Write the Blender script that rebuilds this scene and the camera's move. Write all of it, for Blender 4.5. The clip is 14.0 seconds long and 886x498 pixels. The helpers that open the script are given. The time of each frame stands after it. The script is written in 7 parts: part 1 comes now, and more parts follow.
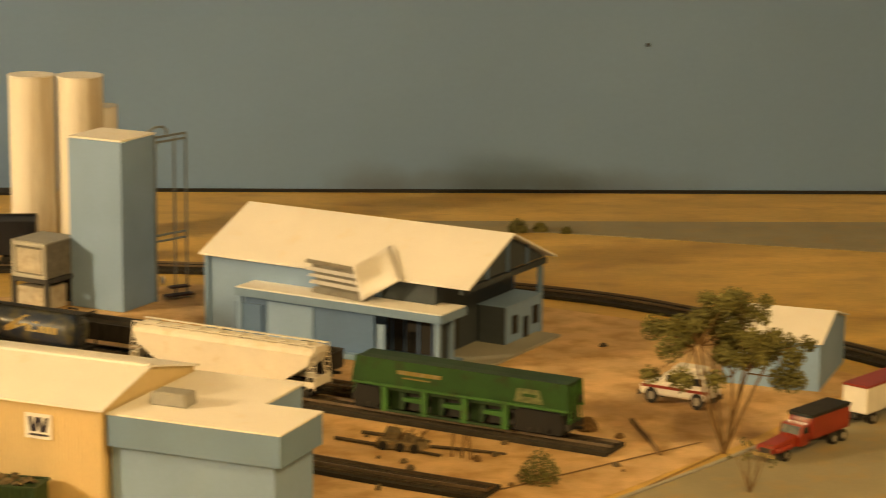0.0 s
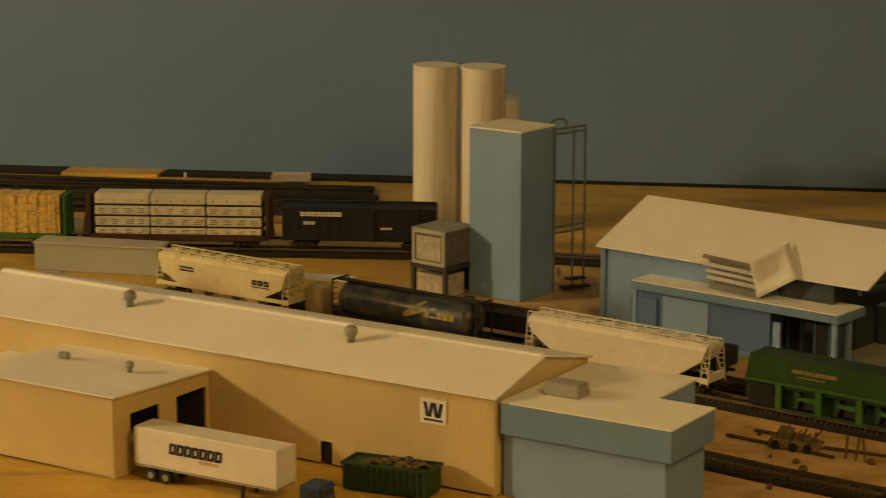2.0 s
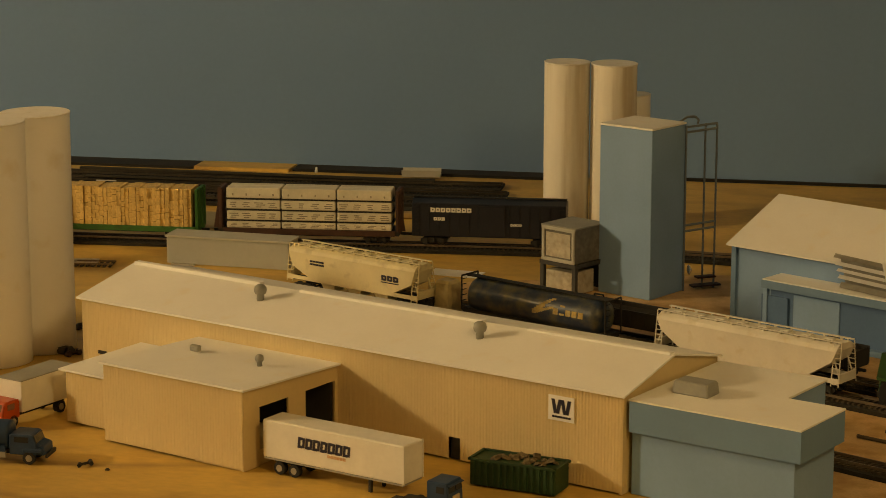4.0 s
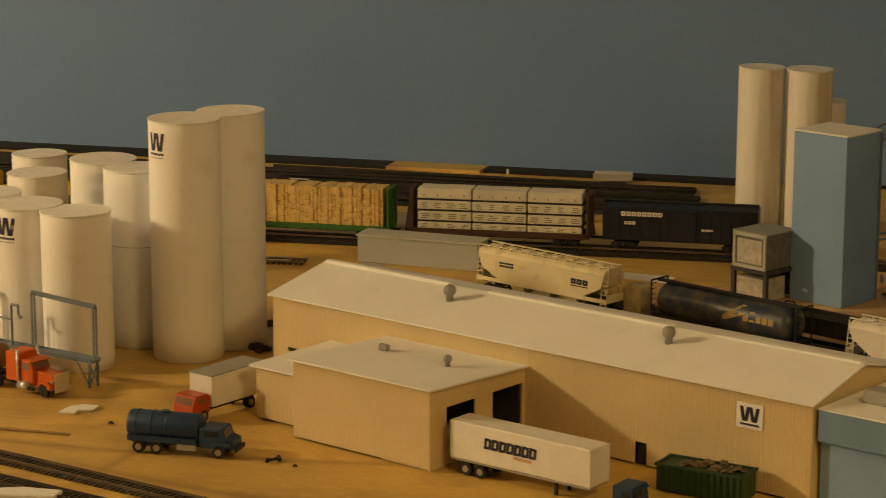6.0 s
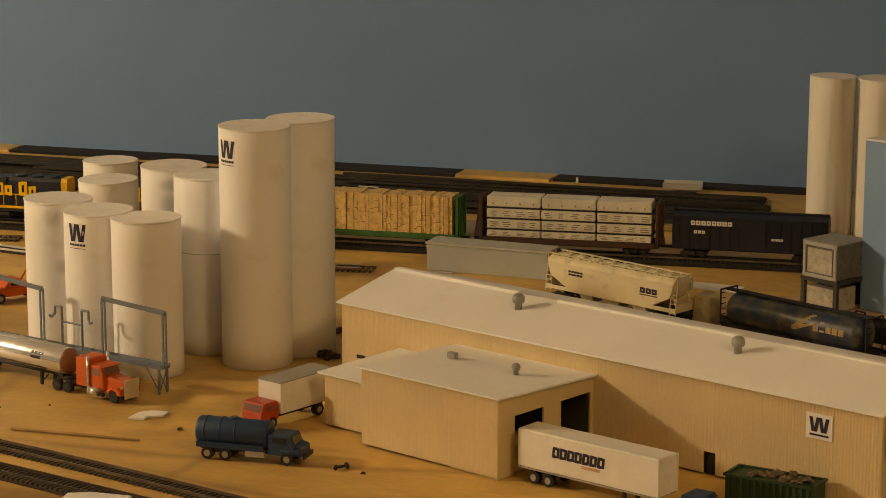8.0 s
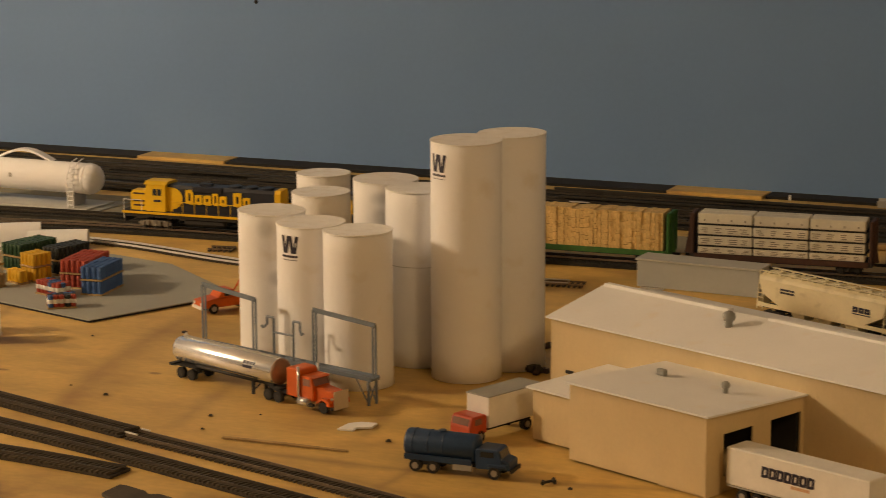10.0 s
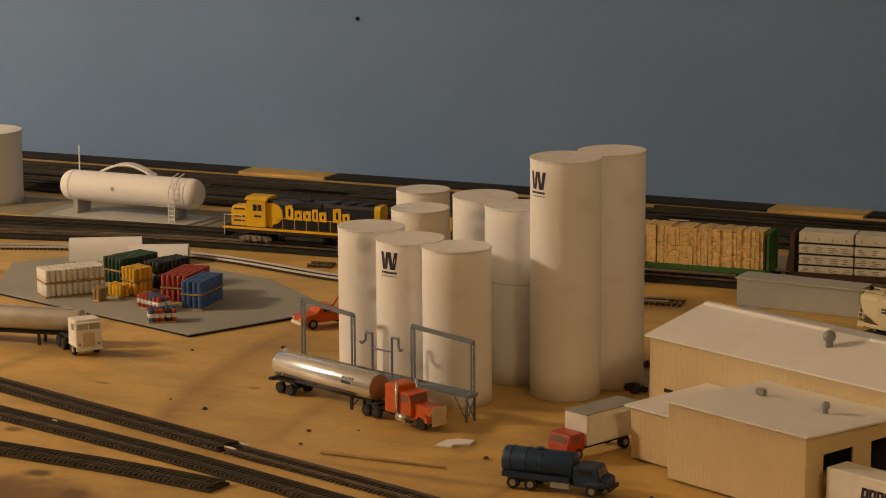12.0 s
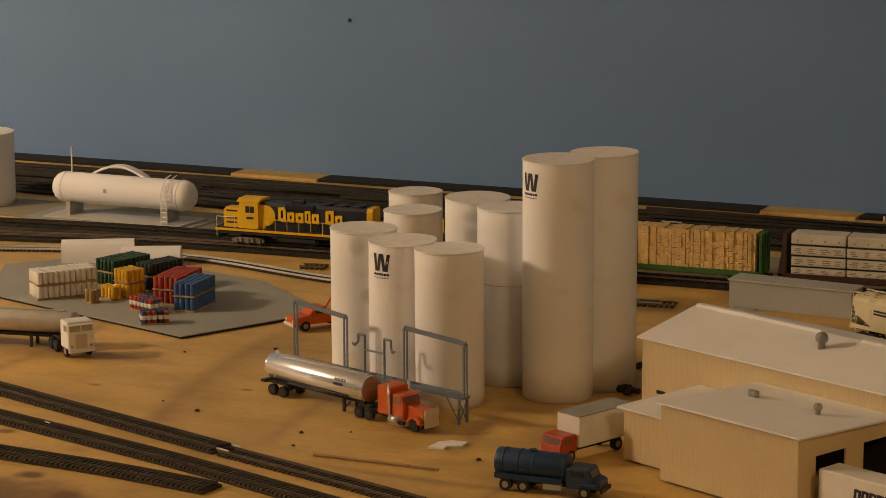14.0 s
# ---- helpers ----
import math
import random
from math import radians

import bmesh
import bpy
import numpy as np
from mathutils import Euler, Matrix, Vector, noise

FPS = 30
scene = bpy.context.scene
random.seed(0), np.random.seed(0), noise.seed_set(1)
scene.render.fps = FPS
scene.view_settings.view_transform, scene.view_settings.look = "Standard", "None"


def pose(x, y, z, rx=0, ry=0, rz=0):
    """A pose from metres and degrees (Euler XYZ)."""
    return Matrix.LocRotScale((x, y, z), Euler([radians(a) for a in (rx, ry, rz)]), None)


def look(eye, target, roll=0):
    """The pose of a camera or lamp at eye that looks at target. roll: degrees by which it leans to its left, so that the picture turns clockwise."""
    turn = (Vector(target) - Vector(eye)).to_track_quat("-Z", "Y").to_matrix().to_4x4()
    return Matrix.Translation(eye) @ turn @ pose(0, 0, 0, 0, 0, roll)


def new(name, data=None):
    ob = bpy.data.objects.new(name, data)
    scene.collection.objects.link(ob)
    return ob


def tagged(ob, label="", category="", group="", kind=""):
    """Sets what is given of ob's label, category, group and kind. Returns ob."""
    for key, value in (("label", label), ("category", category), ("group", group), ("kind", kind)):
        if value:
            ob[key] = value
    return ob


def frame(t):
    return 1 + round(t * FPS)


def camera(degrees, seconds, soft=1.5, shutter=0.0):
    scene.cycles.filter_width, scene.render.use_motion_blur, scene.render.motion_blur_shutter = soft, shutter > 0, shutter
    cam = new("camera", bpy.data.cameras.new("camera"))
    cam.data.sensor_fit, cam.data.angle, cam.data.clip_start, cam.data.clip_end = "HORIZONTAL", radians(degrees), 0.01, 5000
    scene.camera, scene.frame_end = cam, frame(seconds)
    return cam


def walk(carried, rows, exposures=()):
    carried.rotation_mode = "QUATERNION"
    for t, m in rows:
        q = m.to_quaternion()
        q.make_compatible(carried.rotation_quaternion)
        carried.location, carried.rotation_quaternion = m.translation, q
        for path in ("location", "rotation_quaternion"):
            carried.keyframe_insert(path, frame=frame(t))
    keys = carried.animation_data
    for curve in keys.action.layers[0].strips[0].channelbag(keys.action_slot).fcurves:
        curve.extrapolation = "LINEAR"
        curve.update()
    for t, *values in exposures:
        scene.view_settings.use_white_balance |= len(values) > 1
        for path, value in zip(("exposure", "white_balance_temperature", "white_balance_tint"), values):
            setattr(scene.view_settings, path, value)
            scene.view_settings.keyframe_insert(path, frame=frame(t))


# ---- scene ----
# ---- camera: stands on one spot and pans to the left ----
EYE = (0.0, 0.0, 0.65)
cam = camera(20.66, 14.0, soft=0.8, shutter=0.5)
TURNS = [  # seconds, yaw to the left, pitch, roll
    (0, 0.00, -11.91, 0.56),
    (0.5, 3.35, -11.98, 0.40),
    (1, 5.75, -11.99, 0.34),
    (1.5, 7.79, -12.02, 0.21),
    (2, 9.54, -12.12, 0.17),
    (2.5, 11.10, -12.14, 0.26),
    (4.8, 14.25, -12.22, 0.14),
    (5, 14.97, -12.19, 0.22),
    (5.5, 16.29, -12.15, 0.11),
    (6, 17.24, -12.16, 0.13),
    (6.5, 18.28, -12.20, 0.01),
    (7, 18.82, -12.20, 0.08),
    (7.2, 18.73, -12.12, 0.03),
    (9.3, 21.48, -11.61, -0.05),
    (9.5, 22.30, -11.61, -0.13),
    (10, 23.96, -11.61, -0.22),
    (10.5, 25.37, -11.59, -0.32),
    (11, 26.36, -11.59, -0.33),
    (11.5, 26.83, -11.55, -0.32),
    (12, 26.34, -11.20, -0.28),
    (12.5, 26.20, -11.08, -0.26),
    (13, 26.12, -11.10, -0.25),
    (13.5, 26.07, -11.14, -0.22),
    (14, 26.16, -11.16, -0.26),
]


def aimed(yaw, pitch, roll):
    y, p = radians(yaw), radians(pitch)
    ahead = Vector((-math.sin(y) * math.cos(p), math.cos(y) * math.cos(p), math.sin(p)))
    return look(EYE, Vector(EYE) + ahead, roll)


walk(cam, [(t, aimed(a, b, c)) for t, a, b, c in TURNS],
     exposures=[(0.0, 1.63, 12500, 4), (0.5, 0.99, 15200, 3), (1.0, 0.52, 17200, 4), (1.5, 0.37, 16800, 3), (2.5, 0.29, 15000, 1), (5.0, 0.32, 12200, 2), (7.0, 0.32, 10300, 5),
                (9.5, 0.35, 8800, 12), (11.0, 0.22, 8400, 15), (12.0, 0.10, 8200, 15), (14.0, 0.0, 8200, 15)])

# ---- light: a dim room, one warm lamp up on the left and an added fill ----
world = bpy.data.worlds.new("room_world")
scene.world = world
world.use_nodes = True
world.node_tree.nodes["Background"].inputs[0].default_value = (0.9, 0.95, 1.0, 1)
world.node_tree.nodes["Background"].inputs[1].default_value = 0.02


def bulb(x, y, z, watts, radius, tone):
    data = bpy.data.lights.new("unseen_bulb", "POINT")
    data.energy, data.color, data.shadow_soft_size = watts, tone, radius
    new("unseen_bulb", data).location = (x, y, z)


bulb(-3.5, 1.25, 1.12, 104, 0.10, (1.0, 0.84, 0.66))
# unseen fill light, added to brighten the right side and the fronts
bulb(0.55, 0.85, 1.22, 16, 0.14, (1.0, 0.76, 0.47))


# ---- materials ----
def mat(name, color, rough=0.6, metal=0.0, spread=0.12, big=9.0, fine=220.0, bump=0.15, stretch=(1, 1, 1), dirt=None, dirt_amount=0.0, coat=0.0):
    """Base colour broken up by a broad and a fine noise, with stains and a little relief."""
    m = bpy.data.materials.new(name)
    m.use_nodes = True
    nt = m.node_tree
    nodes, links = nt.nodes, nt.links
    bsdf = nodes["Principled BSDF"]
    bsdf.inputs["Roughness"].default_value = rough
    bsdf.inputs["Metallic"].default_value = metal
    bsdf.inputs["Coat Weight"].default_value = coat
    tc = nodes.new("ShaderNodeTexCoord")
    mp = nodes.new("ShaderNodeMapping")
    mp.inputs["Scale"].default_value = stretch
    links.new(tc.outputs["Object"], mp.inputs["Vector"])

    def noisy(scale, detail):
        n = nodes.new("ShaderNodeTexNoise")
        n.inputs["Scale"].default_value = scale
        n.inputs["Detail"].default_value = detail
        links.new(mp.outputs["Vector"], n.inputs["Vector"])
        return n

    def blend(fac, a, b, low=0.3, high=0.7):
        ramp = nodes.new("ShaderNodeMapRange")
        ramp.inputs["From Min"].default_value, ramp.inputs["From Max"].default_value = low, high
        links.new(fac, ramp.inputs["Value"])
        mix = nodes.new("ShaderNodeMix")
        mix.data_type = "RGBA"
        links.new(ramp.outputs[0], mix.inputs["Factor"])
        for slot, value in ((6, a), (7, b)):
            if isinstance(value, tuple):
                mix.inputs[slot].default_value = (*value, 1)
            else:
                links.new(value, mix.inputs[slot])
        return mix.outputs[2]

    dark = tuple(c * (1 - spread) for c in color)
    lite = tuple(min(1, c * (1 + spread)) for c in color)
    one = noisy(big, 4)
    two = noisy(fine, 5)
    c = blend(one.outputs["Fac"], dark, lite)
    tone = blend(two.outputs["Fac"], tuple([1 - spread * 0.7] * 3), (1.0, 1.0, 1.0))
    mul = nodes.new("ShaderNodeMix")
    mul.data_type, mul.blend_type = "RGBA", "MULTIPLY"
    mul.inputs["Factor"].default_value = 1
    links.new(c, mul.inputs[6])
    links.new(tone, mul.inputs[7])
    c = mul.outputs[2]
    # each copy of a thing a touch lighter or darker
    info = nodes.new("ShaderNodeObjectInfo")
    vary = nodes.new("ShaderNodeMapRange")
    vary.inputs["To Min"].default_value, vary.inputs["To Max"].default_value = 1 - spread * 0.6, 1 + spread * 0.4
    links.new(info.outputs["Random"], vary.inputs["Value"])
    hsv = nodes.new("ShaderNodeHueSaturation")
    links.new(vary.outputs[0], hsv.inputs["Value"])
    links.new(c, hsv.inputs["Color"])
    c = hsv.outputs["Color"]
    if dirt:
        stain = noisy(big * 2.3, 8)
        c = blend(stain.outputs["Fac"], c, dirt, 0.62 - 0.25 * dirt_amount, 0.85)
    links.new(c, bsdf.inputs["Base Color"])
    if bump:
        b = nodes.new("ShaderNodeBump")
        b.inputs["Strength"].default_value = bump
        b.inputs["Distance"].default_value = 0.0006
        links.new(two.outputs["Fac"], b.inputs["Height"])
        links.new(b.outputs["Normal"], bsdf.inputs["Normal"])
    return m


M_PLY = mat("plywood", (0.670, 0.440, 0.148), 0.55, spread=0.19, big=5.5, fine=85, bump=0.2, stretch=(1, 1.9, 1), dirt=(0.42, 0.24, 0.09), dirt_amount=0.45)
M_SAND = mat("sandy_scenery", (0.775, 0.53, 0.305), 0.9, spread=0.22, big=14, fine=420, bump=0.5, dirt=(0.36, 0.19, 0.07), dirt_amount=0.7)
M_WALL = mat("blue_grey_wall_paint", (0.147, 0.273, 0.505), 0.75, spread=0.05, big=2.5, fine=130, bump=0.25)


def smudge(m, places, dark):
    """Soft dark patches in a material's colour, each (x, z, half width, half height), broken up by noise."""
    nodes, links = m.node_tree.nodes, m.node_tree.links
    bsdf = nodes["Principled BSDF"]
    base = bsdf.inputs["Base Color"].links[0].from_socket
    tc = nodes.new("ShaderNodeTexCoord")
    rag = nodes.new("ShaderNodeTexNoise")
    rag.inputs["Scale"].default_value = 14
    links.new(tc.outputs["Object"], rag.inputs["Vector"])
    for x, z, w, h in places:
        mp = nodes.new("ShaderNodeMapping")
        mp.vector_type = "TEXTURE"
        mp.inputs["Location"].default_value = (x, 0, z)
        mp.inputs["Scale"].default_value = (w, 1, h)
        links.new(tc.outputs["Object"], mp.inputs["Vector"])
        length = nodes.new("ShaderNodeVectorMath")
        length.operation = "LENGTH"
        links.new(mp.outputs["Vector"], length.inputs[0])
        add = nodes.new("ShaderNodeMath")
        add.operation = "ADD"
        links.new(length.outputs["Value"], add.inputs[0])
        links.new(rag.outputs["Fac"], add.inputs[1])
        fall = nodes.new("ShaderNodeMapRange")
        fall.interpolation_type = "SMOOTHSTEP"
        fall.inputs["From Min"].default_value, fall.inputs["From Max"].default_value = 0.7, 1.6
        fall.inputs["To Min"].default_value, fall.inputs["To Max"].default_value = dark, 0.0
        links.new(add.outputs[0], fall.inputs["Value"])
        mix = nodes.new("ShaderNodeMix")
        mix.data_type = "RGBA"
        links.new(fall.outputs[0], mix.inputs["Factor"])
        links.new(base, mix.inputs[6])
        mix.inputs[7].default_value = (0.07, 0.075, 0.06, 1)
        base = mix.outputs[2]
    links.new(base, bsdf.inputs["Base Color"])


# three soft darker patches low on the wall, towards its right
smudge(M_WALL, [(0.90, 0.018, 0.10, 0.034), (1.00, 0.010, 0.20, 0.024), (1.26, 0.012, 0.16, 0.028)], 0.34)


def streak(m, arcs, spots):
    """Worn marks and painted shade on the bare wood: arcs (centre x, y, radius, half width, middle x, y, reach, depth)
    and dark spots (x, y, half width, half depth, depth).
    """
    nodes, links = m.node_tree.nodes, m.node_tree.links
    bsdf = nodes["Principled BSDF"]
    base = bsdf.inputs["Base Color"].links[0].from_socket
    tc = nodes.new("ShaderNodeTexCoord")
    rag = nodes.new("ShaderNodeTexNoise")
    rag.inputs["Scale"].default_value = 26
    rag.inputs["Detail"].default_value = 5
    links.new(tc.outputs["Object"], rag.inputs["Vector"])

    def far(x, y, sx, sy):
        mp = nodes.new("ShaderNodeMapping")
        mp.vector_type = "TEXTURE"
        mp.inputs["Location"].default_value = (x, y, 0)
        mp.inputs["Scale"].default_value = (sx, sy, 1)
        links.new(tc.outputs["Object"], mp.inputs["Vector"])
        length = nodes.new("ShaderNodeVectorMath")
        length.operation = "LENGTH"
        links.new(mp.outputs["Vector"], length.inputs[0])
        return length.outputs["Value"]

    def calc(op, a, b):
        n = nodes.new("ShaderNodeMath")
        n.operation = op
        for slot, v in enumerate((a, b)):
            if isinstance(v, (int, float)):
                n.inputs[slot].default_value = v
            else:
                links.new(v, n.inputs[slot])
        return n.outputs[0]

    def fade(value, low, high, top):
        f = nodes.new("ShaderNodeMapRange")
        f.interpolation_type = "SMOOTHSTEP"
        f.inputs["From Min"].default_value, f.inputs["From Max"].default_value = low, high
        f.inputs["To Min"].default_value, f.inputs["To Max"].default_value = top, 0.0
        links.new(value, f.inputs["Value"])
        return f.outputs[0]

    masks = []
    for cx, cy, r, w, mx, my, reach, depth in arcs:
        off = calc("ABSOLUTE", calc("SUBTRACT", far(cx, cy, 1, 1), r), 0.0)
        band = fade(calc("ADD", calc("DIVIDE", off, w), calc("MULTIPLY", rag.outputs["Fac"], 0.9)), 0.2, 1.6, depth)
        masks.append(calc("MULTIPLY", band, fade(far(mx, my, reach, reach), 0.5, 1.0, 1.0)))
    for x, y, sx, sy, depth in spots:
        masks.append(fade(calc("ADD", far(x, y, sx, sy), rag.outputs["Fac"]), 0.8, 1.5, depth))
    for mask in masks:
        mix = nodes.new("ShaderNodeMix")
        mix.data_type = "RGBA"
        links.new(mask, mix.inputs["Factor"])
        links.new(base, mix.inputs[6])
        mix.inputs[7].default_value = (0.20, 0.10, 0.036, 1)
        base = mix.outputs[2]
    links.new(base, bsdf.inputs["Base Color"])


streak(M_PLY, [(0.1, 2.5, 1.500, 0.022, -1.37, 2.20, 0.30, 0.42), (0.1, 2.5, 1.480, 0.045, -1.36, 2.18, 0.28, 0.25), (0.3, 2.3, 1.5075, 0.018, -1.195, 2.11, 0.16, 0.35), (0.2, 2.3, 1.22, 0.016, -1.0, 2.12, 0.12, 0.4),
               (-1.2, 3.2, 1.16, 0.022, -1.45, 2.07, 0.30, 0.12), (-1.0, 3.4, 1.45, 0.012, -0.85, 1.955, 0.30, 0.5), (-0.6, 2.9, 1.05, 0.014, -0.75, 1.86, 0.25, 0.5),
               (-2.4, 2.2, 0.80, 0.018, -1.62, 2.25, 0.25, 0.45), (-2.6, 2.5, 0.75, 0.014, -1.88, 2.42, 0.22, 0.55), (-1.9, 2.0, 1.0, 0.012, -0.92, 2.03, 0.2, 0.5)],
       # spot (-1.49, 2.235) is the white tractor's shadow, painted into the wood
       [(-1.321, 1.808, 0.020, 0.016, 1.0), (-1.253, 1.766, 0.021, 0.016, 1.0), (-1.436, 1.924, 0.016, 0.012, 0.9), (-1.31, 1.735, 0.14, 0.07, 0.75), (-1.60, 2.22, 0.14, 0.045, 0.4), (-1.49, 2.235, 0.07, 0.02, 0.35),
        (-1.43, 1.79, 0.05, 0.022, 0.6), (-1.72, 2.30, 0.05, 0.03, 0.5), (-0.70, 1.86, 0.12, 0.03, 0.5), (-0.98, 1.80, 0.12, 0.035, 0.55), (-1.95, 2.55, 0.08, 0.03, 0.5),
        # broad spots near y 1.7: part stain, part painted fall-off of light
        (-0.93, 2.15, 0.06, 0.05, 0.4), (-1.07, 2.10, 0.05, 0.02, 0.4), (-1.25, 2.80, 0.10, 0.012, 0.6), (-1.40, 2.01, 0.03, 0.012, 0.5), (-1.40, 1.70, 0.40, 0.13, 0.55),
        (-0.75, 1.70, 0.40, 0.12, 0.5), (-1.46, 2.12, 0.012, 0.006, 0.7), (-1.30, 2.17, 0.010, 0.006, 0.7), (-1.52, 2.30, 0.03, 0.010, 0.4)])
M_ROOM = mat("room_paint", (0.35, 0.325, 0.29), 0.8, spread=0.05)
M_CEIL = mat("ceiling_paint", (0.62, 0.59, 0.55), 0.9, spread=0.05)
M_CARPET = mat("room_floor", (0.16, 0.13, 0.10), 0.95, spread=0.2, big=4, fine=90)
M_BLACK = mat("deep_black", (0.012, 0.012, 0.013), 0.9, spread=0.2)
M_WHITE = mat("white_card", (0.90, 0.90, 0.915), 0.7, spread=0.02, big=12, fine=260, bump=0.12, dirt=(0.76, 0.71, 0.63), dirt_amount=0.1)
M_WHITE_SOILED = mat("soiled_white_card", (0.885, 0.885, 0.89), 0.7, spread=0.03, big=12, fine=260, bump=0.12, dirt=(0.70, 0.64, 0.55), dirt_amount=0.2)
smudge(M_WHITE_SOILED, [(0.010, 0.150, 0.012, 0.014), (0.022, 0.095, 0.010, 0.010), (0.016, 0.170, 0.020, 0.010)], 0.30)
M_WHITE_STREAKED = mat("streaked_white_card", (0.88, 0.85, 0.80), 0.7, spread=0.04, big=26, fine=260, bump=0.1, stretch=(1, 1, 0.05), dirt=(0.42, 0.32, 0.20), dirt_amount=0.4)
M_ROOF = mat("white_roof_card", (0.90, 0.90, 0.90), 0.75, spread=0.03, big=16, fine=300, bump=0.12, dirt=(0.86, 0.81, 0.74), dirt_amount=0.1)
M_LID = mat("crumpled_card_lid", (0.90, 0.89, 0.88), 0.75, spread=0.05, big=40, fine=75, bump=1.0, dirt=(0.74, 0.70, 0.62), dirt_amount=0.3)
M_CREAM = mat("cream_siding", (0.71, 0.560, 0.335), 0.65, spread=0.06, big=14, fine=240, bump=0.15)
M_BLUE = mat("light_blue_siding", (0.225, 0.385, 0.63), 0.6, spread=0.07, big=14, fine=300, bump=0.12)
M_BLUE_DEEP = mat("deep_blue_siding", (0.085, 0.185, 0.37), 0.6, spread=0.10, big=14, fine=300, bump=0.12)
M_BLUE_DARK = mat("blue_fascia", (0.155, 0.285, 0.47), 0.55, spread=0.07, big=14, fine=300, bump=0.1)
M_STEEL = mat("grey_blue_steel", (0.16, 0.20, 0.25), 0.5, spread=0.12, big=30, fine=300)
M_GREY = mat("grey_plastic", (0.33, 0.33, 0.31), 0.6, spread=0.1, big=30, fine=350)
M_LGREY = mat("pale_grey_plastic", (0.40, 0.39, 0.36), 0.6, spread=0.1, big=40, fine=350, dirt=(0.3, 0.27, 0.22), dirt_amount=0.5)
M_DARK = mat("dark_opening", (0.02, 0.018, 0.016), 0.8, spread=0.2)
M_TIE = mat("dark_brown_tie", (0.080, 0.060, 0.040), 0.75, spread=0.35, big=40, fine=400, bump=0.3)
M_TIE_BACK = mat("sooty_tie", (0.034, 0.028, 0.019), 0.8, spread=0.35, big=40, fine=400, bump=0.3)
M_RAIL = mat("weathered_rail", (0.30, 0.23, 0.17), 0.4, metal=0.7, spread=0.25, big=30, fine=300)
M_RAIL_BACK = mat("sooty_rail", (0.060, 0.048, 0.034), 0.5, metal=0.4, spread=0.35, big=20, fine=300)
M_RAIL_NEAR = mat("brown_rail", (0.12, 0.095, 0.070), 0.45, metal=0.4, spread=0.3, big=20, fine=300)
M_RAIL_BRIGHT = mat("bright_rail", (0.86, 0.84, 0.80), 0.35, metal=0.35, spread=0.1)
M_YARD = mat("sooty_yard_ground", (0.026, 0.022, 0.012), 0.95, spread=0.5, big=9, fine=260, bump=0.8, dirt=(0.10, 0.080, 0.035), dirt_amount=0.8)
M_BED_NEAR = mat("brown_roadbed", (0.060, 0.044, 0.028), 0.95, spread=0.4, big=60, fine=700, bump=0.8)
M_BED = mat("dark_roadbed", (0.030, 0.025, 0.018), 0.95, spread=0.4, big=60, fine=700, bump=0.8)
M_ROAD = mat("grey_green_road", (0.30, 0.27, 0.19), 0.85, spread=0.1, big=14, fine=350, bump=0.3, dirt=(0.38, 0.27, 0.14), dirt_amount=0.5)
M_SLAB = mat("grey_card_slab", (0.33, 0.335, 0.30), 0.8, spread=0.06, big=12, fine=400, bump=0.1)
M_INK = mat("dark_navy_print", (0.018, 0.018, 0.045), 0.5, spread=0.1)

# ---- small building kit ----


def bm_box(bm, c, s, rot=None, taper=1.0):
    """A box of centre c and size s; taper scales its top."""
    verts = []
    for z in (-0.5, 0.5):
        k = taper if z > 0 else 1.0
        for x, y in ((-0.5, -0.5), (0.5, -0.5), (0.5, 0.5), (-0.5, 0.5)):
            v = Vector((x * s[0] * k, y * s[1] * k, z * s[2]))
            if rot:
                v = rot @ v
            verts.append(bm.verts.new(v + Vector(c)))
    a, b = verts[:4], verts[4:]
    bm.faces.new(a[::-1])
    bm.faces.new(b)
    for i in range(4):
        j = (i + 1) % 4
        bm.faces.new((a[i], a[j], b[j], b[i]))
    return bm


def bm_cyl(bm, p, q, r, seg=16, r2=None, caps=True):
    p, q = Vector(p), Vector(q)
    r2 = r if r2 is None else r2
    m = (q - p).to_track_quat("Z", "Y").to_matrix()
    rings = []
    for at, rad in ((p, r), (q, r2)):
        rings.append([bm.verts.new(at + m @ Vector((rad * math.cos(2 * math.pi * i / seg), rad * math.sin(2 * math.pi * i / seg), 0))) for i in range(seg)])
    for i in range(seg):
        j = (i + 1) % seg
        f = bm.faces.new((rings[0][i], rings[0][j], rings[1][j], rings[1][i]))
        f.smooth = seg > 8
    if caps:
        bm.faces.new(rings[0][::-1])
        bm.faces.new(rings[1])
    return bm


def bm_turn(bm, prof, centre=(0, 0, 0), axis="Z", seg=28):
    """A turned body: prof lists (radius, height) along the axis."""
    rings = []
    for r, h in prof:
        ring = []
        for i in range(seg):
            a = 2 * math.pi * i / seg
            v = (r * math.cos(a), r * math.sin(a), h) if axis == "Z" else (h, r * math.cos(a), r * math.sin(a))
            ring.append(bm.verts.new(Vector(centre) + Vector(v)))
        rings.append(ring)
    for a, b in zip(rings, rings[1:]):
        for i in range(seg):
            j = (i + 1) % seg
            f = bm.faces.new((a[i], a[j], b[j], b[i]))
            f.smooth = True
    bm.faces.new(rings[0][::-1])
    bm.faces.new(rings[-1])
    bmesh.ops.recalc_face_normals(bm, faces=bm.faces)
    return bm


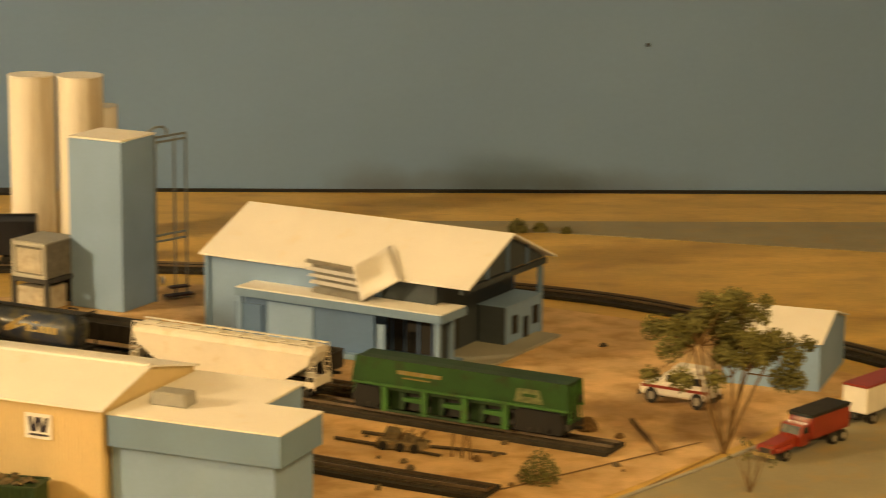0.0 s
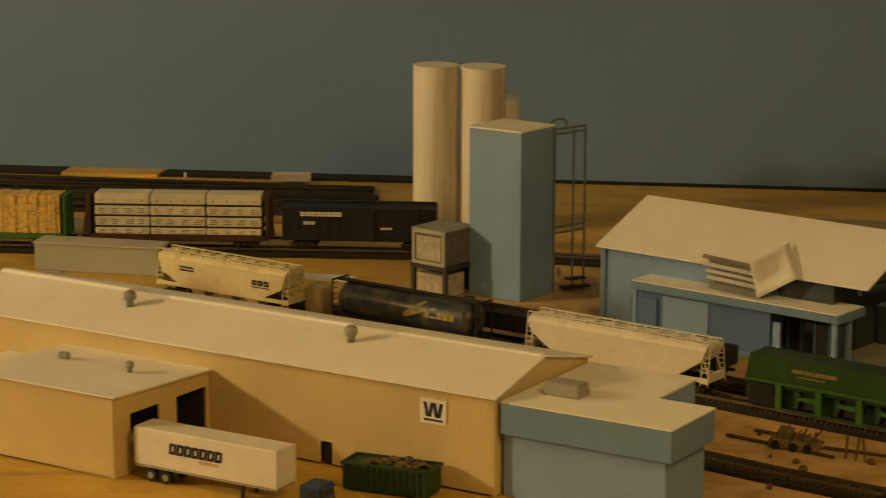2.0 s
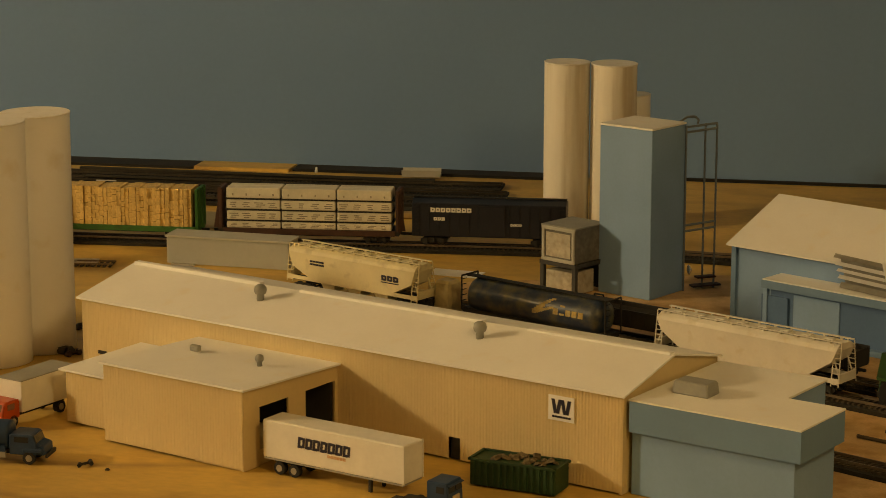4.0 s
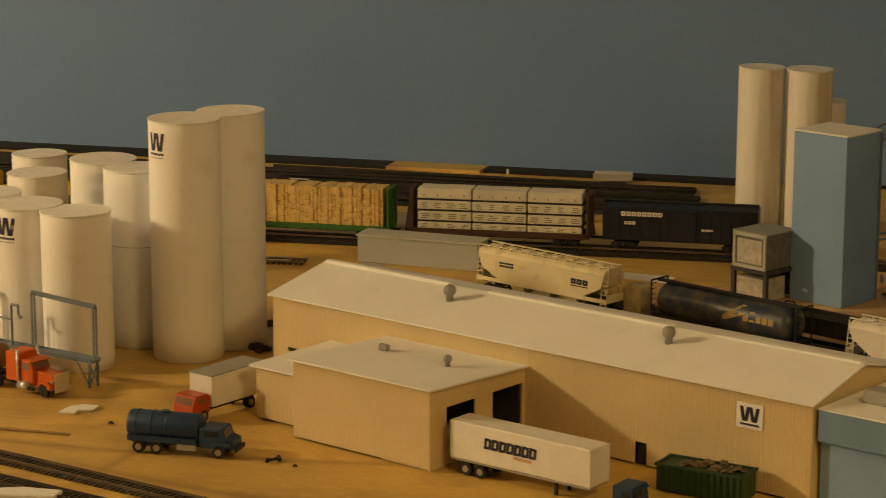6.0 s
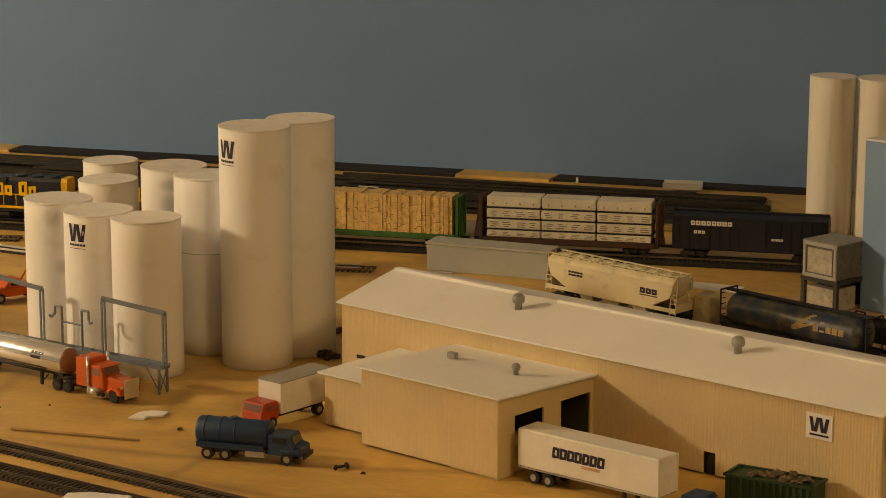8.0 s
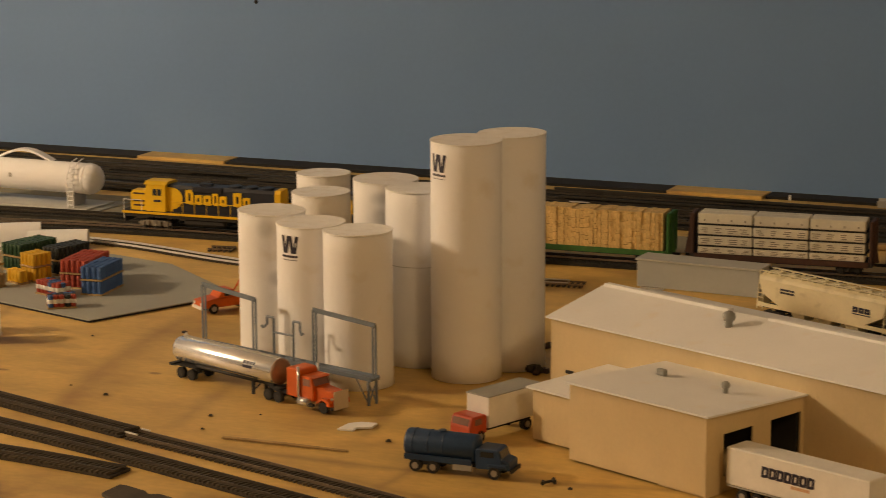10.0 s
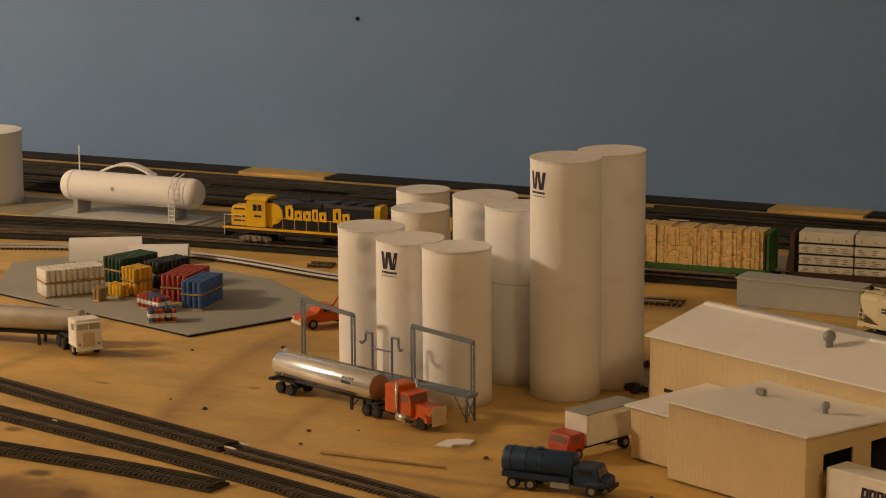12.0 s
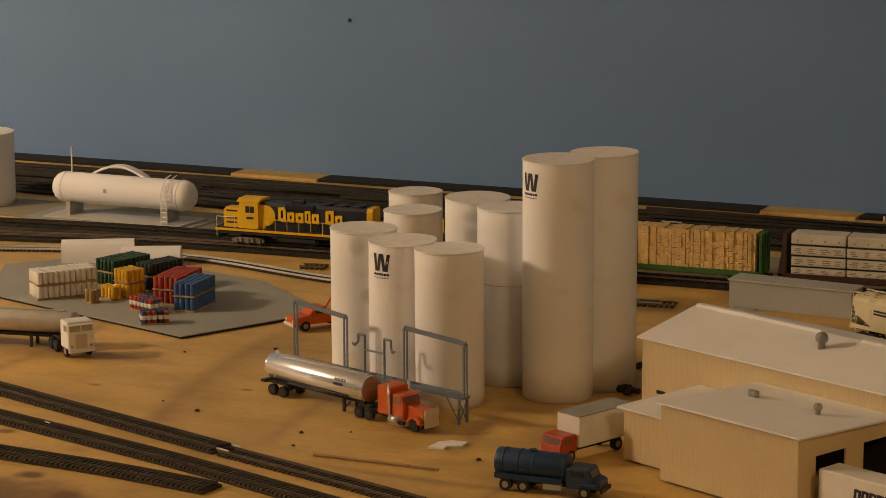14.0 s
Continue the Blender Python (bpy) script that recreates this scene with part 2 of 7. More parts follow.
def bm_prism(bm, outline, a, b, axis="X"):
    """An outline of (u, v) points pushed from a to b along X, Y or Z."""
    def at(u, v, w):
        return {"X": (w, u, v), "Y": (u, w, v), "Z": (u, v, w)}[axis]
    lo = [bm.verts.new(at(u, v, a)) for u, v in outline]
    hi = [bm.verts.new(at(u, v, b)) for u, v in outline]
    faces = [bm.faces.new(lo), bm.faces.new(hi)]
    for i in range(len(outline)):
        j = (i + 1) % len(outline)
        faces.append(bm.faces.new((lo[i], lo[j], hi[j], hi[i])))
    bmesh.ops.recalc_face_normals(bm, faces=faces)
    return bm


def bm_bar(bm, pts, r, seg=6):
    for p, q in zip(pts, pts[1:]):
        bm_cyl(bm, p, q, r, seg)
    return bm


def soften(bm, width, seg=1):
    bmesh.ops.bevel(bm, geom=list(bm.edges), offset=width, segments=seg, affect="EDGES", clamp_overlap=True)
    return bm


def part(name, bm, material, parent, label=""):
    me = bpy.data.meshes.new(name)
    bm.to_mesh(me)
    bm.free()
    me.materials.append(material)
    ob = new(name, me)
    ob.parent = parent
    if label:
        tagged(ob, label)
    return ob


def thing(name, m, label, category, group="", kind=""):
    ob = new(name)
    ob.empty_display_size = 0.01
    ob.matrix_basis = m
    return tagged(ob, label, category, group, kind)


def solid(name, bm, material, m, label, category, group="", kind=""):
    ob = part(name, bm, material, None)
    ob.matrix_basis = m
    return tagged(ob, label, category, group, kind)


def box(c, s, rot=None, taper=1.0, bevel=0.0):
    bm = bm_box(bmesh.new(), c, s, rot, taper)
    return soften(bm, bevel) if bevel else bm


def cyl(p, q, r, seg=16, r2=None):
    return bm_cyl(bmesh.new(), p, q, r, seg, r2)


def prism(outline, a, b, axis="X", bevel=0.0):
    bm = bm_prism(bmesh.new(), outline, a, b, axis)
    return soften(bm, bevel) if bevel else bm


def plate(points, thick):
    """A flat sheet lying on the table, with its corners at the given points."""
    bm = bmesh.new()
    bm_prism(bm, points, 0.0, thick, "Z")
    return bm


def siding(bm, p, q, z0, z1, pitch=0.0033, depth=0.00026, z1b=None):
    """A ribbed sheet wall from p to q (x, y); its top may slope to z1b. The ribs stand out to the right of p to q."""
    p, q = Vector((*p, 0)), Vector((*q, 0))
    d = q - p
    n = max(2, int(d.length / pitch))
    out = Vector((d.y, -d.x, 0)).normalized() * depth
    z1b = z1 if z1b is None else z1b
    prev = None
    for i in range(n * 4 + 1):
        f = i / (n * 4)
        v = p + d * f + (out if i % 4 in (1, 2) else Vector())
        top = z1 + (z1b - z1) * f
        cur = (bm.verts.new((v.x, v.y, z0)), bm.verts.new((v.x, v.y, top)))
        if prev:
            bm.faces.new((prev[0], cur[0], cur[1], prev[1]))
        prev = cur
    return bm


# ---- the room ----
def slab_box(name, lo, hi, material, label, category="wall", m=None):
    bm = box([(a + b) / 2 for a, b in zip(lo, hi)], [b - a for a, b in zip(lo, hi)])
    return solid(name, bm, material, m or Matrix.Identity(4), label, category, kind="structure")


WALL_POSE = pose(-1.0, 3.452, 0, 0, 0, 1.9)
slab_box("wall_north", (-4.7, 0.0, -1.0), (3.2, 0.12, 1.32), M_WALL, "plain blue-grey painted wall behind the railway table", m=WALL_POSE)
# unseen walls, floor and ceiling close the room so that light bounces
slab_box("wall_west", (-5.4, -1.6, -1.0), (-5.28, 3.25, 1.32), M_ROOM, "plain room wall, unseen, added to bounce light")
slab_box("wall_east", (1.9, -1.6, -1.0), (2.02, 3.4, 1.32), M_ROOM, "plain room wall, unseen, added to bounce light")
slab_box("wall_south", (-5.28, -1.72, -1.0), (1.9, -1.6, 1.32), M_ROOM, "plain room wall, unseen, added to bounce light")
slab_box("floor", (-5.4, -1.72, -1.06), (2.02, 3.7, -1.0), M_CARPET, "dark carpeted room floor", "floor")
slab_box("ceiling", (-5.4, -1.72, 1.32), (2.02, 3.7, 1.38), M_CEIL, "plain white ceiling, unseen, added to bounce light", "ceiling")

# ---- the table top ----
bm = bmesh.new()
bm_prism(bm, [(-3.6, 1.25), (1.6, 1.25), (1.6, 3.53), (-3.6, 3.36)], -0.02, 0.0, "Z")
solid("ground", bm, M_PLY, Matrix.Identity(4), "bare tan plywood railway table top with dust, stains and painted shade", "table top", kind="structure")
bm = bmesh.new()
for x in (-3.5, -1.0, 1.5):
    for y in (1.35, 3.2):
        bm_box(bm, (x, y, -0.51), (0.09, 0.09, 0.98))
solid("table_frame", bm, M_PLY, Matrix.Identity(4), "plain wooden legs under the railway table", "table frame", kind="structure")


def at_wall(x, dy):
    """A point along the back wall, dy in front of it."""
    return (x, 3.452 + (x + 1.0) * 0.0332 - dy)


def wall_strip(name, x0, x1, d0, d1, h, material, label):
    pts = [at_wall(x0, d1), at_wall(x1, d1), at_wall(x1, d0), at_wall(x0, d0)]
    solid(name, plate(pts, h), material, pose(0, 0, 0.0002), label, "strip")


# flat black strips stand in for the dark gap between table and wall
wall_strip("black_strip", -3.5, -2.042, 0.001, 0.05, 0.004, M_BLACK, "black strip in place of the dark gap by the back wall")
wall_strip("black_strip", -1.880, -1.146, 0.001, 0.05, 0.004, M_BLACK, "black strip in place of the dark gap by the back wall")
wall_strip("black_strip", -0.996, -0.56, 0.001, 0.04, 0.004, M_BLACK, "black strip in place of the dark gap by the back wall")
wall_strip("black_strip", -0.556, 1.5, 0.001, 0.006, 0.004, M_BLACK, "thin black strip in place of the gap by the back wall")
wall_strip("filler_board", -2.040, -1.883, 0.002, 0.050, 0.0045, M_PLY, "pale wooden filler board by the back wall")
wall_strip("filler_board", -1.144, -0.999, 0.002, 0.050, 0.0045, M_PLY, "pale wooden filler board by the back wall")

# ---- painted roads and the card slab ----
solid("road", plate([(-2.4, 2.90), (-1.9, 2.925), (-1.2, 2.965), (-0.95, 2.99), (-0.95, 3.09), (-1.2, 3.095), (-1.7, 3.07), (-2.4, 3.03)], 0.0008), M_ROAD,
      pose(0, 0, 0.0003), "faded grey-green painted strip beside the main track", "road", kind="structure")
solid("road", plate([(-0.1, 3.19), (0.15, 3.19), (0.55, 3.09), (1.5, 2.9), (1.5, 3.2), (0.65, 3.285), (-0.1, 3.26)], 0.0008), M_ROAD,
      pose(0, 0, 0.0003), "faded grey-green painted strip behind the train", "road", kind="structure")
solid("road", plate([(0.12, 1.98), (0.283, 2.169), (0.45, 2.39), (0.62, 2.62), (0.86, 2.62), (0.46, 2.10), (0.33, 1.93)], 0.0012), M_ROAD,
      pose(0, 0, 0.0003), "worn grey road with a faded yellow centre line", "road", kind="structure")
SLAB = [(-1.49, 2.341), (-1.40, 2.53), (-1.56, 2.652), (-1.72, 2.690), (-1.86, 2.692), (-1.93, 2.60), (-1.84, 2.44)]
pave = solid("pavement", plate(SLAB, 0.0012), M_SLAB, pose(0, 0, 0.0025), "grey card slab under the drum stacks", "slab", kind="structure")
# black lower layer, seen as a dark line along the slab's edge
underlay = part("card_core", plate(SLAB, 0.0022), M_BLACK, pave, "black lower layer along the slab's edge")
underlay.location.z = -0.0022

# ---- sooty ground of the back yard, with a ragged edge ----


def ragged(x0, x1, lows, highs, seed, steps=46):
    rnd = random.Random(seed)
    low, high = [], []
    for k in range(steps + 1):
        f = k / steps
        x = x0 + (x1 - x0) * f
        a, b = lows[0] + (lows[1] - lows[0]) * f, highs[0] + (highs[1] - highs[0]) * f
        low.append((x + rnd.uniform(-0.006, 0.006), a + rnd.uniform(-0.010, 0.010)))
        high.append((x + rnd.uniform(-0.006, 0.006), b + rnd.uniform(-0.006, 0.006)))
    return low + high[::-1]


solid("ground", plate(ragged(-2.75, -0.74, (3.085, 3.150), (3.318, 3.375), 4), 0.0006), M_YARD, pose(0, 0, 0.0002), "dark sooty ground of the back yard", "yard ground", kind="structure")
solid("ground", plate(ragged(-2.80, -1.20, (2.700, 2.905), (2.830, 2.975), 8), 0.0005), M_YARD, pose(0, 0, 0.0012), "dark sooty ground along the main line", "yard ground", kind="structure")

# ---- tracks ----


def spline(ctrl, step=0.006):
    """Points at even steps along a smooth curve through the given places."""
    p = [Vector((*c, 0)) for c in ctrl]
    p = [2 * p[0] - p[1]] + p + [2 * p[-1] - p[-2]]
    dense = []
    for i in range(1, len(p) - 2):
        a, b, c, d = p[i - 1:i + 3]
        for k in range(60):
            t = k / 60
            dense.append(0.5 * (2 * b + (c - a) * t + (2 * a - 5 * b + 4 * c - d) * t * t + (3 * b - a - 3 * c + d) * t ** 3))
    dense.append(p[-2])
    out, left = [dense[0]], step
    for a, b in zip(dense, dense[1:]):
        seg = (b - a).length
        while seg >= left and seg > 0:
            a = a + (b - a) * (left / seg)
            out.append(a)
            seg = (b - a).length
            left = step
        left -= seg
    return out


def sweep(bm, pts, offset, width, z0, z1):
    prev = None
    for i, p in enumerate(pts):
        d = (pts[min(i + 1, len(pts) - 1)] - pts[max(i - 1, 0)]).normalized()
        n = Vector((-d.y, d.x, 0))
        a, b = p + n * (offset - width / 2), p + n * (offset + width / 2)
        cur = [bm.verts.new((a.x, a.y, z0)), bm.verts.new((b.x, b.y, z0)), bm.verts.new((b.x, b.y, z1)), bm.verts.new((a.x, a.y, z1))]
        if prev:
            for k in range(4):
                bm.faces.new((prev[k], prev[(k + 1) % 4], cur[(k + 1) % 4], cur[k]))
        else:
            bm.faces.new(cur)
        prev = cur
    bm.faces.new(prev[::-1])
    bmesh.ops.recalc_face_normals(bm, faces=bm.faces)
    return bm


TIE_MESH = {}


def track(ctrl, label, tie_mat, rail_mat, bed=True, single=False, base=0.0005, bed_width=0.042, bed_height=0.004):
    pts = spline(ctrl)
    top = thing("track", pose(0, 0, base), label, "railway track", kind="structure")
    zb = bed_height if bed else 0.0
    if bed:
        part("roadbed", sweep(bmesh.new(), pts[::3] + [pts[-1]], 0, bed_width, 0.0, zb), M_BED_NEAR if single else M_BED, top)
    rnd = random.Random(len(pts))
    if single:
        if tie_mat.name not in TIE_MESH:
            me = bpy.data.meshes.new("tie")
            b = box((0, 0, 0.0010), (0.0027, 0.030, 0.0020))
            b.to_mesh(me)
            b.free()
            me.materials.append(tie_mat)
            TIE_MESH[tie_mat.name] = me
    joined = bmesh.new()
    for i in range(1, len(pts) - 1):
        d = pts[i + 1] - pts[i - 1]
        ang = math.degrees(math.atan2(d.y, d.x)) + rnd.uniform(-2, 2)
        m = pose(pts[i].x, pts[i].y, zb, 0, 0, ang)
        if single:
            o = new("tie", TIE_MESH[tie_mat.name])
            o.parent = top
            o.matrix_basis = m
        else:
            bm_box(joined, m.translation + Vector((0, 0, 0.0002 if tie_mat == M_TIE_BACK else 0.001)), (0.0027, 0.030, 0.0020), m.to_3x3())
    if single:
        joined.free()
    else:
        tagged(part("ties", joined, tie_mat, top), kind="stuff")
    for side in (-1, 1):
        part("rail", sweep(bmesh.new(), pts[::2] + [pts[-1]], side * 0.00865, 0.0011, zb + 0.0018, zb + 0.0044), rail_mat, top)
    return pts


MAIN = [(x * 0.991, y * 0.991) for x, y in [(-2.9, 2.60), (-2.5, 2.69), (-2.07, 2.795), (-1.8, 2.855), (-1.4, 2.888), (-1.0, 2.915), (-0.6, 2.957), (-0.35, 2.968), (-0.1, 2.930), (0.14, 2.845),
        (0.27, 2.765), (0.40, 2.63), (0.50, 2.515), (0.66, 2.30), (0.82, 2.10)]]
MAIN_PTS = track(MAIN, "main line track of dark ties on a dark roadbed", M_TIE_BACK, M_RAIL, bed=True, bed_width=0.050)

# ---- silos ----


def uneven(bm, r, x, y):
    """Presses a rolled card tube slightly out of round, more at some heights than at others."""
    for v in bm.verts:
        a = math.atan2(v.co.y, v.co.x)
        k = 0.007 * math.sin(2 * a + 40 * x) + 0.005 * math.sin(3 * a + 60 * y + 14 * v.co.z) + 0.003 * math.sin(5 * a + 23 * v.co.z)
        v.co.x *= 1 + k
        v.co.y *= 1 + k
    return bm


def silo(x, y, r, h, label, group, name="silo", seam=None, paint=None):
    top = thing(name, pose(x, y, 0.0005), label, "silo", group)
    bm = bm_turn(bmesh.new(), [(r, h * k / 9) for k in range(9)] + [(r, h - 0.0015), (r - 0.0008, h - 0.0006)], seg=56)
    part("body", uneven(bm, r, x, y), paint or M_WHITE, top)
    bm = bm_turn(bmesh.new(), [(r - 0.0002, h - 0.0008), (r + 0.0005, h - 0.0006), (r + 0.0006, h + 0.0006), (r + 0.0001, h + 0.0010), (r * 0.6, h + 0.0004), (0.0005, h + 0.0002)], seg=56)
    for f in bm.faces:
        f.smooth = False
    lid = part("lid", uneven(bm, r, x, y), M_LID, top)
    lid.matrix_basis = Matrix.Translation((0, 0, h)) @ Euler((0.010 * math.sin(37 * x), 0.012 * math.sin(53 * y), 0)).to_matrix().to_4x4() @ Matrix.Translation((0, 0, -h))
    if seam:
        bm = bmesh.new()
        for a, b in zip(*[[(r + 0.0002) * Vector((math.cos(t), math.sin(t), 0)) for t in np.linspace(0, 2 * math.pi, 57)][k:k + 56] for k in (0, 1)]):
            v = [bm.verts.new((p.x, p.y, z)) for p, z in ((a, seam), (b, seam), (b, seam + 0.0006), (a, seam + 0.0006))]
            bm.faces.new(v)
        part("seam", bm, M_LGREY, top)
    return top


def w_mark(bm, width, height, place):
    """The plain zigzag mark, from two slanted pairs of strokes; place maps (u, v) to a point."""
    for u0, u1 in ((0.0, 0.25), (0.25, 0.5), (0.5, 0.75), (0.75, 1.0)):
        down = u0 in (0.0, 0.5)
        a, b = (1, 0) if down else (0, 1)
        w = 0.19
        pts = [(u0 + 0.0 - w / 2 + 0.05, a), (u0 + w / 2 + 0.05, a), (u1 + w / 2 - 0.06, b), (u1 - w / 2 - 0.06, b)]
        v = [bm.verts.new(place(p[0] * width, p[1] * height)) for p in pts]
        bm.faces.new(v)
    return bm


def silo_mark(top, r, z, angle, size):
    """The dark mark with bars of small print below, wrapped round a silo."""
    def on(u, v):
        a = radians(angle) + (u - size / 2) / r
        return ((r + 0.0004) * math.cos(a), (r + 0.0004) * math.sin(a), z + v)
    part("mark", w_mark(bmesh.new(), size, size * 0.9, on), M_INK, top, "dark blue zigzag mark")
    bm = bmesh.new()
    for v0, v1 in ((-0.0045, -0.0022), (-0.0075, -0.0068)):
        for k in range(6):
            u0, u1 = k / 6 * size, (k + 0.86) / 6 * size
            bm.faces.new([bm.verts.new(on(*p)) for p in ((u0, v0), (u1, v0), (u1, v1), (u0, v1))])
    part("print", bm, M_INK, top)


G_SILO = "white silo cluster"
facing = math.degrees(math.atan2(-2.29, 0.99))
tall = silo(-0.9913, 2.2912, 0.0375, 0.252, "tall white card silo with a dark blue mark", G_SILO)
silo_mark(tall, 0.0375, 0.2225, facing - 50, 0.0205)
silo(-0.9655, 2.3526, 0.0362, 0.252, "tall plain white card silo behind its twin", G_SILO)
silo(-1.082, 2.218, 0.0358, 0.163, "short plain white card silo with a shallow lid", G_SILO)
mid = silo(-1.146, 2.237, 0.0362, 0.163, "short white card silo with a dark blue mark", G_SILO)
silo_mark(mid, 0.0362, 0.1360, facing - 35, 0.0205)
silo(-1.217, 2.283, 0.0362, 0.163, "short plain white card silo with a grey smudge", G_SILO, paint=M_WHITE_SOILED)
silo(-1.0625, 2.3296, 0.0362, 0.190, "medium white card silo with a seam round it", G_SILO, seam=0.110)
silo(-1.130, 2.388, 0.0362, 0.186, "medium white card silo with a wrinkled lid", G_SILO, paint=M_WHITE_SOILED)
silo(-1.313, 2.590, 0.0355, 0.125, "low white card silo at the back of the cluster", G_SILO, paint=M_WHITE_SOILED)
silo(-1.370, 2.711, 0.0340, 0.125, "low white card silo at the back of the cluster", G_SILO, paint=M_WHITE_SOILED)
G_TW = "silos behind the blue tower"
silo(-0.531, 3.10, 0.0298, 0.219, "tall slim white silo with brown streaks behind the train", G_TW, paint=M_WHITE_STREAKED)
silo(-0.470, 3.105, 0.0298, 0.218, "tall slim white silo with brown streaks behind the train", G_TW, paint=M_WHITE_STREAKED)
silo(-0.452, 3.155, 0.0230, 0.171, "slim white silo, lower than its neighbours", G_TW)
silo(-2.263, 2.985, 0.060, 0.110, "squat white storage tank beside the railway", "", name="storage_tank")

# ---- the long cream warehouse with its two annexes ----
HALL = pose(-0.870, 2.226, 0.0005, 0, 0, -22.5)
hall = thing("warehouse", HALL, "long cream sheet-sided warehouse with a shallow white gabled roof", "warehouse")
HL, HD, HE, HR = 0.63, 0.165, 0.0885, 0.107


def gable(bm, x, t=0.003):
    bm_prism(bm, [(0.0, 0.0), (HD, 0.0), (HD, HE), (HD / 2, HR - 0.001), (0.0, HE)], x, x + t, "X")
    return bm


bm = bmesh.new()
door = (0.4480, 0.4602, 0.0215)
siding(bm, (0, 0), (door[0], 0), 0.0014, HE)
siding(bm, (door[1], 0), (HL, 0), 0.0014, HE)
siding(bm, (door[0], 0), (door[1], 0), door[2], HE)
part("wall", bm, M_CREAM, hall)
part("wall", siding(bmesh.new(), (HL, HD), (0, HD), 0, HE), M_CREAM, hall)
part("gable_wall", gable(bmesh.new(), 0.0005), M_CREAM, hall)
part("gable_wall", gable(bmesh.new(), HL - 0.0035), M_CREAM, hall)
part("door", box(((door[0] + door[1]) / 2, 0.004, door[2] / 2), (door[1] - door[0] - 0.001, 0.002, door[2] - 0.001)), M_DARK, hall, "dark doorway")
for side in (0, 1):
    o = 0.004
    y0, y1 = (-o, HD / 2) if side == 0 else (HD + o, HD / 2)
    z0 = HE - o * (HR - HE) / (HD / 2)
    part("roof", prism([(y0, z0), (y1, HR), (y1, HR + 0.0018), (y0, z0 + 0.0018)], -0.004, HL + 0.003, "X"), M_ROOF, hall)
part("ridge_cap", prism([(HD / 2 - 0.0045, HR + 0.001), (HD / 2 - 0.0035, HR + 0.0042), (HD / 2 + 0.0035, HR + 0.0042), (HD / 2 + 0.0045, HR + 0.001)], 0.0, 0.165, "X"), M_ROOF, hall)
part("ridge_cap", prism([(HD / 2 - 0.0045, HR + 0.001), (HD / 2 - 0.0035, HR + 0.0034), (HD / 2 + 0.0035, HR + 0.0034), (HD / 2 + 0.0045, HR + 0.001)], 0.215, 0.43, "X"), M_ROOF, hall)
part("ridge_cap", prism([(HD / 2 - 0.0045, HR + 0.001), (HD / 2 - 0.0035, HR + 0.0028), (HD / 2 + 0.0035, HR + 0.0028), (HD / 2 + 0.0045, HR + 0.001)], 0.48, HL, "X"), M_ROOF, hall)


def turbine(parent, x, y, z, r):
    bm = bm_turn(bmesh.new(), [(r * 0.62, 0), (r * 0.62, r * 1.2), (r * 0.9, r * 1.35), (r * 1.08, r * 1.9), (r * 0.95, r * 2.5), (r * 0.5, r * 2.85), (r * 0.1, r * 2.9)], (x, y, z), seg=14)
    part("roof_vent", bm, M_GREY, parent, "grey turbine roof vent")


for vx in (0.188, 0.446):
    turbine(hall, vx, 0.052, HE + 0.052 * (HR - HE) / (HD / 2), 0.0060)
part("wall_slot", box((0.0264, -0.0004, 0.0360), (0.0110, 0.0012, 0.0034)), M_DARK, hall, "small dark opening")
# the sign on the long wall
sign = part("sign", box((0.568, -0.0010, 0.0674), (0.0265, 0.0006, 0.0225)), M_WHITE, hall, "white sign with a dark zigzag mark")
part("mark", w_mark(bmesh.new(), 0.019, 0.013, lambda u, v: (0.5588 + u, -0.0016, 0.0625 + v)), M_INK, sign)
bm = bmesh.new()
for k in range(7):
    bm_box(bm, (0.5600 + k * 0.0028, -0.0016, 0.0598), (0.0023, 0.0004, 0.0017))
part("print", bm, M_INK, sign)

# loading annex
AX0, AX1, AY, AZF, AZB = 0.156, 0.322, -0.137, 0.0745, 0.0690
annex = thing("loading_annex", HALL, "cream ribbed loading annex with a flat white roof", "annex")
part("wall", siding(bmesh.new(), (AX0, AY), (AX1, AY), 0.0016, AZF), M_CREAM, annex)
part("wall", siding(bmesh.new(), (AX0, 0), (AX0, AY), 0.0016, AZB, z1b=AZF), M_CREAM, annex)
bm = bmesh.new()
doors = ((-0.114, -0.073), (-0.048, -0.004))
ys = [AY, doors[0][0], doors[0][1], doors[1][0], doors[1][1], 0.0]
for k in range(5):
    z0 = 0.0545 if k in (1, 3) else 0.0
    zt = [AZF + (AZB - AZF) * (y - AY) / -AY for y in (ys[k], ys[k + 1])]
    bm_prism(bm, [(ys[k], z0), (ys[k + 1], z0), (ys[k + 1], zt[1]), (ys[k], zt[0])], AX1 - 0.002, AX1, "X")
part("door_wall", bm, M_CREAM, annex)
part("dock_floor", box((AX1 - 0.03, -0.0685, 0.007), (0.055, 0.134, 0.014)), M_CREAM, annex)
# added dark sheets paint in the shade inside the annex
part("dark_interior", box((AX1 - 0.031, -0.0045, 0.0335), (0.054, 0.002, 0.067)), M_DARK, annex)
part("dark_interior", box((AX1 - 0.060, -0.0685, 0.034), (0.002, 0.132, 0.066)), M_DARK, annex)
part("roof", prism([(AY - 0.004, AZF), (0.0, AZB), (0.0, AZB + 0.0018), (AY - 0.004, AZF + 0.0018)], AX0 - 0.003, AX1 + 0.004, "X"), M_ROOF, annex)
part("roof_vent", box((0.194, -0.052, 0.0765), (0.011, 0.006, 0.006), bevel=0.0012), M_GREY, annex, "small grey box vent")
turbine(annex, 0.2763, -0.0577, 0.0725, 0.0040)

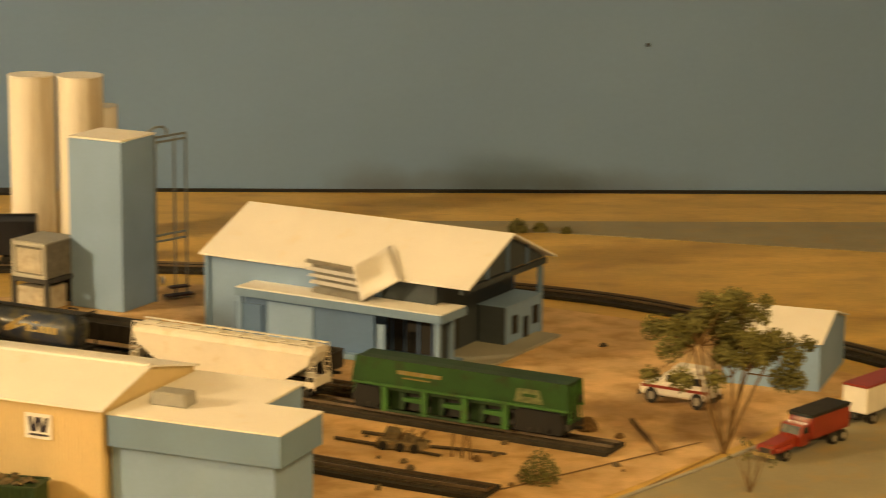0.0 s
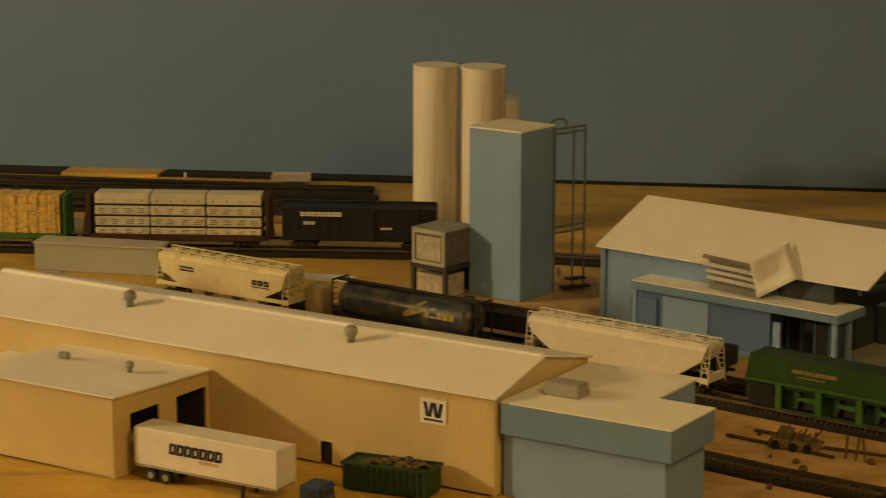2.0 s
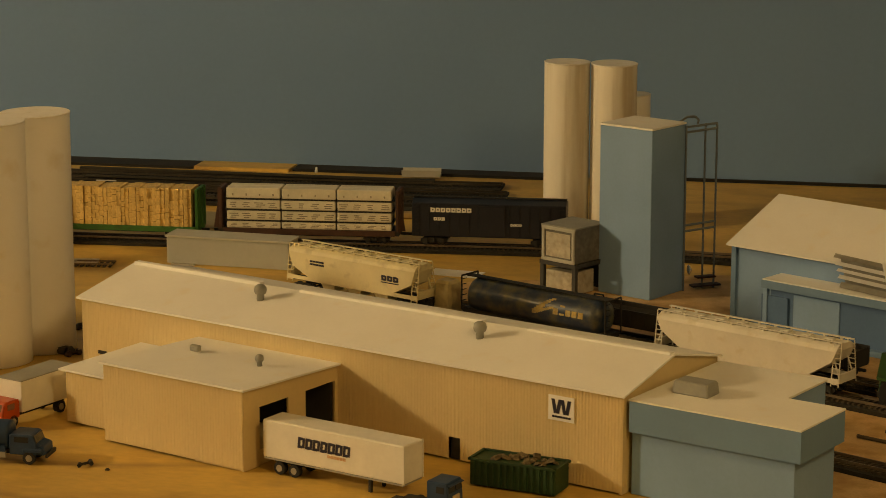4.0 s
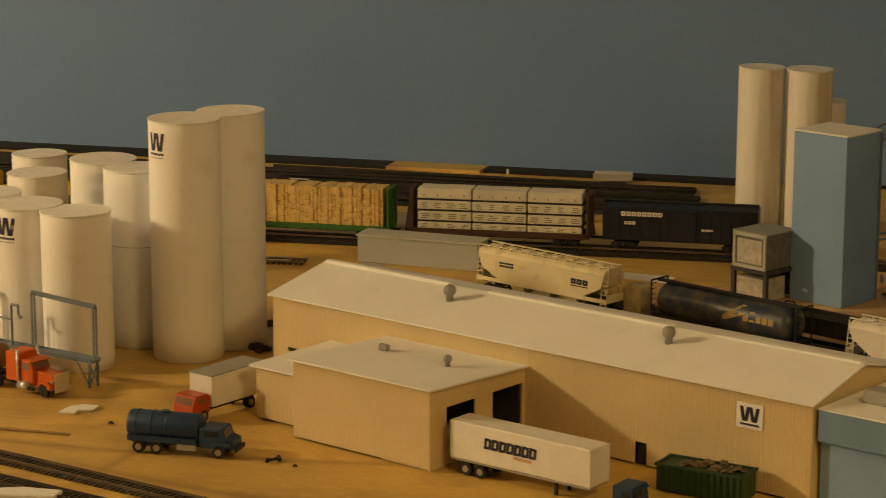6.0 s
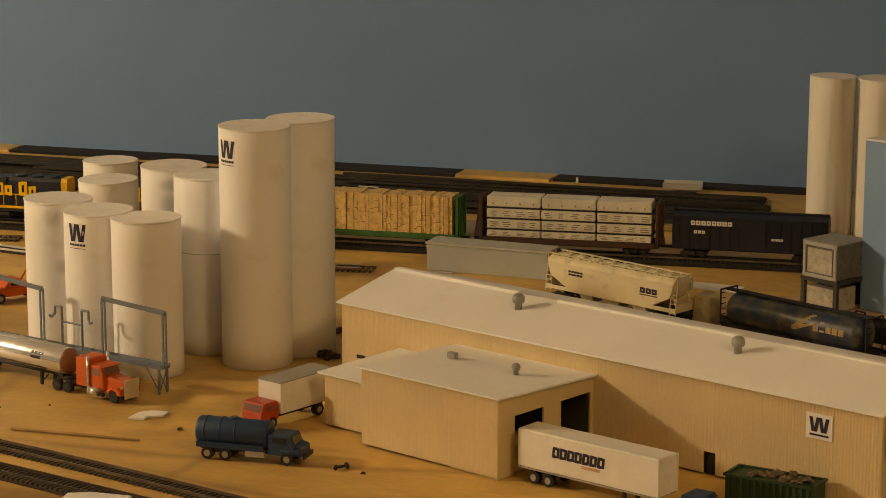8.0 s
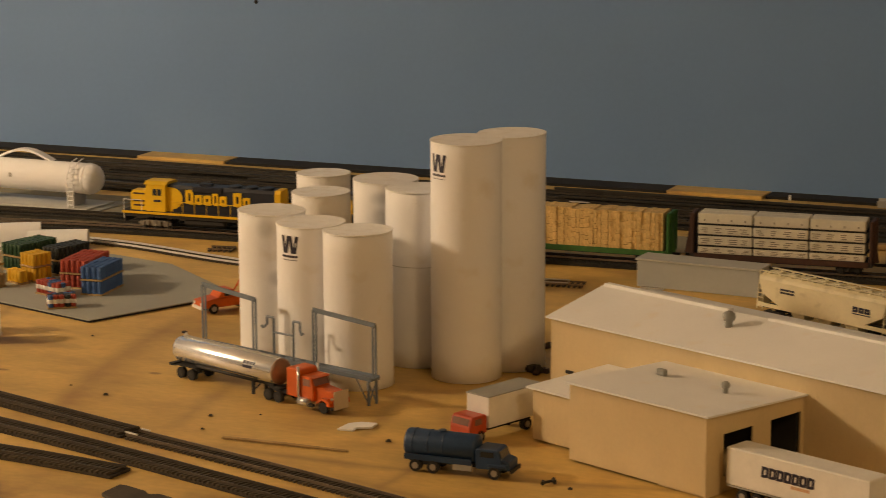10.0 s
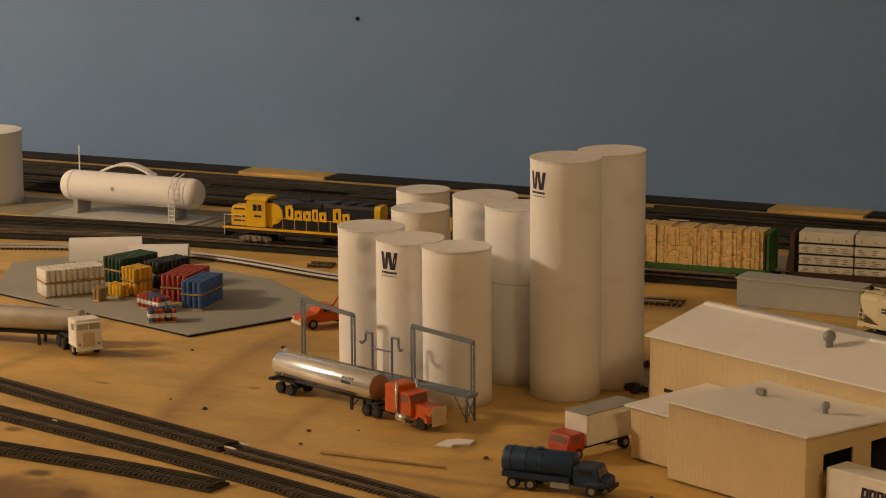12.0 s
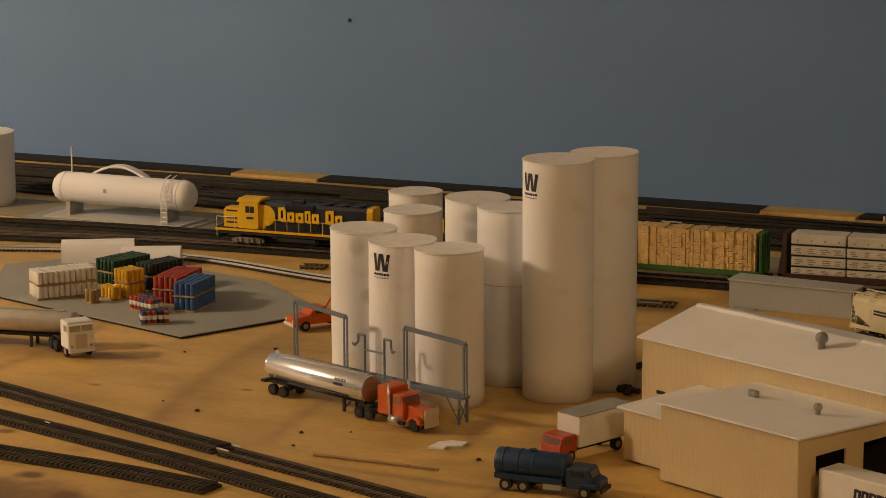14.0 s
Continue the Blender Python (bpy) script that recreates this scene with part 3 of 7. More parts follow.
leanto = thing("lean_to", HALL, "small cream lean-to with a white roof", "annex")
part("wall", siding(bmesh.new(), (0.084, -0.112), (AX0 - 0.001, -0.112), 0.0016, 0.0515), M_CREAM, leanto)
part("wall", siding(bmesh.new(), (0.084, 0), (0.084, -0.112), 0.0016, 0.0515), M_CREAM, leanto)
part("roof", prism([(-0.117, 0.0515), (-0.001, 0.0525), (-0.001, 0.0543), (-0.117, 0.0533)], 0.079, AX0 - 0.0008, "X"), M_ROOF, leanto)

# blue office against the warehouse end
office = thing("office", HALL, "low blue office with a deep blue fascia and flat white roof", "office")
OX0, OX1, OY0, OY1, OZ = HL + 0.004, 0.797, 0.003, 0.084, 0.0855
bm = bmesh.new()
bm_box(bm, ((OX0 + OX1 - 0.008) / 2, OY0 + 0.006 + 0.0365, 0.029), (OX1 - 0.008 - OX0, 0.073, 0.058))
part("wall", bm, M_BLUE, office)
part("fascia", box(((OX0 + OX1) / 2, (OY0 + OY1) / 2, 0.0705), (OX1 - OX0, OY1 - OY0, 0.0275)), M_BLUE_DARK, office, "blue fascia band")
part("roof", box(((OX0 + OX1) / 2, (OY0 + OY1) / 2, 0.0850), (OX1 - OX0 + 0.001, OY1 - OY0 + 0.001, 0.0014)), M_ROOF, office)
part("wing_wall", box((OX0 + 0.0525, 0.125, 0.041), (0.105, 0.078, 0.082)), M_BLUE, office)
part("wing_roof", box((OX0 + 0.0525, 0.125, 0.0835), (0.108, 0.080, 0.0020)), M_ROOF, office)
part("air_unit", box((0.671, 0.052, 0.0915), (0.036, 0.022, 0.012), bevel=0.0015, taper=0.92), M_GREY, office, "grey roof air unit")

# ---- the blue tower and its neighbours ----
TW = pose(-0.4300, 2.7410, 0.0005, 0, 0, -27)
tower = thing("tower", TW, "tall light blue elevator tower with a white flat roof", "tower")
part("body", box((0.0365, 0.034, 0.0985), (0.073, 0.068, 0.197), bevel=0.0006), M_BLUE, tower)
part("roof", box((0.0365, 0.034, 0.1985), (0.0735, 0.0685, 0.0022)), M_ROOF, tower)

# dark colour that puts shade into the store's gable end, eave and porch
M_SHADE_BOARD = mat("painted_shade_board", (0.045, 0.065, 0.085), 0.8, spread=0.2)
# ---- blue house with a wide gabled roof ----
HOUSE = pose(-0.2707, 2.6354, 0.0005, 0, 0, -29.6)
house = thing("farm_store", HOUSE, "blue farm store with a white gabled roof and long porch", "store building")
BL, BD, BE, BR = 0.343, 0.20, 0.085, 0.127
WX0, WX1, WY0, WY1 = 0.006, 0.296, 0.012, 0.188
part("wall", box(((WX0 + WX1) / 2, WY0, BE / 2 + 0.002), (WX1 - WX0, 0.003, BE + 0.004)), M_BLUE, house)
part("wall", box(((WX0 + WX1) / 2, WY1, BE / 2), (WX1 - WX0, 0.003, BE)), M_BLUE_DEEP, house)
for x, paint in ((WX0 + 0.0005, M_BLUE_DEEP), (WX1 - 0.0035, M_SHADE_BOARD)):
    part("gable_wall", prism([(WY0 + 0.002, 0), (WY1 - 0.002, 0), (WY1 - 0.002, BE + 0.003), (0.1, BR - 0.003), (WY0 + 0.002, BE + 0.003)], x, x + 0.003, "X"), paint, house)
part("corner_post", box((WX0 - 0.001, WY0 - 0.002, BE / 2), (0.006, 0.005, BE)), M_BLUE_DARK, house)
for y0, y1 in ((0.0, 0.1), (BD, 0.1)):
    part("roof", prism([(y0, BE), (y1, BR), (y1, BR + 0.002), (y0, BE + 0.002)], 0.0, BL, "X"), M_ROOF, house)
# dark sheet and dark beam paint in the shade under the roof
part("gable_truss", prism([(0.012, BE + 0.002), (0.188, BE + 0.002), (0.1, BR - 0.001)], BL - 0.012, BL - 0.009, "X"), M_SHADE_BOARD, house, "dark sheet for the shade in the open gable")
part("gable_beam", box((BL - 0.012, 0.1, BE - 0.004), (0.005, 0.19, 0.006)), M_SHADE_BOARD, house)
for y in (0.055, 0.1, 0.145):
    part("truss_post", box((BL - 0.008, y, (BE + BR - abs(y - 0.1) * 0.42) / 2 + 0.0005), (0.002, 0.0035, BR - abs(y - 0.1) * 0.42 - BE - 0.001)), M_BLUE_DEEP, house)
for y in (0.188,):
    part("post", box((BL - 0.014, y, BE / 2 - 0.003), (0.005, 0.005, BE - 0.006)), M_BLUE_DARK, house)
# lower storey under the overhang
low = part("lower_wall", box(((WX1 + BL - 0.014) / 2 + 0.002, 0.1465, 0.0215), (BL - 0.014 - WX1, 0.083, 0.043)), M_BLUE, house)
part("wall_cap", box(((WX1 + BL - 0.014) / 2 + 0.002, 0.1465, 0.0442), (BL - 0.012 - WX1, 0.085, 0.0022)), M_BLUE, house)
# flat dark sheet paints shade onto the lower wall's front
part("end_board", box(((WX1 + BL - 0.014) / 2 + 0.002, 0.1040, 0.0222), (BL - 0.015 - WX1, 0.0020, 0.0440)), M_SHADE_BOARD, house, "dark sheet painting in shade on the lower wall")
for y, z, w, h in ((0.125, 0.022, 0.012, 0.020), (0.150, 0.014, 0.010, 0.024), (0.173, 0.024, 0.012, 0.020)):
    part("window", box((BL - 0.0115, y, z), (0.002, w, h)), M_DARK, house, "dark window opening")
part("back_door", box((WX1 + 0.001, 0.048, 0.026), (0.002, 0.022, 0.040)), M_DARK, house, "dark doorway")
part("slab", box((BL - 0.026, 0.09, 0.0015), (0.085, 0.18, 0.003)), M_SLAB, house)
# panel in front of the wall; its dark colour is the recess's shade
part("recess", box((0.2645, WY0 - 0.0022, 0.0735), (0.067, 0.0014, 0.0230)), M_SHADE_BOARD, house, "dark panel for the shaded recess under the eave")
# the porch
PZ = 0.062
part("porch_roof", box((0.196, 0.0, PZ - 0.001), (0.257, 0.052, 0.002)), M_ROOF, house)
part("porch_fascia", box((0.196, -0.0265, PZ - 0.0055), (0.258, 0.002, 0.0085)), M_BLUE_DARK, house)
part("porch_fascia", box((0.3255, 0.0, PZ - 0.0055), (0.002, 0.052, 0.0085)), M_BLUE_DARK, house)
part("porch_wall", box((0.158, -0.020, 0.0265), (0.165, 0.002, 0.053)), M_BLUE_DEEP, house)
for x, y in ((0.0705, -0.0225), (0.319, -0.0225), (0.319, 0.006)):
    part("post", box((x, y, 0.0265), (0.005, 0.005, 0.053)), M_BLUE, house)
part("porch_deck", box((0.196, -0.004, 0.003), (0.257, 0.05, 0.006)), M_BLUE_DARK, house)
part("porch_end", box((0.3135, -0.006, 0.0265), (0.002, 0.027, 0.053)), M_SHADE_BOARD, house, "porch end board darkened as if in shade")
part("door", box((0.248, -0.0195, 0.0235), (0.009, 0.001, 0.035)), M_BLUE, house, "narrow pale blue door")
part("window", box((0.2685, 0.0085, 0.0300), (0.058, 0.002, 0.046)), M_DARK, house, "dark glazed front")
for x in (0.246, 0.262, 0.279, 0.296):
    part("glazing_bar", box((x, 0.0070, 0.0300), (0.0016, 0.0016, 0.046)), M_BLUE_DEEP, house)
part("panel", box((0.082, -0.0225, 0.024), (0.034, 0.002, 0.040)), M_BLUE_DEEP, house, "dark blue screen panel")
part("board_panel", box((0.135, -0.0215, 0.029), (0.058, 0.0014, 0.040)), M_BLUE, house, "pale blue board panel")
# louvred dormer box that leans on the roof and stands on the porch
LA, LB, LT, LS = Vector((0.1552, -0.0100, 0.0630)), Vector((0.2240, -0.0208, 0.0632)), Vector((0.2143, -0.0224, 0.1002)), Vector((0.1460, -0.0115, 0.1003))
LD, LR = Vector((0.2634, -0.0065, 0.0878)), Vector((0.2192, 0.0484, 0.1108))


def slab_of(corners, thick):
    bm = bmesh.new()
    bm.faces.new([bm.verts.new(v) for v in corners])
    bmesh.ops.solidify(bm, geom=list(bm.faces), thickness=thick)
    bmesh.ops.recalc_face_normals(bm, faces=bm.faces)
    return bm


# the side is a thin sheet with a slight twist
b = bmesh.new()
net = [[b.verts.new(LB.lerp(LD, u / 6).lerp(LT.lerp(LR, u / 6), v / 6)) for u in range(7)] for v in range(7)]
for u, v in [(k % 6, k // 6) for k in range(36)]:
    b.faces.new((net[v][u], net[v][u + 1], net[v + 1][u + 1], net[v + 1][u])).smooth = True
bmesh.ops.recalc_face_normals(b, faces=b.faces)
bmesh.ops.solidify(b, geom=list(b.faces), thickness=0.0012)
part("louvre_side", b, M_WHITE, house, "white slanted side panel")
IN = Vector((0.003, 0.010, -0.004))
part("louvre_back", slab_of([LA + IN, LB + IN, LT + IN, LS + IN], 0.0012), M_LGREY, house)
for f0, f1, paint in ((0.0, 0.20, M_LGREY), (0.27, 0.40, M_WHITE), (0.47, 0.58, M_WHITE), (0.65, 0.78, M_WHITE), (0.86, 1.0, M_LGREY)):
    part("slat", slab_of([LA.lerp(LS, f0), LB.lerp(LT, f0), LB.lerp(LT, f1) + IN * 0.4, LA.lerp(LS, f1) + IN * 0.4], 0.0012), paint, house)

# ---- paints and rubber for the rolling stock and road vehicles ----
M_YELLOW = mat("warm_yellow_paint", (0.86, 0.52, 0.03), 0.45, spread=0.08, big=40, fine=300, bump=0.05)
M_OLD_YELLOW = mat("dull_yellow_print", (0.42, 0.30, 0.10), 0.6, spread=0.3, big=120, fine=500, dirt=(0.5, 0.46, 0.36), dirt_amount=0.6)
M_NAVY = mat("dark_navy_paint", (0.014, 0.018, 0.032), 0.45, spread=0.2, big=40, fine=300, bump=0.05)
M_UNDER = mat("black_running_gear", (0.022, 0.020, 0.018), 0.65, spread=0.3, big=60, fine=400)
M_TRUCK_FRAME = mat("silvery_truck_frame", (0.30, 0.26, 0.21), 0.6, spread=0.3, big=80, fine=500)
M_GREEN = mat("green_car_paint", (0.034, 0.145, 0.036), 0.5, spread=0.14, big=30, fine=300, bump=0.08, dirt=(0.05, 0.05, 0.02), dirt_amount=0.3)
M_GREEN_DARK = mat("dark_green_paint", (0.016, 0.055, 0.022), 0.6, spread=0.2, big=30, fine=300)
M_MARK = mat("faded_pale_mark", (0.34, 0.38, 0.20), 0.6, spread=0.35, big=120, fine=500, dirt=(0.06, 0.13, 0.04), dirt_amount=0.9)
M_HOPPER = mat("cream_hopper_paint", (0.84, 0.75, 0.52), 0.55, spread=0.07, big=30, fine=300, dirt=(0.45, 0.37, 0.22), dirt_amount=0.15)
M_HOPPER_WHITE = mat("off_white_hopper_paint", (0.82, 0.79, 0.73), 0.55, spread=0.06, big=30, fine=300, dirt=(0.62, 0.54, 0.40), dirt_amount=0.15)
M_BLUEBLACK = mat("blue_black_tank_paint", (0.018, 0.042, 0.095), 0.42, spread=0.2, big=24, fine=300, dirt=(0.20, 0.18, 0.07), dirt_amount=0.75, coat=0.3)
M_LUMBER = mat("pale_lumber", (0.84, 0.60, 0.27), 0.7, spread=0.16, big=150, fine=700, bump=0.4, stretch=(2, 1, 0.7), dirt=(0.46, 0.25, 0.08), dirt_amount=0.7)
M_PRINT = mat("grey_brown_print", (0.33, 0.29, 0.23), 0.6, spread=0.3, big=300, fine=900)
M_WRAP = mat("white_lumber_wrap", (0.74, 0.70, 0.60), 0.5, spread=0.08, big=60, fine=400)
M_BROWN = mat("dark_red_brown_paint", (0.07, 0.03, 0.02), 0.6, spread=0.2, big=40)
M_RED = mat("red_truck_paint", (0.32, 0.034, 0.024), 0.45, spread=0.12, big=60, fine=400, bump=0.04, coat=0.3)
M_ORANGE = mat("orange_red_truck_paint", (0.66, 0.105, 0.010), 0.42, spread=0.1, big=60, fine=400, bump=0.04, coat=0.1)
M_TRUCK_BLUE = mat("dull_blue_truck_paint", (0.016, 0.050, 0.120), 0.45, spread=0.18, big=60, fine=400, bump=0.08)
M_TRUCK_WHITE = mat("white_truck_paint", (0.84, 0.82, 0.78), 0.45, spread=0.05, big=60, fine=300, bump=0.05)
M_CHROME = mat("chrome", (0.84, 0.88, 0.96), 0.17, metal=0.75, spread=0.06, big=60, fine=300, bump=0.03)
# brown stands for the orange tractor mirrored in the metal
M_TANK_END = mat("reflection_brown_end", (0.30, 0.18, 0.12), 0.4, metal=0.3, spread=0.15, big=60, fine=300)
M_DULL_METAL = mat("dull_polished_metal", (0.62, 0.60, 0.56), 0.36, metal=0.45, spread=0.1, big=40, fine=300)
M_TANK_GREY = mat("dull_grey_tank", (0.48, 0.46, 0.41), 0.45, metal=0.15, spread=0.12, big=40)
M_TYRE = mat("black_tyre", (0.016, 0.015, 0.014), 0.8, spread=0.2)
M_HUB = mat("grey_wheel_hub", (0.45, 0.42, 0.38), 0.4, metal=0.5, spread=0.2)
M_GLASS = mat("dark_window_glass", (0.03, 0.035, 0.04), 0.12, spread=0.1, bump=0.0)
M_GLASS_PALE = mat("pale_clouded_glass", (0.42, 0.40, 0.35), 0.25, spread=0.15, big=200, bump=0.0)
M_GLASS_RED = mat("reddish_window_glass", (0.26, 0.13, 0.10), 0.15, spread=0.2, bump=0.0)
M_BEIGE = mat("beige_plate", (0.62, 0.50, 0.36), 0.6, spread=0.06)
M_DRUM_BLUE = mat("blue_drum_paint", (0.04, 0.12, 0.33), 0.65, spread=0.2, big=80)
M_DRUM_YEL = mat("yellow_drum_paint", (0.74, 0.43, 0.04), 0.65, spread=0.15, big=80)
M_DRUM_RED = mat("red_drum_paint", (0.40, 0.055, 0.03), 0.65, spread=0.15, big=80)
M_DRUM_WHITE = mat("white_drum_paint", (0.84, 0.82, 0.78), 0.7, spread=0.12, big=80)
M_DRUM_GREEN = mat("dark_green_drum_paint", (0.02, 0.075, 0.03), 0.5, spread=0.2, big=80)
M_DRUM_BLACK = mat("black_drum_paint", (0.015, 0.02, 0.018), 0.5, spread=0.2, big=80)
M_PALLET = mat("pallet_wood", (0.42, 0.28, 0.13), 0.8, spread=0.2, big=60)
M_LEAF = mat("olive_foliage", (0.17, 0.165, 0.062), 0.85, spread=0.4, big=60, fine=700)
M_PALE_EDGE = mat("pale_grey_card", (0.50, 0.50, 0.47), 0.7, spread=0.06, big=20, fine=300, bump=0.1)
M_SHED = mat("smooth_blue_grey_card", (0.40, 0.42, 0.41), 0.7, spread=0.06, big=20, fine=300, bump=0.1)
M_STAND = mat("dark_grey_stand", (0.055, 0.055, 0.055), 0.6, spread=0.2, big=40, fine=300)
M_BIN = mat("grimy_grey_bin", (0.20, 0.19, 0.165), 0.55, spread=0.25, big=60, fine=300, dirt=(0.09, 0.08, 0.06), dirt_amount=0.8)
M_BIN_FRONT = mat("grimy_pale_bin_front", (0.62, 0.58, 0.50), 0.45, spread=0.2, big=50, fine=300, dirt=(0.30, 0.22, 0.14), dirt_amount=0.7)
M_PALE_ORANGE = mat("faded_orange_print", (0.78, 0.48, 0.30), 0.5, spread=0.1)
M_RED_CAB = mat("bright_red_cab_paint", (0.52, 0.060, 0.018), 0.5, spread=0.12, big=60, fine=400, bump=0.05, coat=0.2)
M_BARK = mat("pale_brown_bark", (0.22, 0.13, 0.06), 0.9, spread=0.25, big=60, fine=600, bump=0.5)
M_TRASH = mat("mixed_refuse", (0.20, 0.15, 0.09), 0.9, spread=0.5, big=120, fine=700, bump=0.6)

# ---- further tracks ----
track([(-2.12, 2.63), (-2.0, 2.698), (-1.86, 2.742), (-1.70, 2.748), (-1.48, 2.702), (-1.30, 2.702), (-1.05, 2.752)], "bare spur track with bright rails curving past the slab", M_TIE, M_RAIL_BRIGHT, bed=False)
SPUR = [(-0.86, 2.690), (-0.68, 2.612), (-0.447, 2.492), (-0.213, 2.372), (0.024, 2.246), (0.165, 2.172)]
SPUR_PTS = track(SPUR, "industrial spur of dark ties under the standing hopper cars", M_TIE, M_RAIL, bed=True)
SIDE = [(-0.66, 2.665), (-0.447, 2.558), (-0.213, 2.440), (-0.02, 2.335)]
SIDE_PTS = track(SIDE, "second spur of dark ties holding black gondola cars", M_TIE, M_RAIL, bed=True)
track([(-0.20, 2.165), (-0.113, 2.118), (-0.04, 2.078), (0.045, 2.036)], "short dark track in front of the spur", M_TIE, M_RAIL, bed=True)
BACK = ((3.150, -2.75, -1.02, "sooty yard track behind the main line"), (3.205, -2.75, -0.72, "sooty yard track behind the main line"),
        (3.262, -2.75, -0.64, "sooty yard track behind the main line"), (3.318, -2.75, -0.66, "sooty yard track near the back wall"))
for y, x0, x1, text in BACK:
    k = 0.030
    xs = np.linspace(x0, x1, 6)
    track([(x, y + (x + 1.2) * k + 0.008 * math.sin(4 * x + y * 20)) for x in xs], text, M_TIE_BACK, M_RAIL_BACK, bed=True, bed_width=0.054)
track([(-2.75, 2.72), (-2.3, 2.815), (-2.02, 2.872), (-1.8, 2.900), (-1.45, 2.925)], "yard track running close beside the main line", M_TIE_BACK, M_RAIL_BACK, bed=True)

# ---- train parts ----


def wheel(parent, x, y, r, w, name="wheel", tyre=M_UNDER, hub=None, seg=14):
    o = part(name, cyl((x, y - w / 2, r), (x, y + w / 2, r), r, seg), tyre, parent)
    if hub:
        s = -1 if y < 0 else 1
        part("rim", cyl((x, y + s * w * 0.42, r), (x, y + s * w * 0.56, r), r * 0.55, 10), hub, o)
    return o


def bogie(parent, x, axles, r=0.0050, half=0.0095, pitch=0.0165, material=M_UNDER):
    for k in range(axles):
        ax = x + (k - (axles - 1) / 2) * pitch
        b = bmesh.new()
        for y in (-0.0083, 0.0083):
            bm_cyl(b, (ax, y - 0.0014, r), (ax, y + 0.0014, r), r, 12)
        bm_cyl(b, (ax, -0.008, r), (ax, 0.008, r), 0.001, 6)
        part("wheel_set", b, M_UNDER, parent)
    span = (axles - 1) * pitch / 2 + 0.006
    for s in (-1, 1):
        b = bmesh.new()
        bm_prism(b, [(x - span, 0.0042), (x - span, 0.0072), (x - span * 0.55, 0.0092), (x + span * 0.55, 0.0092), (x + span, 0.0072), (x + span, 0.0042), (x + span * 0.4, 0.0034), (x - span * 0.4, 0.0034)],
                 s * (half + 0.0018) - 0.001, s * (half + 0.0018) + 0.001, "Y")
        for k in range(axles):
            ax = x + (k - (axles - 1) / 2) * pitch
            bm_box(b, (ax, s * (half + 0.0033), 0.0056), (0.0042, 0.0016, 0.0050))
        for k in range(max(1, axles - 1)):
            ax = x + (k - (axles - 2) / 2) * pitch if axles > 1 else x
            bm_cyl(b, (ax, s * (half + 0.0032), 0.004), (ax, s * (half + 0.0032), 0.009), 0.0016, 8)
        part("side_frame", b, material, parent)


def couplers(parent, half):
    for s in (-1, 1):
        part("coupler", box((s * (half + 0.002), 0, 0.0098), (0.010, 0.0028, 0.0030), bevel=0.0006), M_UNDER, parent)


def block(bm, c, w, z, t, y, depth=0.0004, lean=0.0, stroke=0.34):
    """One plain hollow block on a side wall, of half width w and half height t; lean shifts its top along x."""
    k = 2 * w * stroke
    for u0, u1, v0, v1 in ((-w, -w + k, -t, t), (w - k, w, -t * 0.92, t * 0.92), (-w + k, w - k, t - k, t), (-w + k, w - k, -t, -t + k)):
        bm_prism(bm, [(c + u + lean * v / (2 * t), z + v) for u, v in ((u0, v0), (u1, v0), (u1, v1), (u0, v1))], y - depth / 2, y + depth / 2, "Y")


def bars(bm, x0, x1, y, z, h, n, gaps=(), depth=0.0004, fill=0.42, lean=0.0):
    """A row of plain hollow blocks, in place of lettering."""
    step = (x1 - x0) / n
    for k in range(n):
        if k in gaps:
            continue
        c, w, t = x0 + (k + 0.5) * step, step * fill, h / 2
        block(bm, c, w, z, t, y, depth, lean)
    return bm


def lettering(parent, bm, material, label=""):
    return tagged(part("letter_block", bm, material, parent, label), kind="stuff")


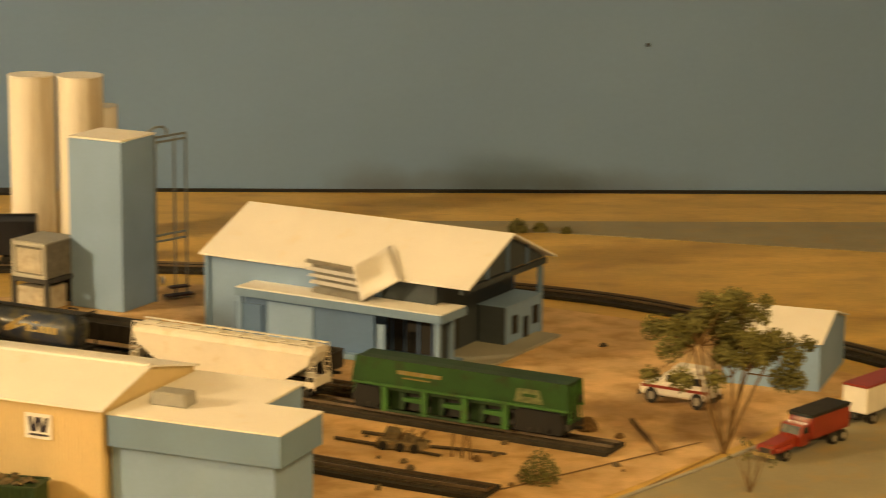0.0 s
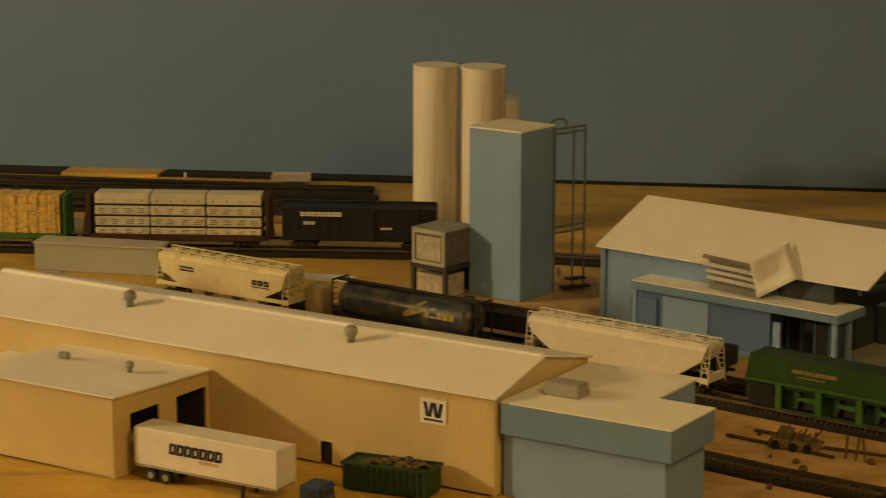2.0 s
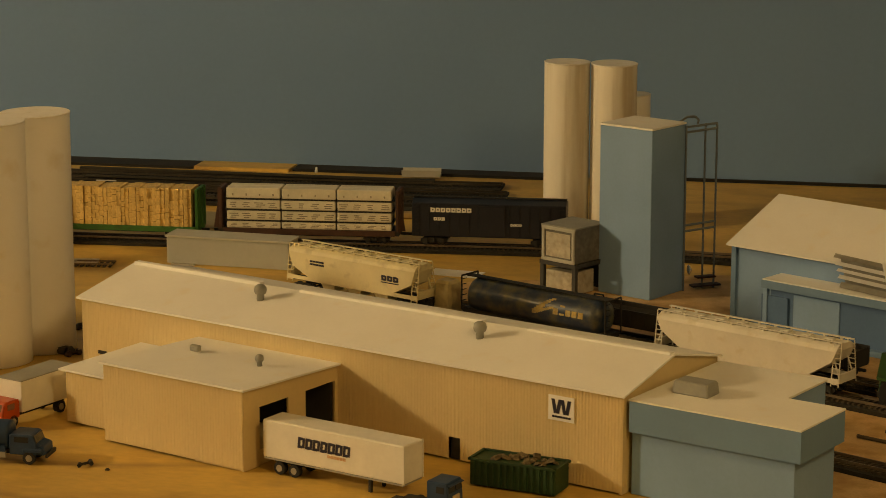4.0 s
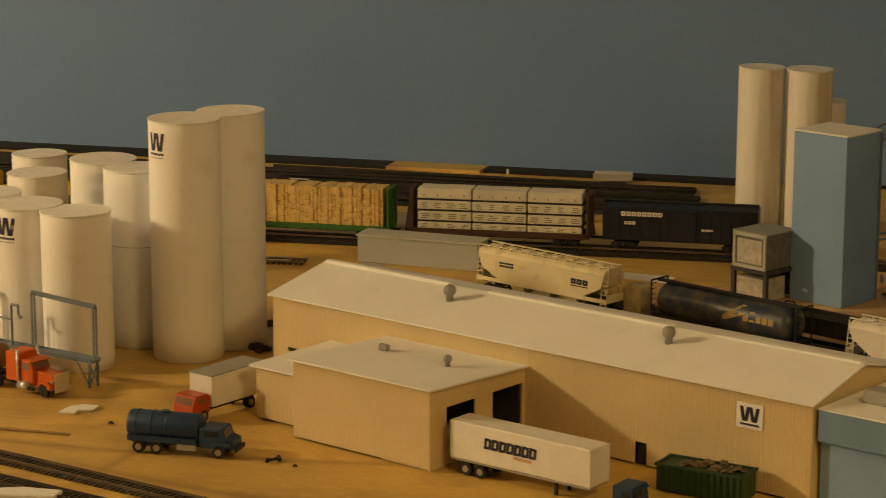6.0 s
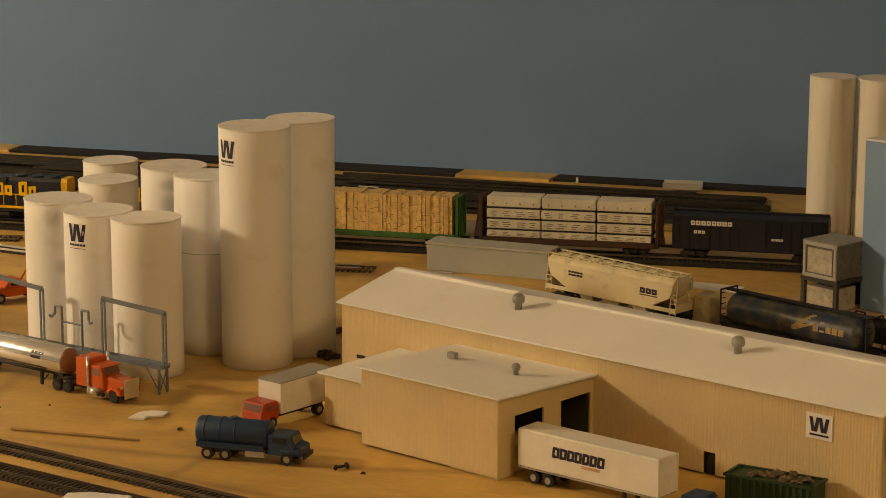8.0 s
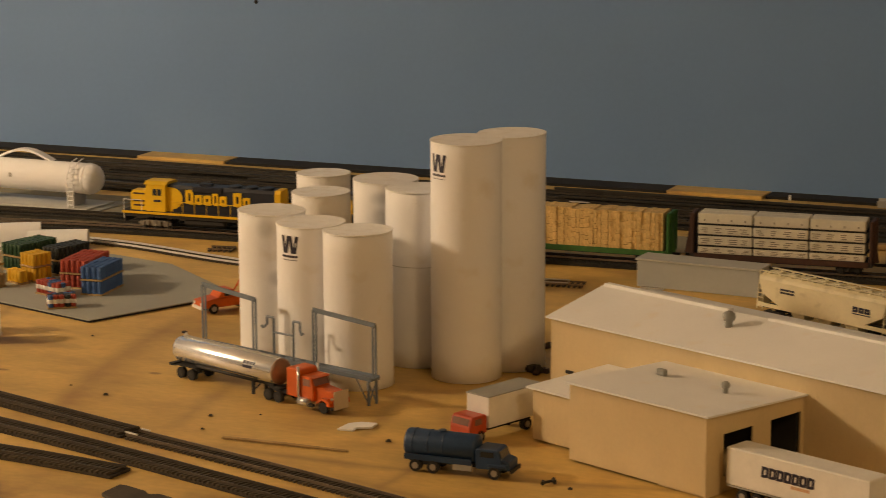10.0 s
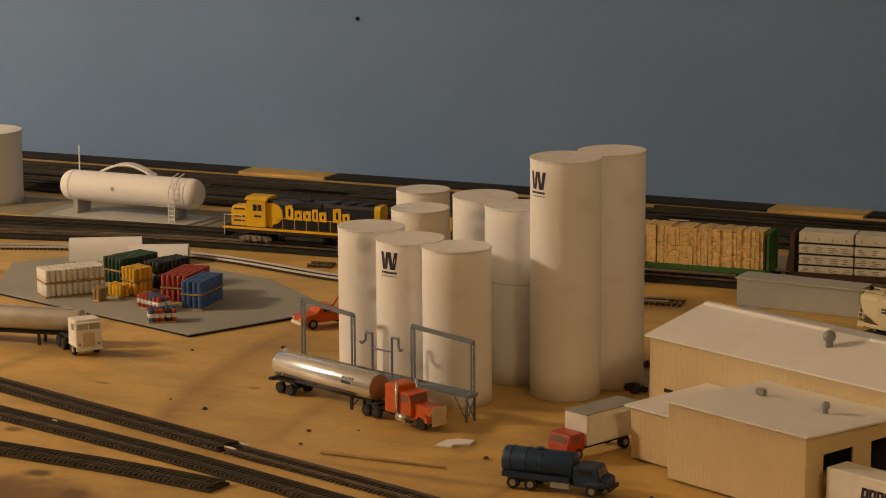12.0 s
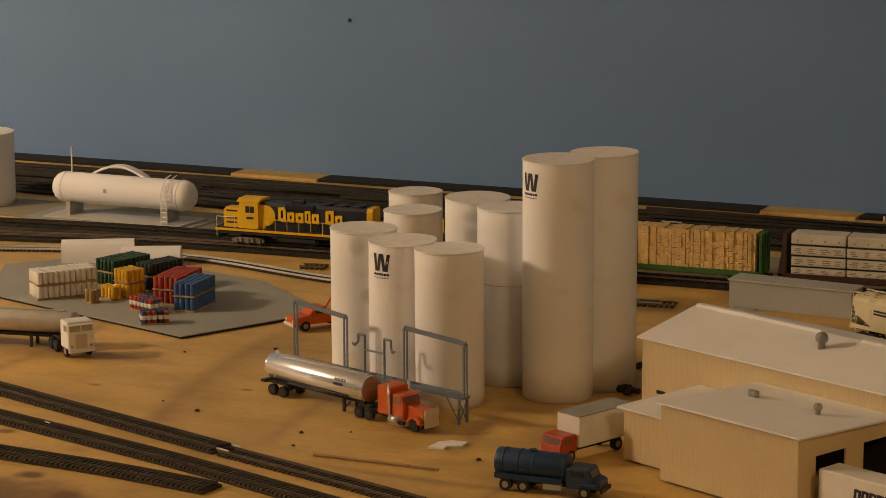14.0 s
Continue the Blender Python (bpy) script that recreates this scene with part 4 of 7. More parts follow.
def locomotive(m, label):
    lo = thing("locomotive", m, label, "locomotive", "freight train")
    part("underframe", box((0, 0, 0.0155), (0.222, 0.0300, 0.0050)), M_UNDER, lo)
    for s in (-1, 1):
        part("sill", box((0, s * 0.0165, 0.0180), (0.224, 0.0012, 0.0026)), M_YELLOW, lo, "yellow side sill")
    part("walkway", box((0, 0, 0.0195), (0.224, 0.0330, 0.0012)), M_UNDER, lo)
    part("fuel_tank", box((0.0, 0, 0.0095), (0.058, 0.0260, 0.0095), bevel=0.003), M_UNDER, lo)
    part("hood", prism([(-0.0108, 0.0201), (0.0108, 0.0201), (0.0108, 0.0460), (0.0085, 0.0495), (-0.0085, 0.0495), (-0.0108, 0.0460)], -0.1000, 0.0520, "X"), M_NAVY, lo, "dark blue long hood")
    part("hood_end", prism([(-0.0112, 0.0201), (0.0112, 0.0201), (0.0112, 0.0462), (0.0088, 0.0500), (-0.0088, 0.0500), (-0.0112, 0.0462)], -0.1040, -0.0960, "X"), M_YELLOW, lo, "yellow hood end")
    for k, x in enumerate((-0.082, -0.060, -0.038)):
        part("roof_fan", cyl((x, 0, 0.0493), (x, 0, 0.0515), 0.0080, 18), M_NAVY, lo)
    part("exhaust", box((0.002, 0, 0.0505), (0.016, 0.008, 0.0030)), M_NAVY, lo)
    part("dynamic_brake", box((-0.004, 0, 0.0460), (0.042, 0.0250, 0.0068), bevel=0.0012), M_NAVY, lo)
    for k in range(8):
        for s in (-1, 1):
            part("hood_door", box((-0.086 + k * 0.0150, s * 0.01095, 0.0250), (0.0120, 0.0006, 0.0075)), M_NAVY, lo)
    # yellow swept end of the hood behind the cab
    for s in (-1, 1):
        pts = [(0.0525, 0.0203), (0.0525, 0.0470)]
        pts += [(0.0440 - 0.0140 * math.sin(a), 0.0350 + 0.0120 * math.cos(a)) for a in np.linspace(0, math.pi, 9)]
        pts += [(0.0440, 0.0203)]
        part("swept_panel", prism(pts, s * 0.0109, s * 0.0114, "Y"), M_YELLOW, lo, "rounded yellow panel")
    # cab and nose
    cab = part("cab", prism([(0.0520, 0.0201), (0.0790, 0.0201), (0.0790, 0.0440), (0.0775, 0.0500), (0.0520, 0.0500)], -0.0160, 0.0160, "Y"), M_YELLOW, lo, "yellow cab")
    part("cab_roof", prism([(-0.0170, 0.0498), (-0.0100, 0.0530), (0.0100, 0.0530), (0.0170, 0.0498)], 0.0505, 0.0815, "X"), M_YELLOW, cab)
    for s in (-1, 1):
        for x in (0.0600, 0.0665):
            part("window", box((x, s * 0.0161, 0.0415), (0.0054, 0.0006, 0.0072)), M_GLASS, cab)
        part("windscreen", box((0.0788, s * 0.0115, 0.0455), (0.0012, 0.0060, 0.0060)), M_GLASS, cab)
        part("plate", box((0.0630, s * 0.0161, 0.0320), (0.0100, 0.0005, 0.0022)), M_INK, cab)
    part("nose", prism([(-0.0125, 0.0201), (0.0125, 0.0201), (0.0125, 0.0380), (0.0080, 0.0412), (-0.0080, 0.0412), (-0.0125, 0.0380)], 0.0788, 0.1020, "X"), M_YELLOW, lo, "low yellow nose")
    for s in (-1, 1):
        for z in (0.0255, 0.0305, 0.0385):
            part("nose_stripe", box((0.0905, s * 0.0126, z), (0.0150, 0.0006, 0.0018)), M_BROWN, lo)
    part("pilot", box((0.1100, 0, 0.0130), (0.0022, 0.0290, 0.0130)), M_UNDER, lo)
    part("pilot", box((-0.1100, 0, 0.0130), (0.0022, 0.0290, 0.0130)), M_UNDER, lo)
    # handrails, each side and the ends
    for s in (-1, 1):
        y = s * 0.0163
        b = bm_bar(bmesh.new(), [(-0.1040, y, 0.0320), (0.0440, y, 0.0320)], 0.00045, 5)
        part("handrail", b, M_YELLOW, lo)
        for x in np.linspace(-0.1040, 0.0440, 10):
            part("stanchion", cyl((x, y, 0.0195), (x, y, 0.0320), 0.00042, 5), M_YELLOW, lo)
        b = bm_bar(bmesh.new(), [(0.1100, y, 0.0100), (0.1100, y, 0.0320), (0.0850, y, 0.0320), (0.0850, y, 0.0200)], 0.00045, 5)
        part("step_rail", b, M_TRUCK_WHITE, lo)
        b = bm_bar(bmesh.new(), [(-0.1100, y, 0.0100), (-0.1100, y, 0.0330), (-0.1060, y, 0.0330)], 0.00045, 5)
        part("step_rail", b, M_TRUCK_WHITE, lo)
        b = bmesh.new()
        u = 0.026 if s > 0 else -0.066
        for w, h in ((0.0115, 0.0165), (0.0105, 0.0112), (0.0115, 0.0112), (0.0085, 0.0140), (0.0105, 0.0112), (0.0060, 0.0), (0.0120, 0.0160), (0.0105, 0.0112)):
            if h:
                block(b, u - s * w / 2, w * 0.47, 0.0295 + h / 2, h / 2, s * 0.0118, stroke=0.36)
            u -= s * (w + 0.0012)
        lettering(lo, b, M_YELLOW, "row of yellow blocks on the hood")
    for x in (-0.0690, 0.0690):
        bogie(lo, x, 3, material=M_TRUCK_FRAME)
    couplers(lo, 0.113)
    return lo


def lumber_flat(m, label, wrapped):
    paint = M_BROWN if wrapped else M_GREEN
    car = thing("lumber_car", m, label, "railway car", "freight train")
    half = 0.110
    part("deck", box((0, 0, 0.0120), (2 * half, 0.0310, 0.0050)), paint if not wrapped else M_UNDER, car)
    part("centre_sill", prism([(-0.085, 0.0095), (-0.07, 0.0060), (0.07, 0.0060), (0.085, 0.0095)], -0.006, 0.006, "Y"), M_UNDER, car)
    for s in (-1, 1):
        part("bulkhead", box((s * (half - 0.002), 0, 0.0355), (0.0040, 0.0310, 0.0460), bevel=0.0006), paint, car, "end bulkhead")
        for y in (-0.0125, -0.004, 0.004, 0.0125):
            part("rib", box((s * (half + 0.0008), y, 0.0355), (0.0022, 0.0022, 0.0460)), paint, car)
        part("brace", prism([(s * (half + 0.0008), 0.0145), (s * (half + 0.0075), 0.0145), (s * (half + 0.0008), 0.0520)], -0.012, -0.010, "Y"), paint, car)
        part("side_sill", box((0, s * 0.0158, 0.0120), (2 * half - 0.01, 0.0010, 0.0062)), paint, car)
    rnd = random.Random(7)
    if wrapped:
        # four tiers of wrapped packs, the top one taller, with dark bearers between
        for lev, (z, h) in enumerate(((0.0148, 0.0072), (0.0240, 0.0098), (0.0358, 0.0098), (0.0476, 0.0112))):
            part("bearer", box((0, 0, z - 0.0009), (0.206, 0.028, 0.0014)), M_UNDER, car)
            pack = bpy.data.meshes.new("lumber_pack")
            b = soften(bm_box(bmesh.new(), (0, 0, 0), (0.0660, 0.0145, h)), 0.0007)
            b.to_mesh(pack)
            b.free()
            pack.materials.append(M_WRAP)
            for i in range(3):
                for j in (-1, 1):
                    o = new("lumber_pack", pack)
                    o.parent = car
                    o.matrix_basis = pose(-0.0676 + i * 0.0676 + rnd.uniform(-0.0006, 0.0006), j * 0.0075 + rnd.uniform(-0.0004, 0.0004), z + h / 2)
                    b = bmesh.new()
                    if lev == 3:
                        for k in range(4):
                            bm_box(b, (-0.0250 + k * 0.0165, j * 0.0074, -0.0016), (0.0016, 0.0004, 0.0022))
                    else:
                        for k in range(4):
                            x = -0.0245 + k * 0.0163
                            for q in range(3):
                                bm_box(b, (x + rnd.uniform(-0.002, 0.002), j * 0.0073, h * (0.20 - 0.22 * q)), (rnd.uniform(0.005, 0.011), 0.0003, h * 0.10))
                    part("print", b, M_PRINT, o)
    else:
        # upright bundles of board ends, uneven in depth and height
        x = -0.0990
        while x < 0.0975:
            w = rnd.uniform(0.0044, 0.0064)
            z, deep, turn = 0.0147, rnd.uniform(-0.0010, 0.0010), rnd.uniform(-5, 5)
            top = 0.0585 - (0.0075 if x < -0.088 else 0) + rnd.uniform(-0.0006, 0.0006)
            while z < top - 0.001:
                h = min(rnd.uniform(0.0035, 0.010), top - z)
                for j in (-1, 1):
                    o = part("lumber_board", box((0, 0, h / 2), (w - 0.0002, 0.0150, h - rnd.uniform(0.00005, 0.0005))), M_LUMBER, car)
                    o.matrix_basis = pose(x + w / 2, j * 0.0076 + deep + rnd.uniform(-0.0006, 0.0006), z, 0, 0, turn + rnd.uniform(-0.6, 0.6))
                z += h
            x += w
    for x in (-0.082, 0.082):
        bogie(car, x, 2, r=0.0048, pitch=0.020)
    couplers(car, half + 0.003)
    return car


def box_car(m):
    car = thing("boxcar", m, "black boxcar with pale lettering blocks on its side", "railway car", "freight train")
    half = 0.092
    b = prism([(-0.0165, 0.0110), (0.0165, 0.0110), (0.0165, 0.0480), (0.0020, 0.0520), (-0.0020, 0.0520), (-0.0165, 0.0480)], -half, half, "X", bevel=0.0006)
    part("body", b, M_NAVY, car)
    for s in (-1, 1):
        b = bmesh.new()
        for k in range(15):
            bm_box(b, (-0.084 + k * 0.012, s * 0.0168, 0.0300), (0.0012, 0.0008, 0.0350))
        part("side_ribs", b, M_NAVY, car)
        part("sliding_door", box((0.004, s * 0.0172, 0.0295), (0.030, 0.0012, 0.0340)), M_NAVY, car)
        b = bars(bmesh.new(), -0.070, -0.020, s * 0.0176, 0.0410, 0.0050, 8)
        bars(b, -0.066, -0.052, s * 0.0176, 0.0310, 0.0036, 3)
        bars(b, 0.026, 0.040, s * 0.0176, 0.0260, 0.0026, 4)
        lettering(car, b, M_TRUCK_WHITE)
        for x in (-half + 0.004, half - 0.004):
            b = bmesh.new()
            for k in range(7):
                bm_box(b, (x, s * 0.0178, 0.0150 + k * 0.0048), (0.0060, 0.0006, 0.0006))
            part("ladder", b, M_UNDER, car)
    part("running_board", box((0, 0, 0.0528), (2 * half, 0.005, 0.0010)), M_UNDER, car)
    for x in (-0.066, 0.066):
        bogie(car, x, 2, r=0.0048, pitch=0.020)
    couplers(car, half + 0.003)
    return car


def hopper(m, label, paint, half, marks=0, name="hopper_car"):
    """A covered hopper: sloped ends over the trucks, bays below, a running board on the roof."""
    car = thing(name, m, label, "railway car", "hopper cars on the spur")
    w, zb, zs, zt = 0.0172, 0.0165, 0.0455, 0.0520
    x0, x1, x2 = half - 0.005, half - 0.010, half - 0.038
    corner = 0.0300 if marks else 0.0345
    part("body", prism([(-x0, zs), (-x1, corner), (-x2, zb), (x2, zb), (x1, corner), (x0, zs)], -w, w, "Y"), paint, car)
    part("roof", prism([(-w, zs), (w, zs), (w * 0.86, zs + 0.0035), (0.0095, zt), (-0.0095, zt), (-w * 0.86, zs + 0.0035)], -x0, x0, "X"), paint, car)
    for k in range(8):
        part("hatch", box((-half + 0.022 + k * (2 * half - 0.044) / 7, 0, zt + 0.0010), (0.0100, 0.0085, 0.0020), bevel=0.0005), paint, car)
    for s in (-1, 1):
        b = bmesh.new()
        bm_box(b, (0, s * 0.0105, zt + 0.0020), (2 * half - 0.004, 0.0030, 0.0010))
        for k in range(11):
            bm_box(b, (-half + 0.016 + k * (2 * half - 0.032) / 10, s * 0.0105, zt + 0.0008), (0.0016, 0.0030, 0.0020))
        part("running_board", b, paint, car)
        part("side_sill", box((0, s * (w - 0.0010), 0.0160), (2 * half - 0.004, 0.0014, 0.0044)), paint, car)
        for x in (-half + 0.006, half - 0.006):
            b = bmesh.new()
            for dx in (-0.0042, 0.0042):
                bm_cyl(b, (x + dx, s * w * 0.98, 0.0105), (x + dx * 0.9, s * w * 0.70, zt + 0.001), 0.0006, 5)
            for k in range(8):
                f = (k + 0.5) / 8
                bm_cyl(b, (x - 0.0042, s * w * (0.98 - 0.28 * f), 0.0105 + f * 0.041), (x + 0.0042, s * w * (0.98 - 0.28 * f), 0.0105 + f * 0.041), 0.0005, 5)
            part("ladder", b, paint, car)
        if marks:
            b = bars(bmesh.new(), half * 0.46 if s < 0 else -half * 0.72, half * 0.72 if s < 0 else -half * 0.46, s * (w + 0.0003), 0.0335, 0.0062, 3)
            bm_box(b, (s * -half * 0.59, s * (w + 0.0003), 0.0285), (half * 0.26, 0.0004, 0.0011))
            for z in (0.0380, 0.0345):
                bars(b, -half * 0.62 if s < 0 else half * 0.40, -half * 0.40 if s < 0 else half * 0.62, s * (w + 0.0003), z, 0.0021, 5)
            lettering(car, b, M_INK)
    for s in (-1, 1):
        part("end_sheet", prism([(s * (half - 0.003), 0.0140), (s * (half - 0.001), 0.0140), (s * (half - 0.001), 0.0230), (s * (half - 0.003), 0.0230)], -0.015, 0.015, "Y"), paint, car)
        for y in (-0.0125, 0.0125):
            part("end_post", cyl((s * (half - 0.002), y, 0.0150), (s * (half - 0.013), y, zs), 0.0008, 6), paint, car)
    for k in range(3):
        x = (k - 1) * half * 0.40
        b = bmesh.new()
        bm_box(b, (x, 0, 0.0115), (half * 0.16, 0.016, 0.0150))
        bmesh.ops.scale(b, vec=(1.5, 1.7, 1), verts=[v for v in b.verts if v.co.z > 0.012], space=Matrix.Translation((-x, 0, 0)))
        part("bay", b, paint, car)
    part("centre_sill", box((0, 0, 0.0115), (2 * half - 0.004, 0.005, 0.0050)), M_UNDER, car)
    for x in (-half + 0.024, half - 0.024):
        bogie(car, x, 2, r=0.0048, pitch=0.020)
    couplers(car, half)
    return car


def ribbed_hopper(m, half=0.117):
    """The green hopper: sloped upper sheets to a narrow ridge, three deep bays a side, heavy dark trucks."""
    car = thing("hopper_car", m, "green ribbed hopper car with dark bays and a pale mark", "railway car", "hopper cars on the spur")
    w, t, zb, zt = 0.0172, 0.0155, 0.0285, 0.0530
    part("end_body", prism([(-w + 0.002, 0.0230), (w - 0.002, 0.0230), (w - 0.0015, zb), (t - 0.001, zt - 0.001), (-t + 0.001, zt - 0.001), (-w + 0.0015, zb)], -half + 0.012, half - 0.006, "X"), M_GREEN_DARK, car)
    part("cover", prism([(-t, zt - 0.0008), (0, zt - 0.0016), (t, zt - 0.0008), (t, zt + 0.0004), (0, zt - 0.0004), (-t, zt + 0.0004)], -half + 0.004, half - 0.004, "X"), M_GREEN_DARK, car, "dark green sunken top")
    slope = Vector((0, w - t, zt - zb)).normalized()
    for s in (-1, 1):
        part("side_sheet", slab_of([Vector((-half, s * w, zb)), Vector((half - 0.001, s * w, zb)), Vector((half - 0.002, s * t, zt)), Vector((-half + 0.004, s * t, zt))], 0.0012), M_GREEN, car)
        part("mid_rail", box((0, s * (w + 0.0003), zb - 0.0006), (2 * half - 0.002, 0.0022, 0.0026), bevel=0.0004), M_GREEN, car)
        part("side_sill", box((-0.015, s * (w - 0.0010), 0.0032), (0.132, 0.0024, 0.0024)), M_GREEN_DARK, car)
        for k in range(4):
            x = -0.0800 + k * 0.0433
            part("bay_post", prism([(x - 0.0032, 0.0022), (x + 0.0032, 0.0022), (x + 0.0028, zb), (x - 0.0028, zb)], s * (w - 0.0030), s * (w + 0.0007), "Y"), M_GREEN, car)
        for k in range(3):
            x = -0.0583 + k * 0.0433
            # each bay: a green cheek on one side and a shelf across the dark hollow
            part("bay_cheek", prism([(x - 0.0190, 0.0030), (x - 0.0060, 0.0030), (x - 0.0020, 0.0150), (x - 0.0075, zb), (x - 0.0190, zb)], s * (w - 0.0110), s * (w - 0.0085), "Y"), M_GREEN_DARK, car)
            part("bay_shelf", prism([(x - 0.0030, 0.0135), (x + 0.0190, 0.0125), (x + 0.0190, 0.0180), (x - 0.0030, 0.0165)], s * (w - 0.0100), s * (w - 0.0035), "Y"), M_GREEN, car)
        # prints lie on the sloping sheet
        for x0, x1, f0, f1, paint in ((0.060, 0.090, 0.12, 0.66, M_MARK), (0.069, 0.083, 0.36, 0.47, M_GREEN), (-0.066, -0.018, 0.50, 0.66, M_OLD_YELLOW), (-0.060, -0.030, 0.34, 0.40, M_OLD_YELLOW)):
            lift = Vector((0, s * slope.z, slope.y)) * (0.0013 if paint is M_GREEN else 0.0010)
            at = [Vector((x, s * (w + (t - w) * f), zb + (zt - zb) * f)) + lift for x, f in ((x0, f0), (x1, f0), (x1 - 0.004 if paint is M_MARK else x1, f1), (x0 + 0.003 if paint is M_MARK else x0, f1))]
            part("mark", slab_of(at, 0.0003), paint, car, "faded pale mark")
    part("inner_hopper", prism([(-0.080, 0.0030), (0.050, 0.0030), (0.080, zb), (-0.090, zb)], -0.0050, 0.0050, "Y"), M_UNDER, car)
    for s in (-1, 1):
        b = bmesh.new()
        for y in (-0.014, -0.005, 0.005, 0.014):
            bm_cyl(b, (s * (half - 0.001), y, 0.0100), (s * (half - 0.003), y * 0.5, zt - 0.003), 0.0009, 6)
        for k in range(5):
            bm_cyl(b, (s * (half - 0.001), -0.014 + k * 0.0012, 0.0120 + k * 0.0070), (s * (half - 0.001), -0.005, 0.0120 + k * 0.0070), 0.0006, 5)
        part("end_ladder", b, M_GREEN, car)
        part("end_sill", box((s * (half - 0.004), 0, 0.0120), (0.008, 0.030, 0.0060)), M_UNDER, car)
        part("brake_wheel", cyl((s * half, 0.006, 0.036), (s * (half + 0.001), 0.006, 0.036), 0.0042, 12), M_UNDER, car)
    for x, l in ((-half + 0.019, 0.034), (half - 0.031, 0.054)):
        part("brake_housing", prism([(x - l / 2, 0.0020), (x + l / 2 - 0.004, 0.0020), (x + l / 2, 0.0110), (x + l / 2 - 0.005, 0.0260), (x - l / 2 + 0.006, 0.0268), (x - l / 2, 0.0200)], -0.0166, 0.0166, "Y", bevel=0.0020), M_BLACK, car, "black underframe housing")
        bogie(car, x, 2, r=0.0062, half=0.0125, pitch=0.021)
    couplers(car, half)
    return car


def tank_car(m, half=0.100):
    car = thing("tank_car", m, "glossy blue-black tank hopper car with yellow lettering blocks", "railway car", "hopper cars on the spur")
    r = 0.0188
    b = bm_turn(bmesh.new(), [(r * 0.55, -half + 0.010), (r * 0.93, -half + 0.014), (r, -half + 0.020), (r, half - 0.020), (r * 0.93, half - 0.014), (r * 0.55, half - 0.010)], (0, 0, 0.0310), "X", 28)
    part("tank", b, M_BLUEBLACK, car)
    part("running_board", box((0, 0, 0.0508), (2 * half - 0.006, 0.0100, 0.0012)), M_UNDER, car)
    part("sill", box((0, 0, 0.0135), (2 * half - 0.004, 0.020, 0.0050)), M_UNDER, car)
    for s in (-1, 1):
        b = bmesh.new()
        for y in (-0.014, 0.014):
            bm_cyl(b, (s * (half - 0.003), y, 0.0140), (s * (half - 0.003), y, 0.0520), 0.0010, 6)
        for k in range(6):
            bm_cyl(b, (s * (half - 0.003), -0.014, 0.0180 + k * 0.0060), (s * (half - 0.003), -0.006, 0.0180 + k * 0.0060), 0.0005, 5)
        bm_cyl(b, (s * (half - 0.003), -0.014, 0.0520), (s * (half - 0.003), 0.014, 0.0520), 0.0010, 6)
        part("end_cage", b, M_UNDER, car)
    # lettering blocks that follow the curve of the tank
    b = bmesh.new()

    def patch(u0, u1, a0, a1):
        pts = [(u, -(r + 0.0004) * math.cos(a), 0.0310 + (r + 0.0004) * math.sin(a)) for u, a in ((u0, a0), (u1, a0), (u1, a1), (u0, a1))]
        b.faces.new([b.verts.new(p) for p in pts])
    for k in range(9):
        patch(0.004 + k * 0.0028, 0.0096 + k * 0.0028, -0.20 + k * 0.055, 0.06 + k * 0.100)
    for k in range(5):
        patch(0.032 + k * 0.0082, 0.0385 + k * 0.0082, -0.05, 0.30 if k != 1 else 0.52)
    lettering(car, b, M_OLD_YELLOW)
    for x in (-half + 0.024, half - 0.024):
        bogie(car, x, 2, r=0.0048, pitch=0.020)
    couplers(car, half)
    return car


def gondola(m, label, half=0.085, top=0.0300):
    car = thing("gondola_car", m, label, "railway car", "black gondolas")
    w = 0.0165
    part("floor_pan", box((0, 0, 0.0140), (2 * half, 2 * w, 0.0040)), M_UNDER, car)
    for s in (-1, 1):
        part("side", box((0, s * w, (0.0140 + top) / 2), (2 * half, 0.0014, top - 0.0140)), M_UNDER, car)
        part("top_rail", box((0, s * w, top), (2 * half, 0.0026, 0.0018)), M_UNDER, car)
        for k in range(9):
            part("rib", box((-half + 0.010 + k * (2 * half - 0.02) / 8, s * (w + 0.0012), (0.0140 + top) / 2), (0.0026, 0.0014, top - 0.0150)), M_UNDER, car)
        part("end", box((s * half, 0, (0.0140 + top) / 2), (0.0014, 2 * w, top - 0.0140)), M_UNDER, car)
        b = bm_bar(bmesh.new(), [(s * half * 0.62 - 0.006, 0, 0.016), (s * half * 0.62 - 0.006, 0, top + 0.008), (s * half * 0.62 + 0.006, 0, top + 0.008), (s * half * 0.62 + 0.006, 0, 0.016)], 0.0010, 6)
        part("hoop", b, M_UNDER, car)
    part("load", box((0, 0, 0.0215), (2 * half - 0.006, 2 * w - 0.004, 0.011), bevel=0.002), M_BED, car)
    for x in (-half + 0.022, half - 0.022):
        bogie(car, x, 2, r=0.0048, pitch=0.020)
    couplers(car, half)
    return car


RAIL_Z = 0.0089


def on_track(pts, x, turn=0.0, span=0.07):
    """The pose of a car whose middle lies over the point of the track with this x."""
    i = min(range(len(pts)), key=lambda k: abs(pts[k].x - x))
    k = max(1, int(span / 0.006))
    a, b = pts[max(0, i - k)], pts[min(len(pts) - 1, i + k)]
    ang = math.degrees(math.atan2(b.y - a.y, b.x - a.x))
    c = (a + b) / 2 if 0 < i - k and i + k < len(pts) else pts[i]
    return pose(pts[i].x, c.y, RAIL_Z, 0, 0, ang + turn)


def sized(m, along, across, up):
    return m @ Matrix.Diagonal((along, across, up, 1))


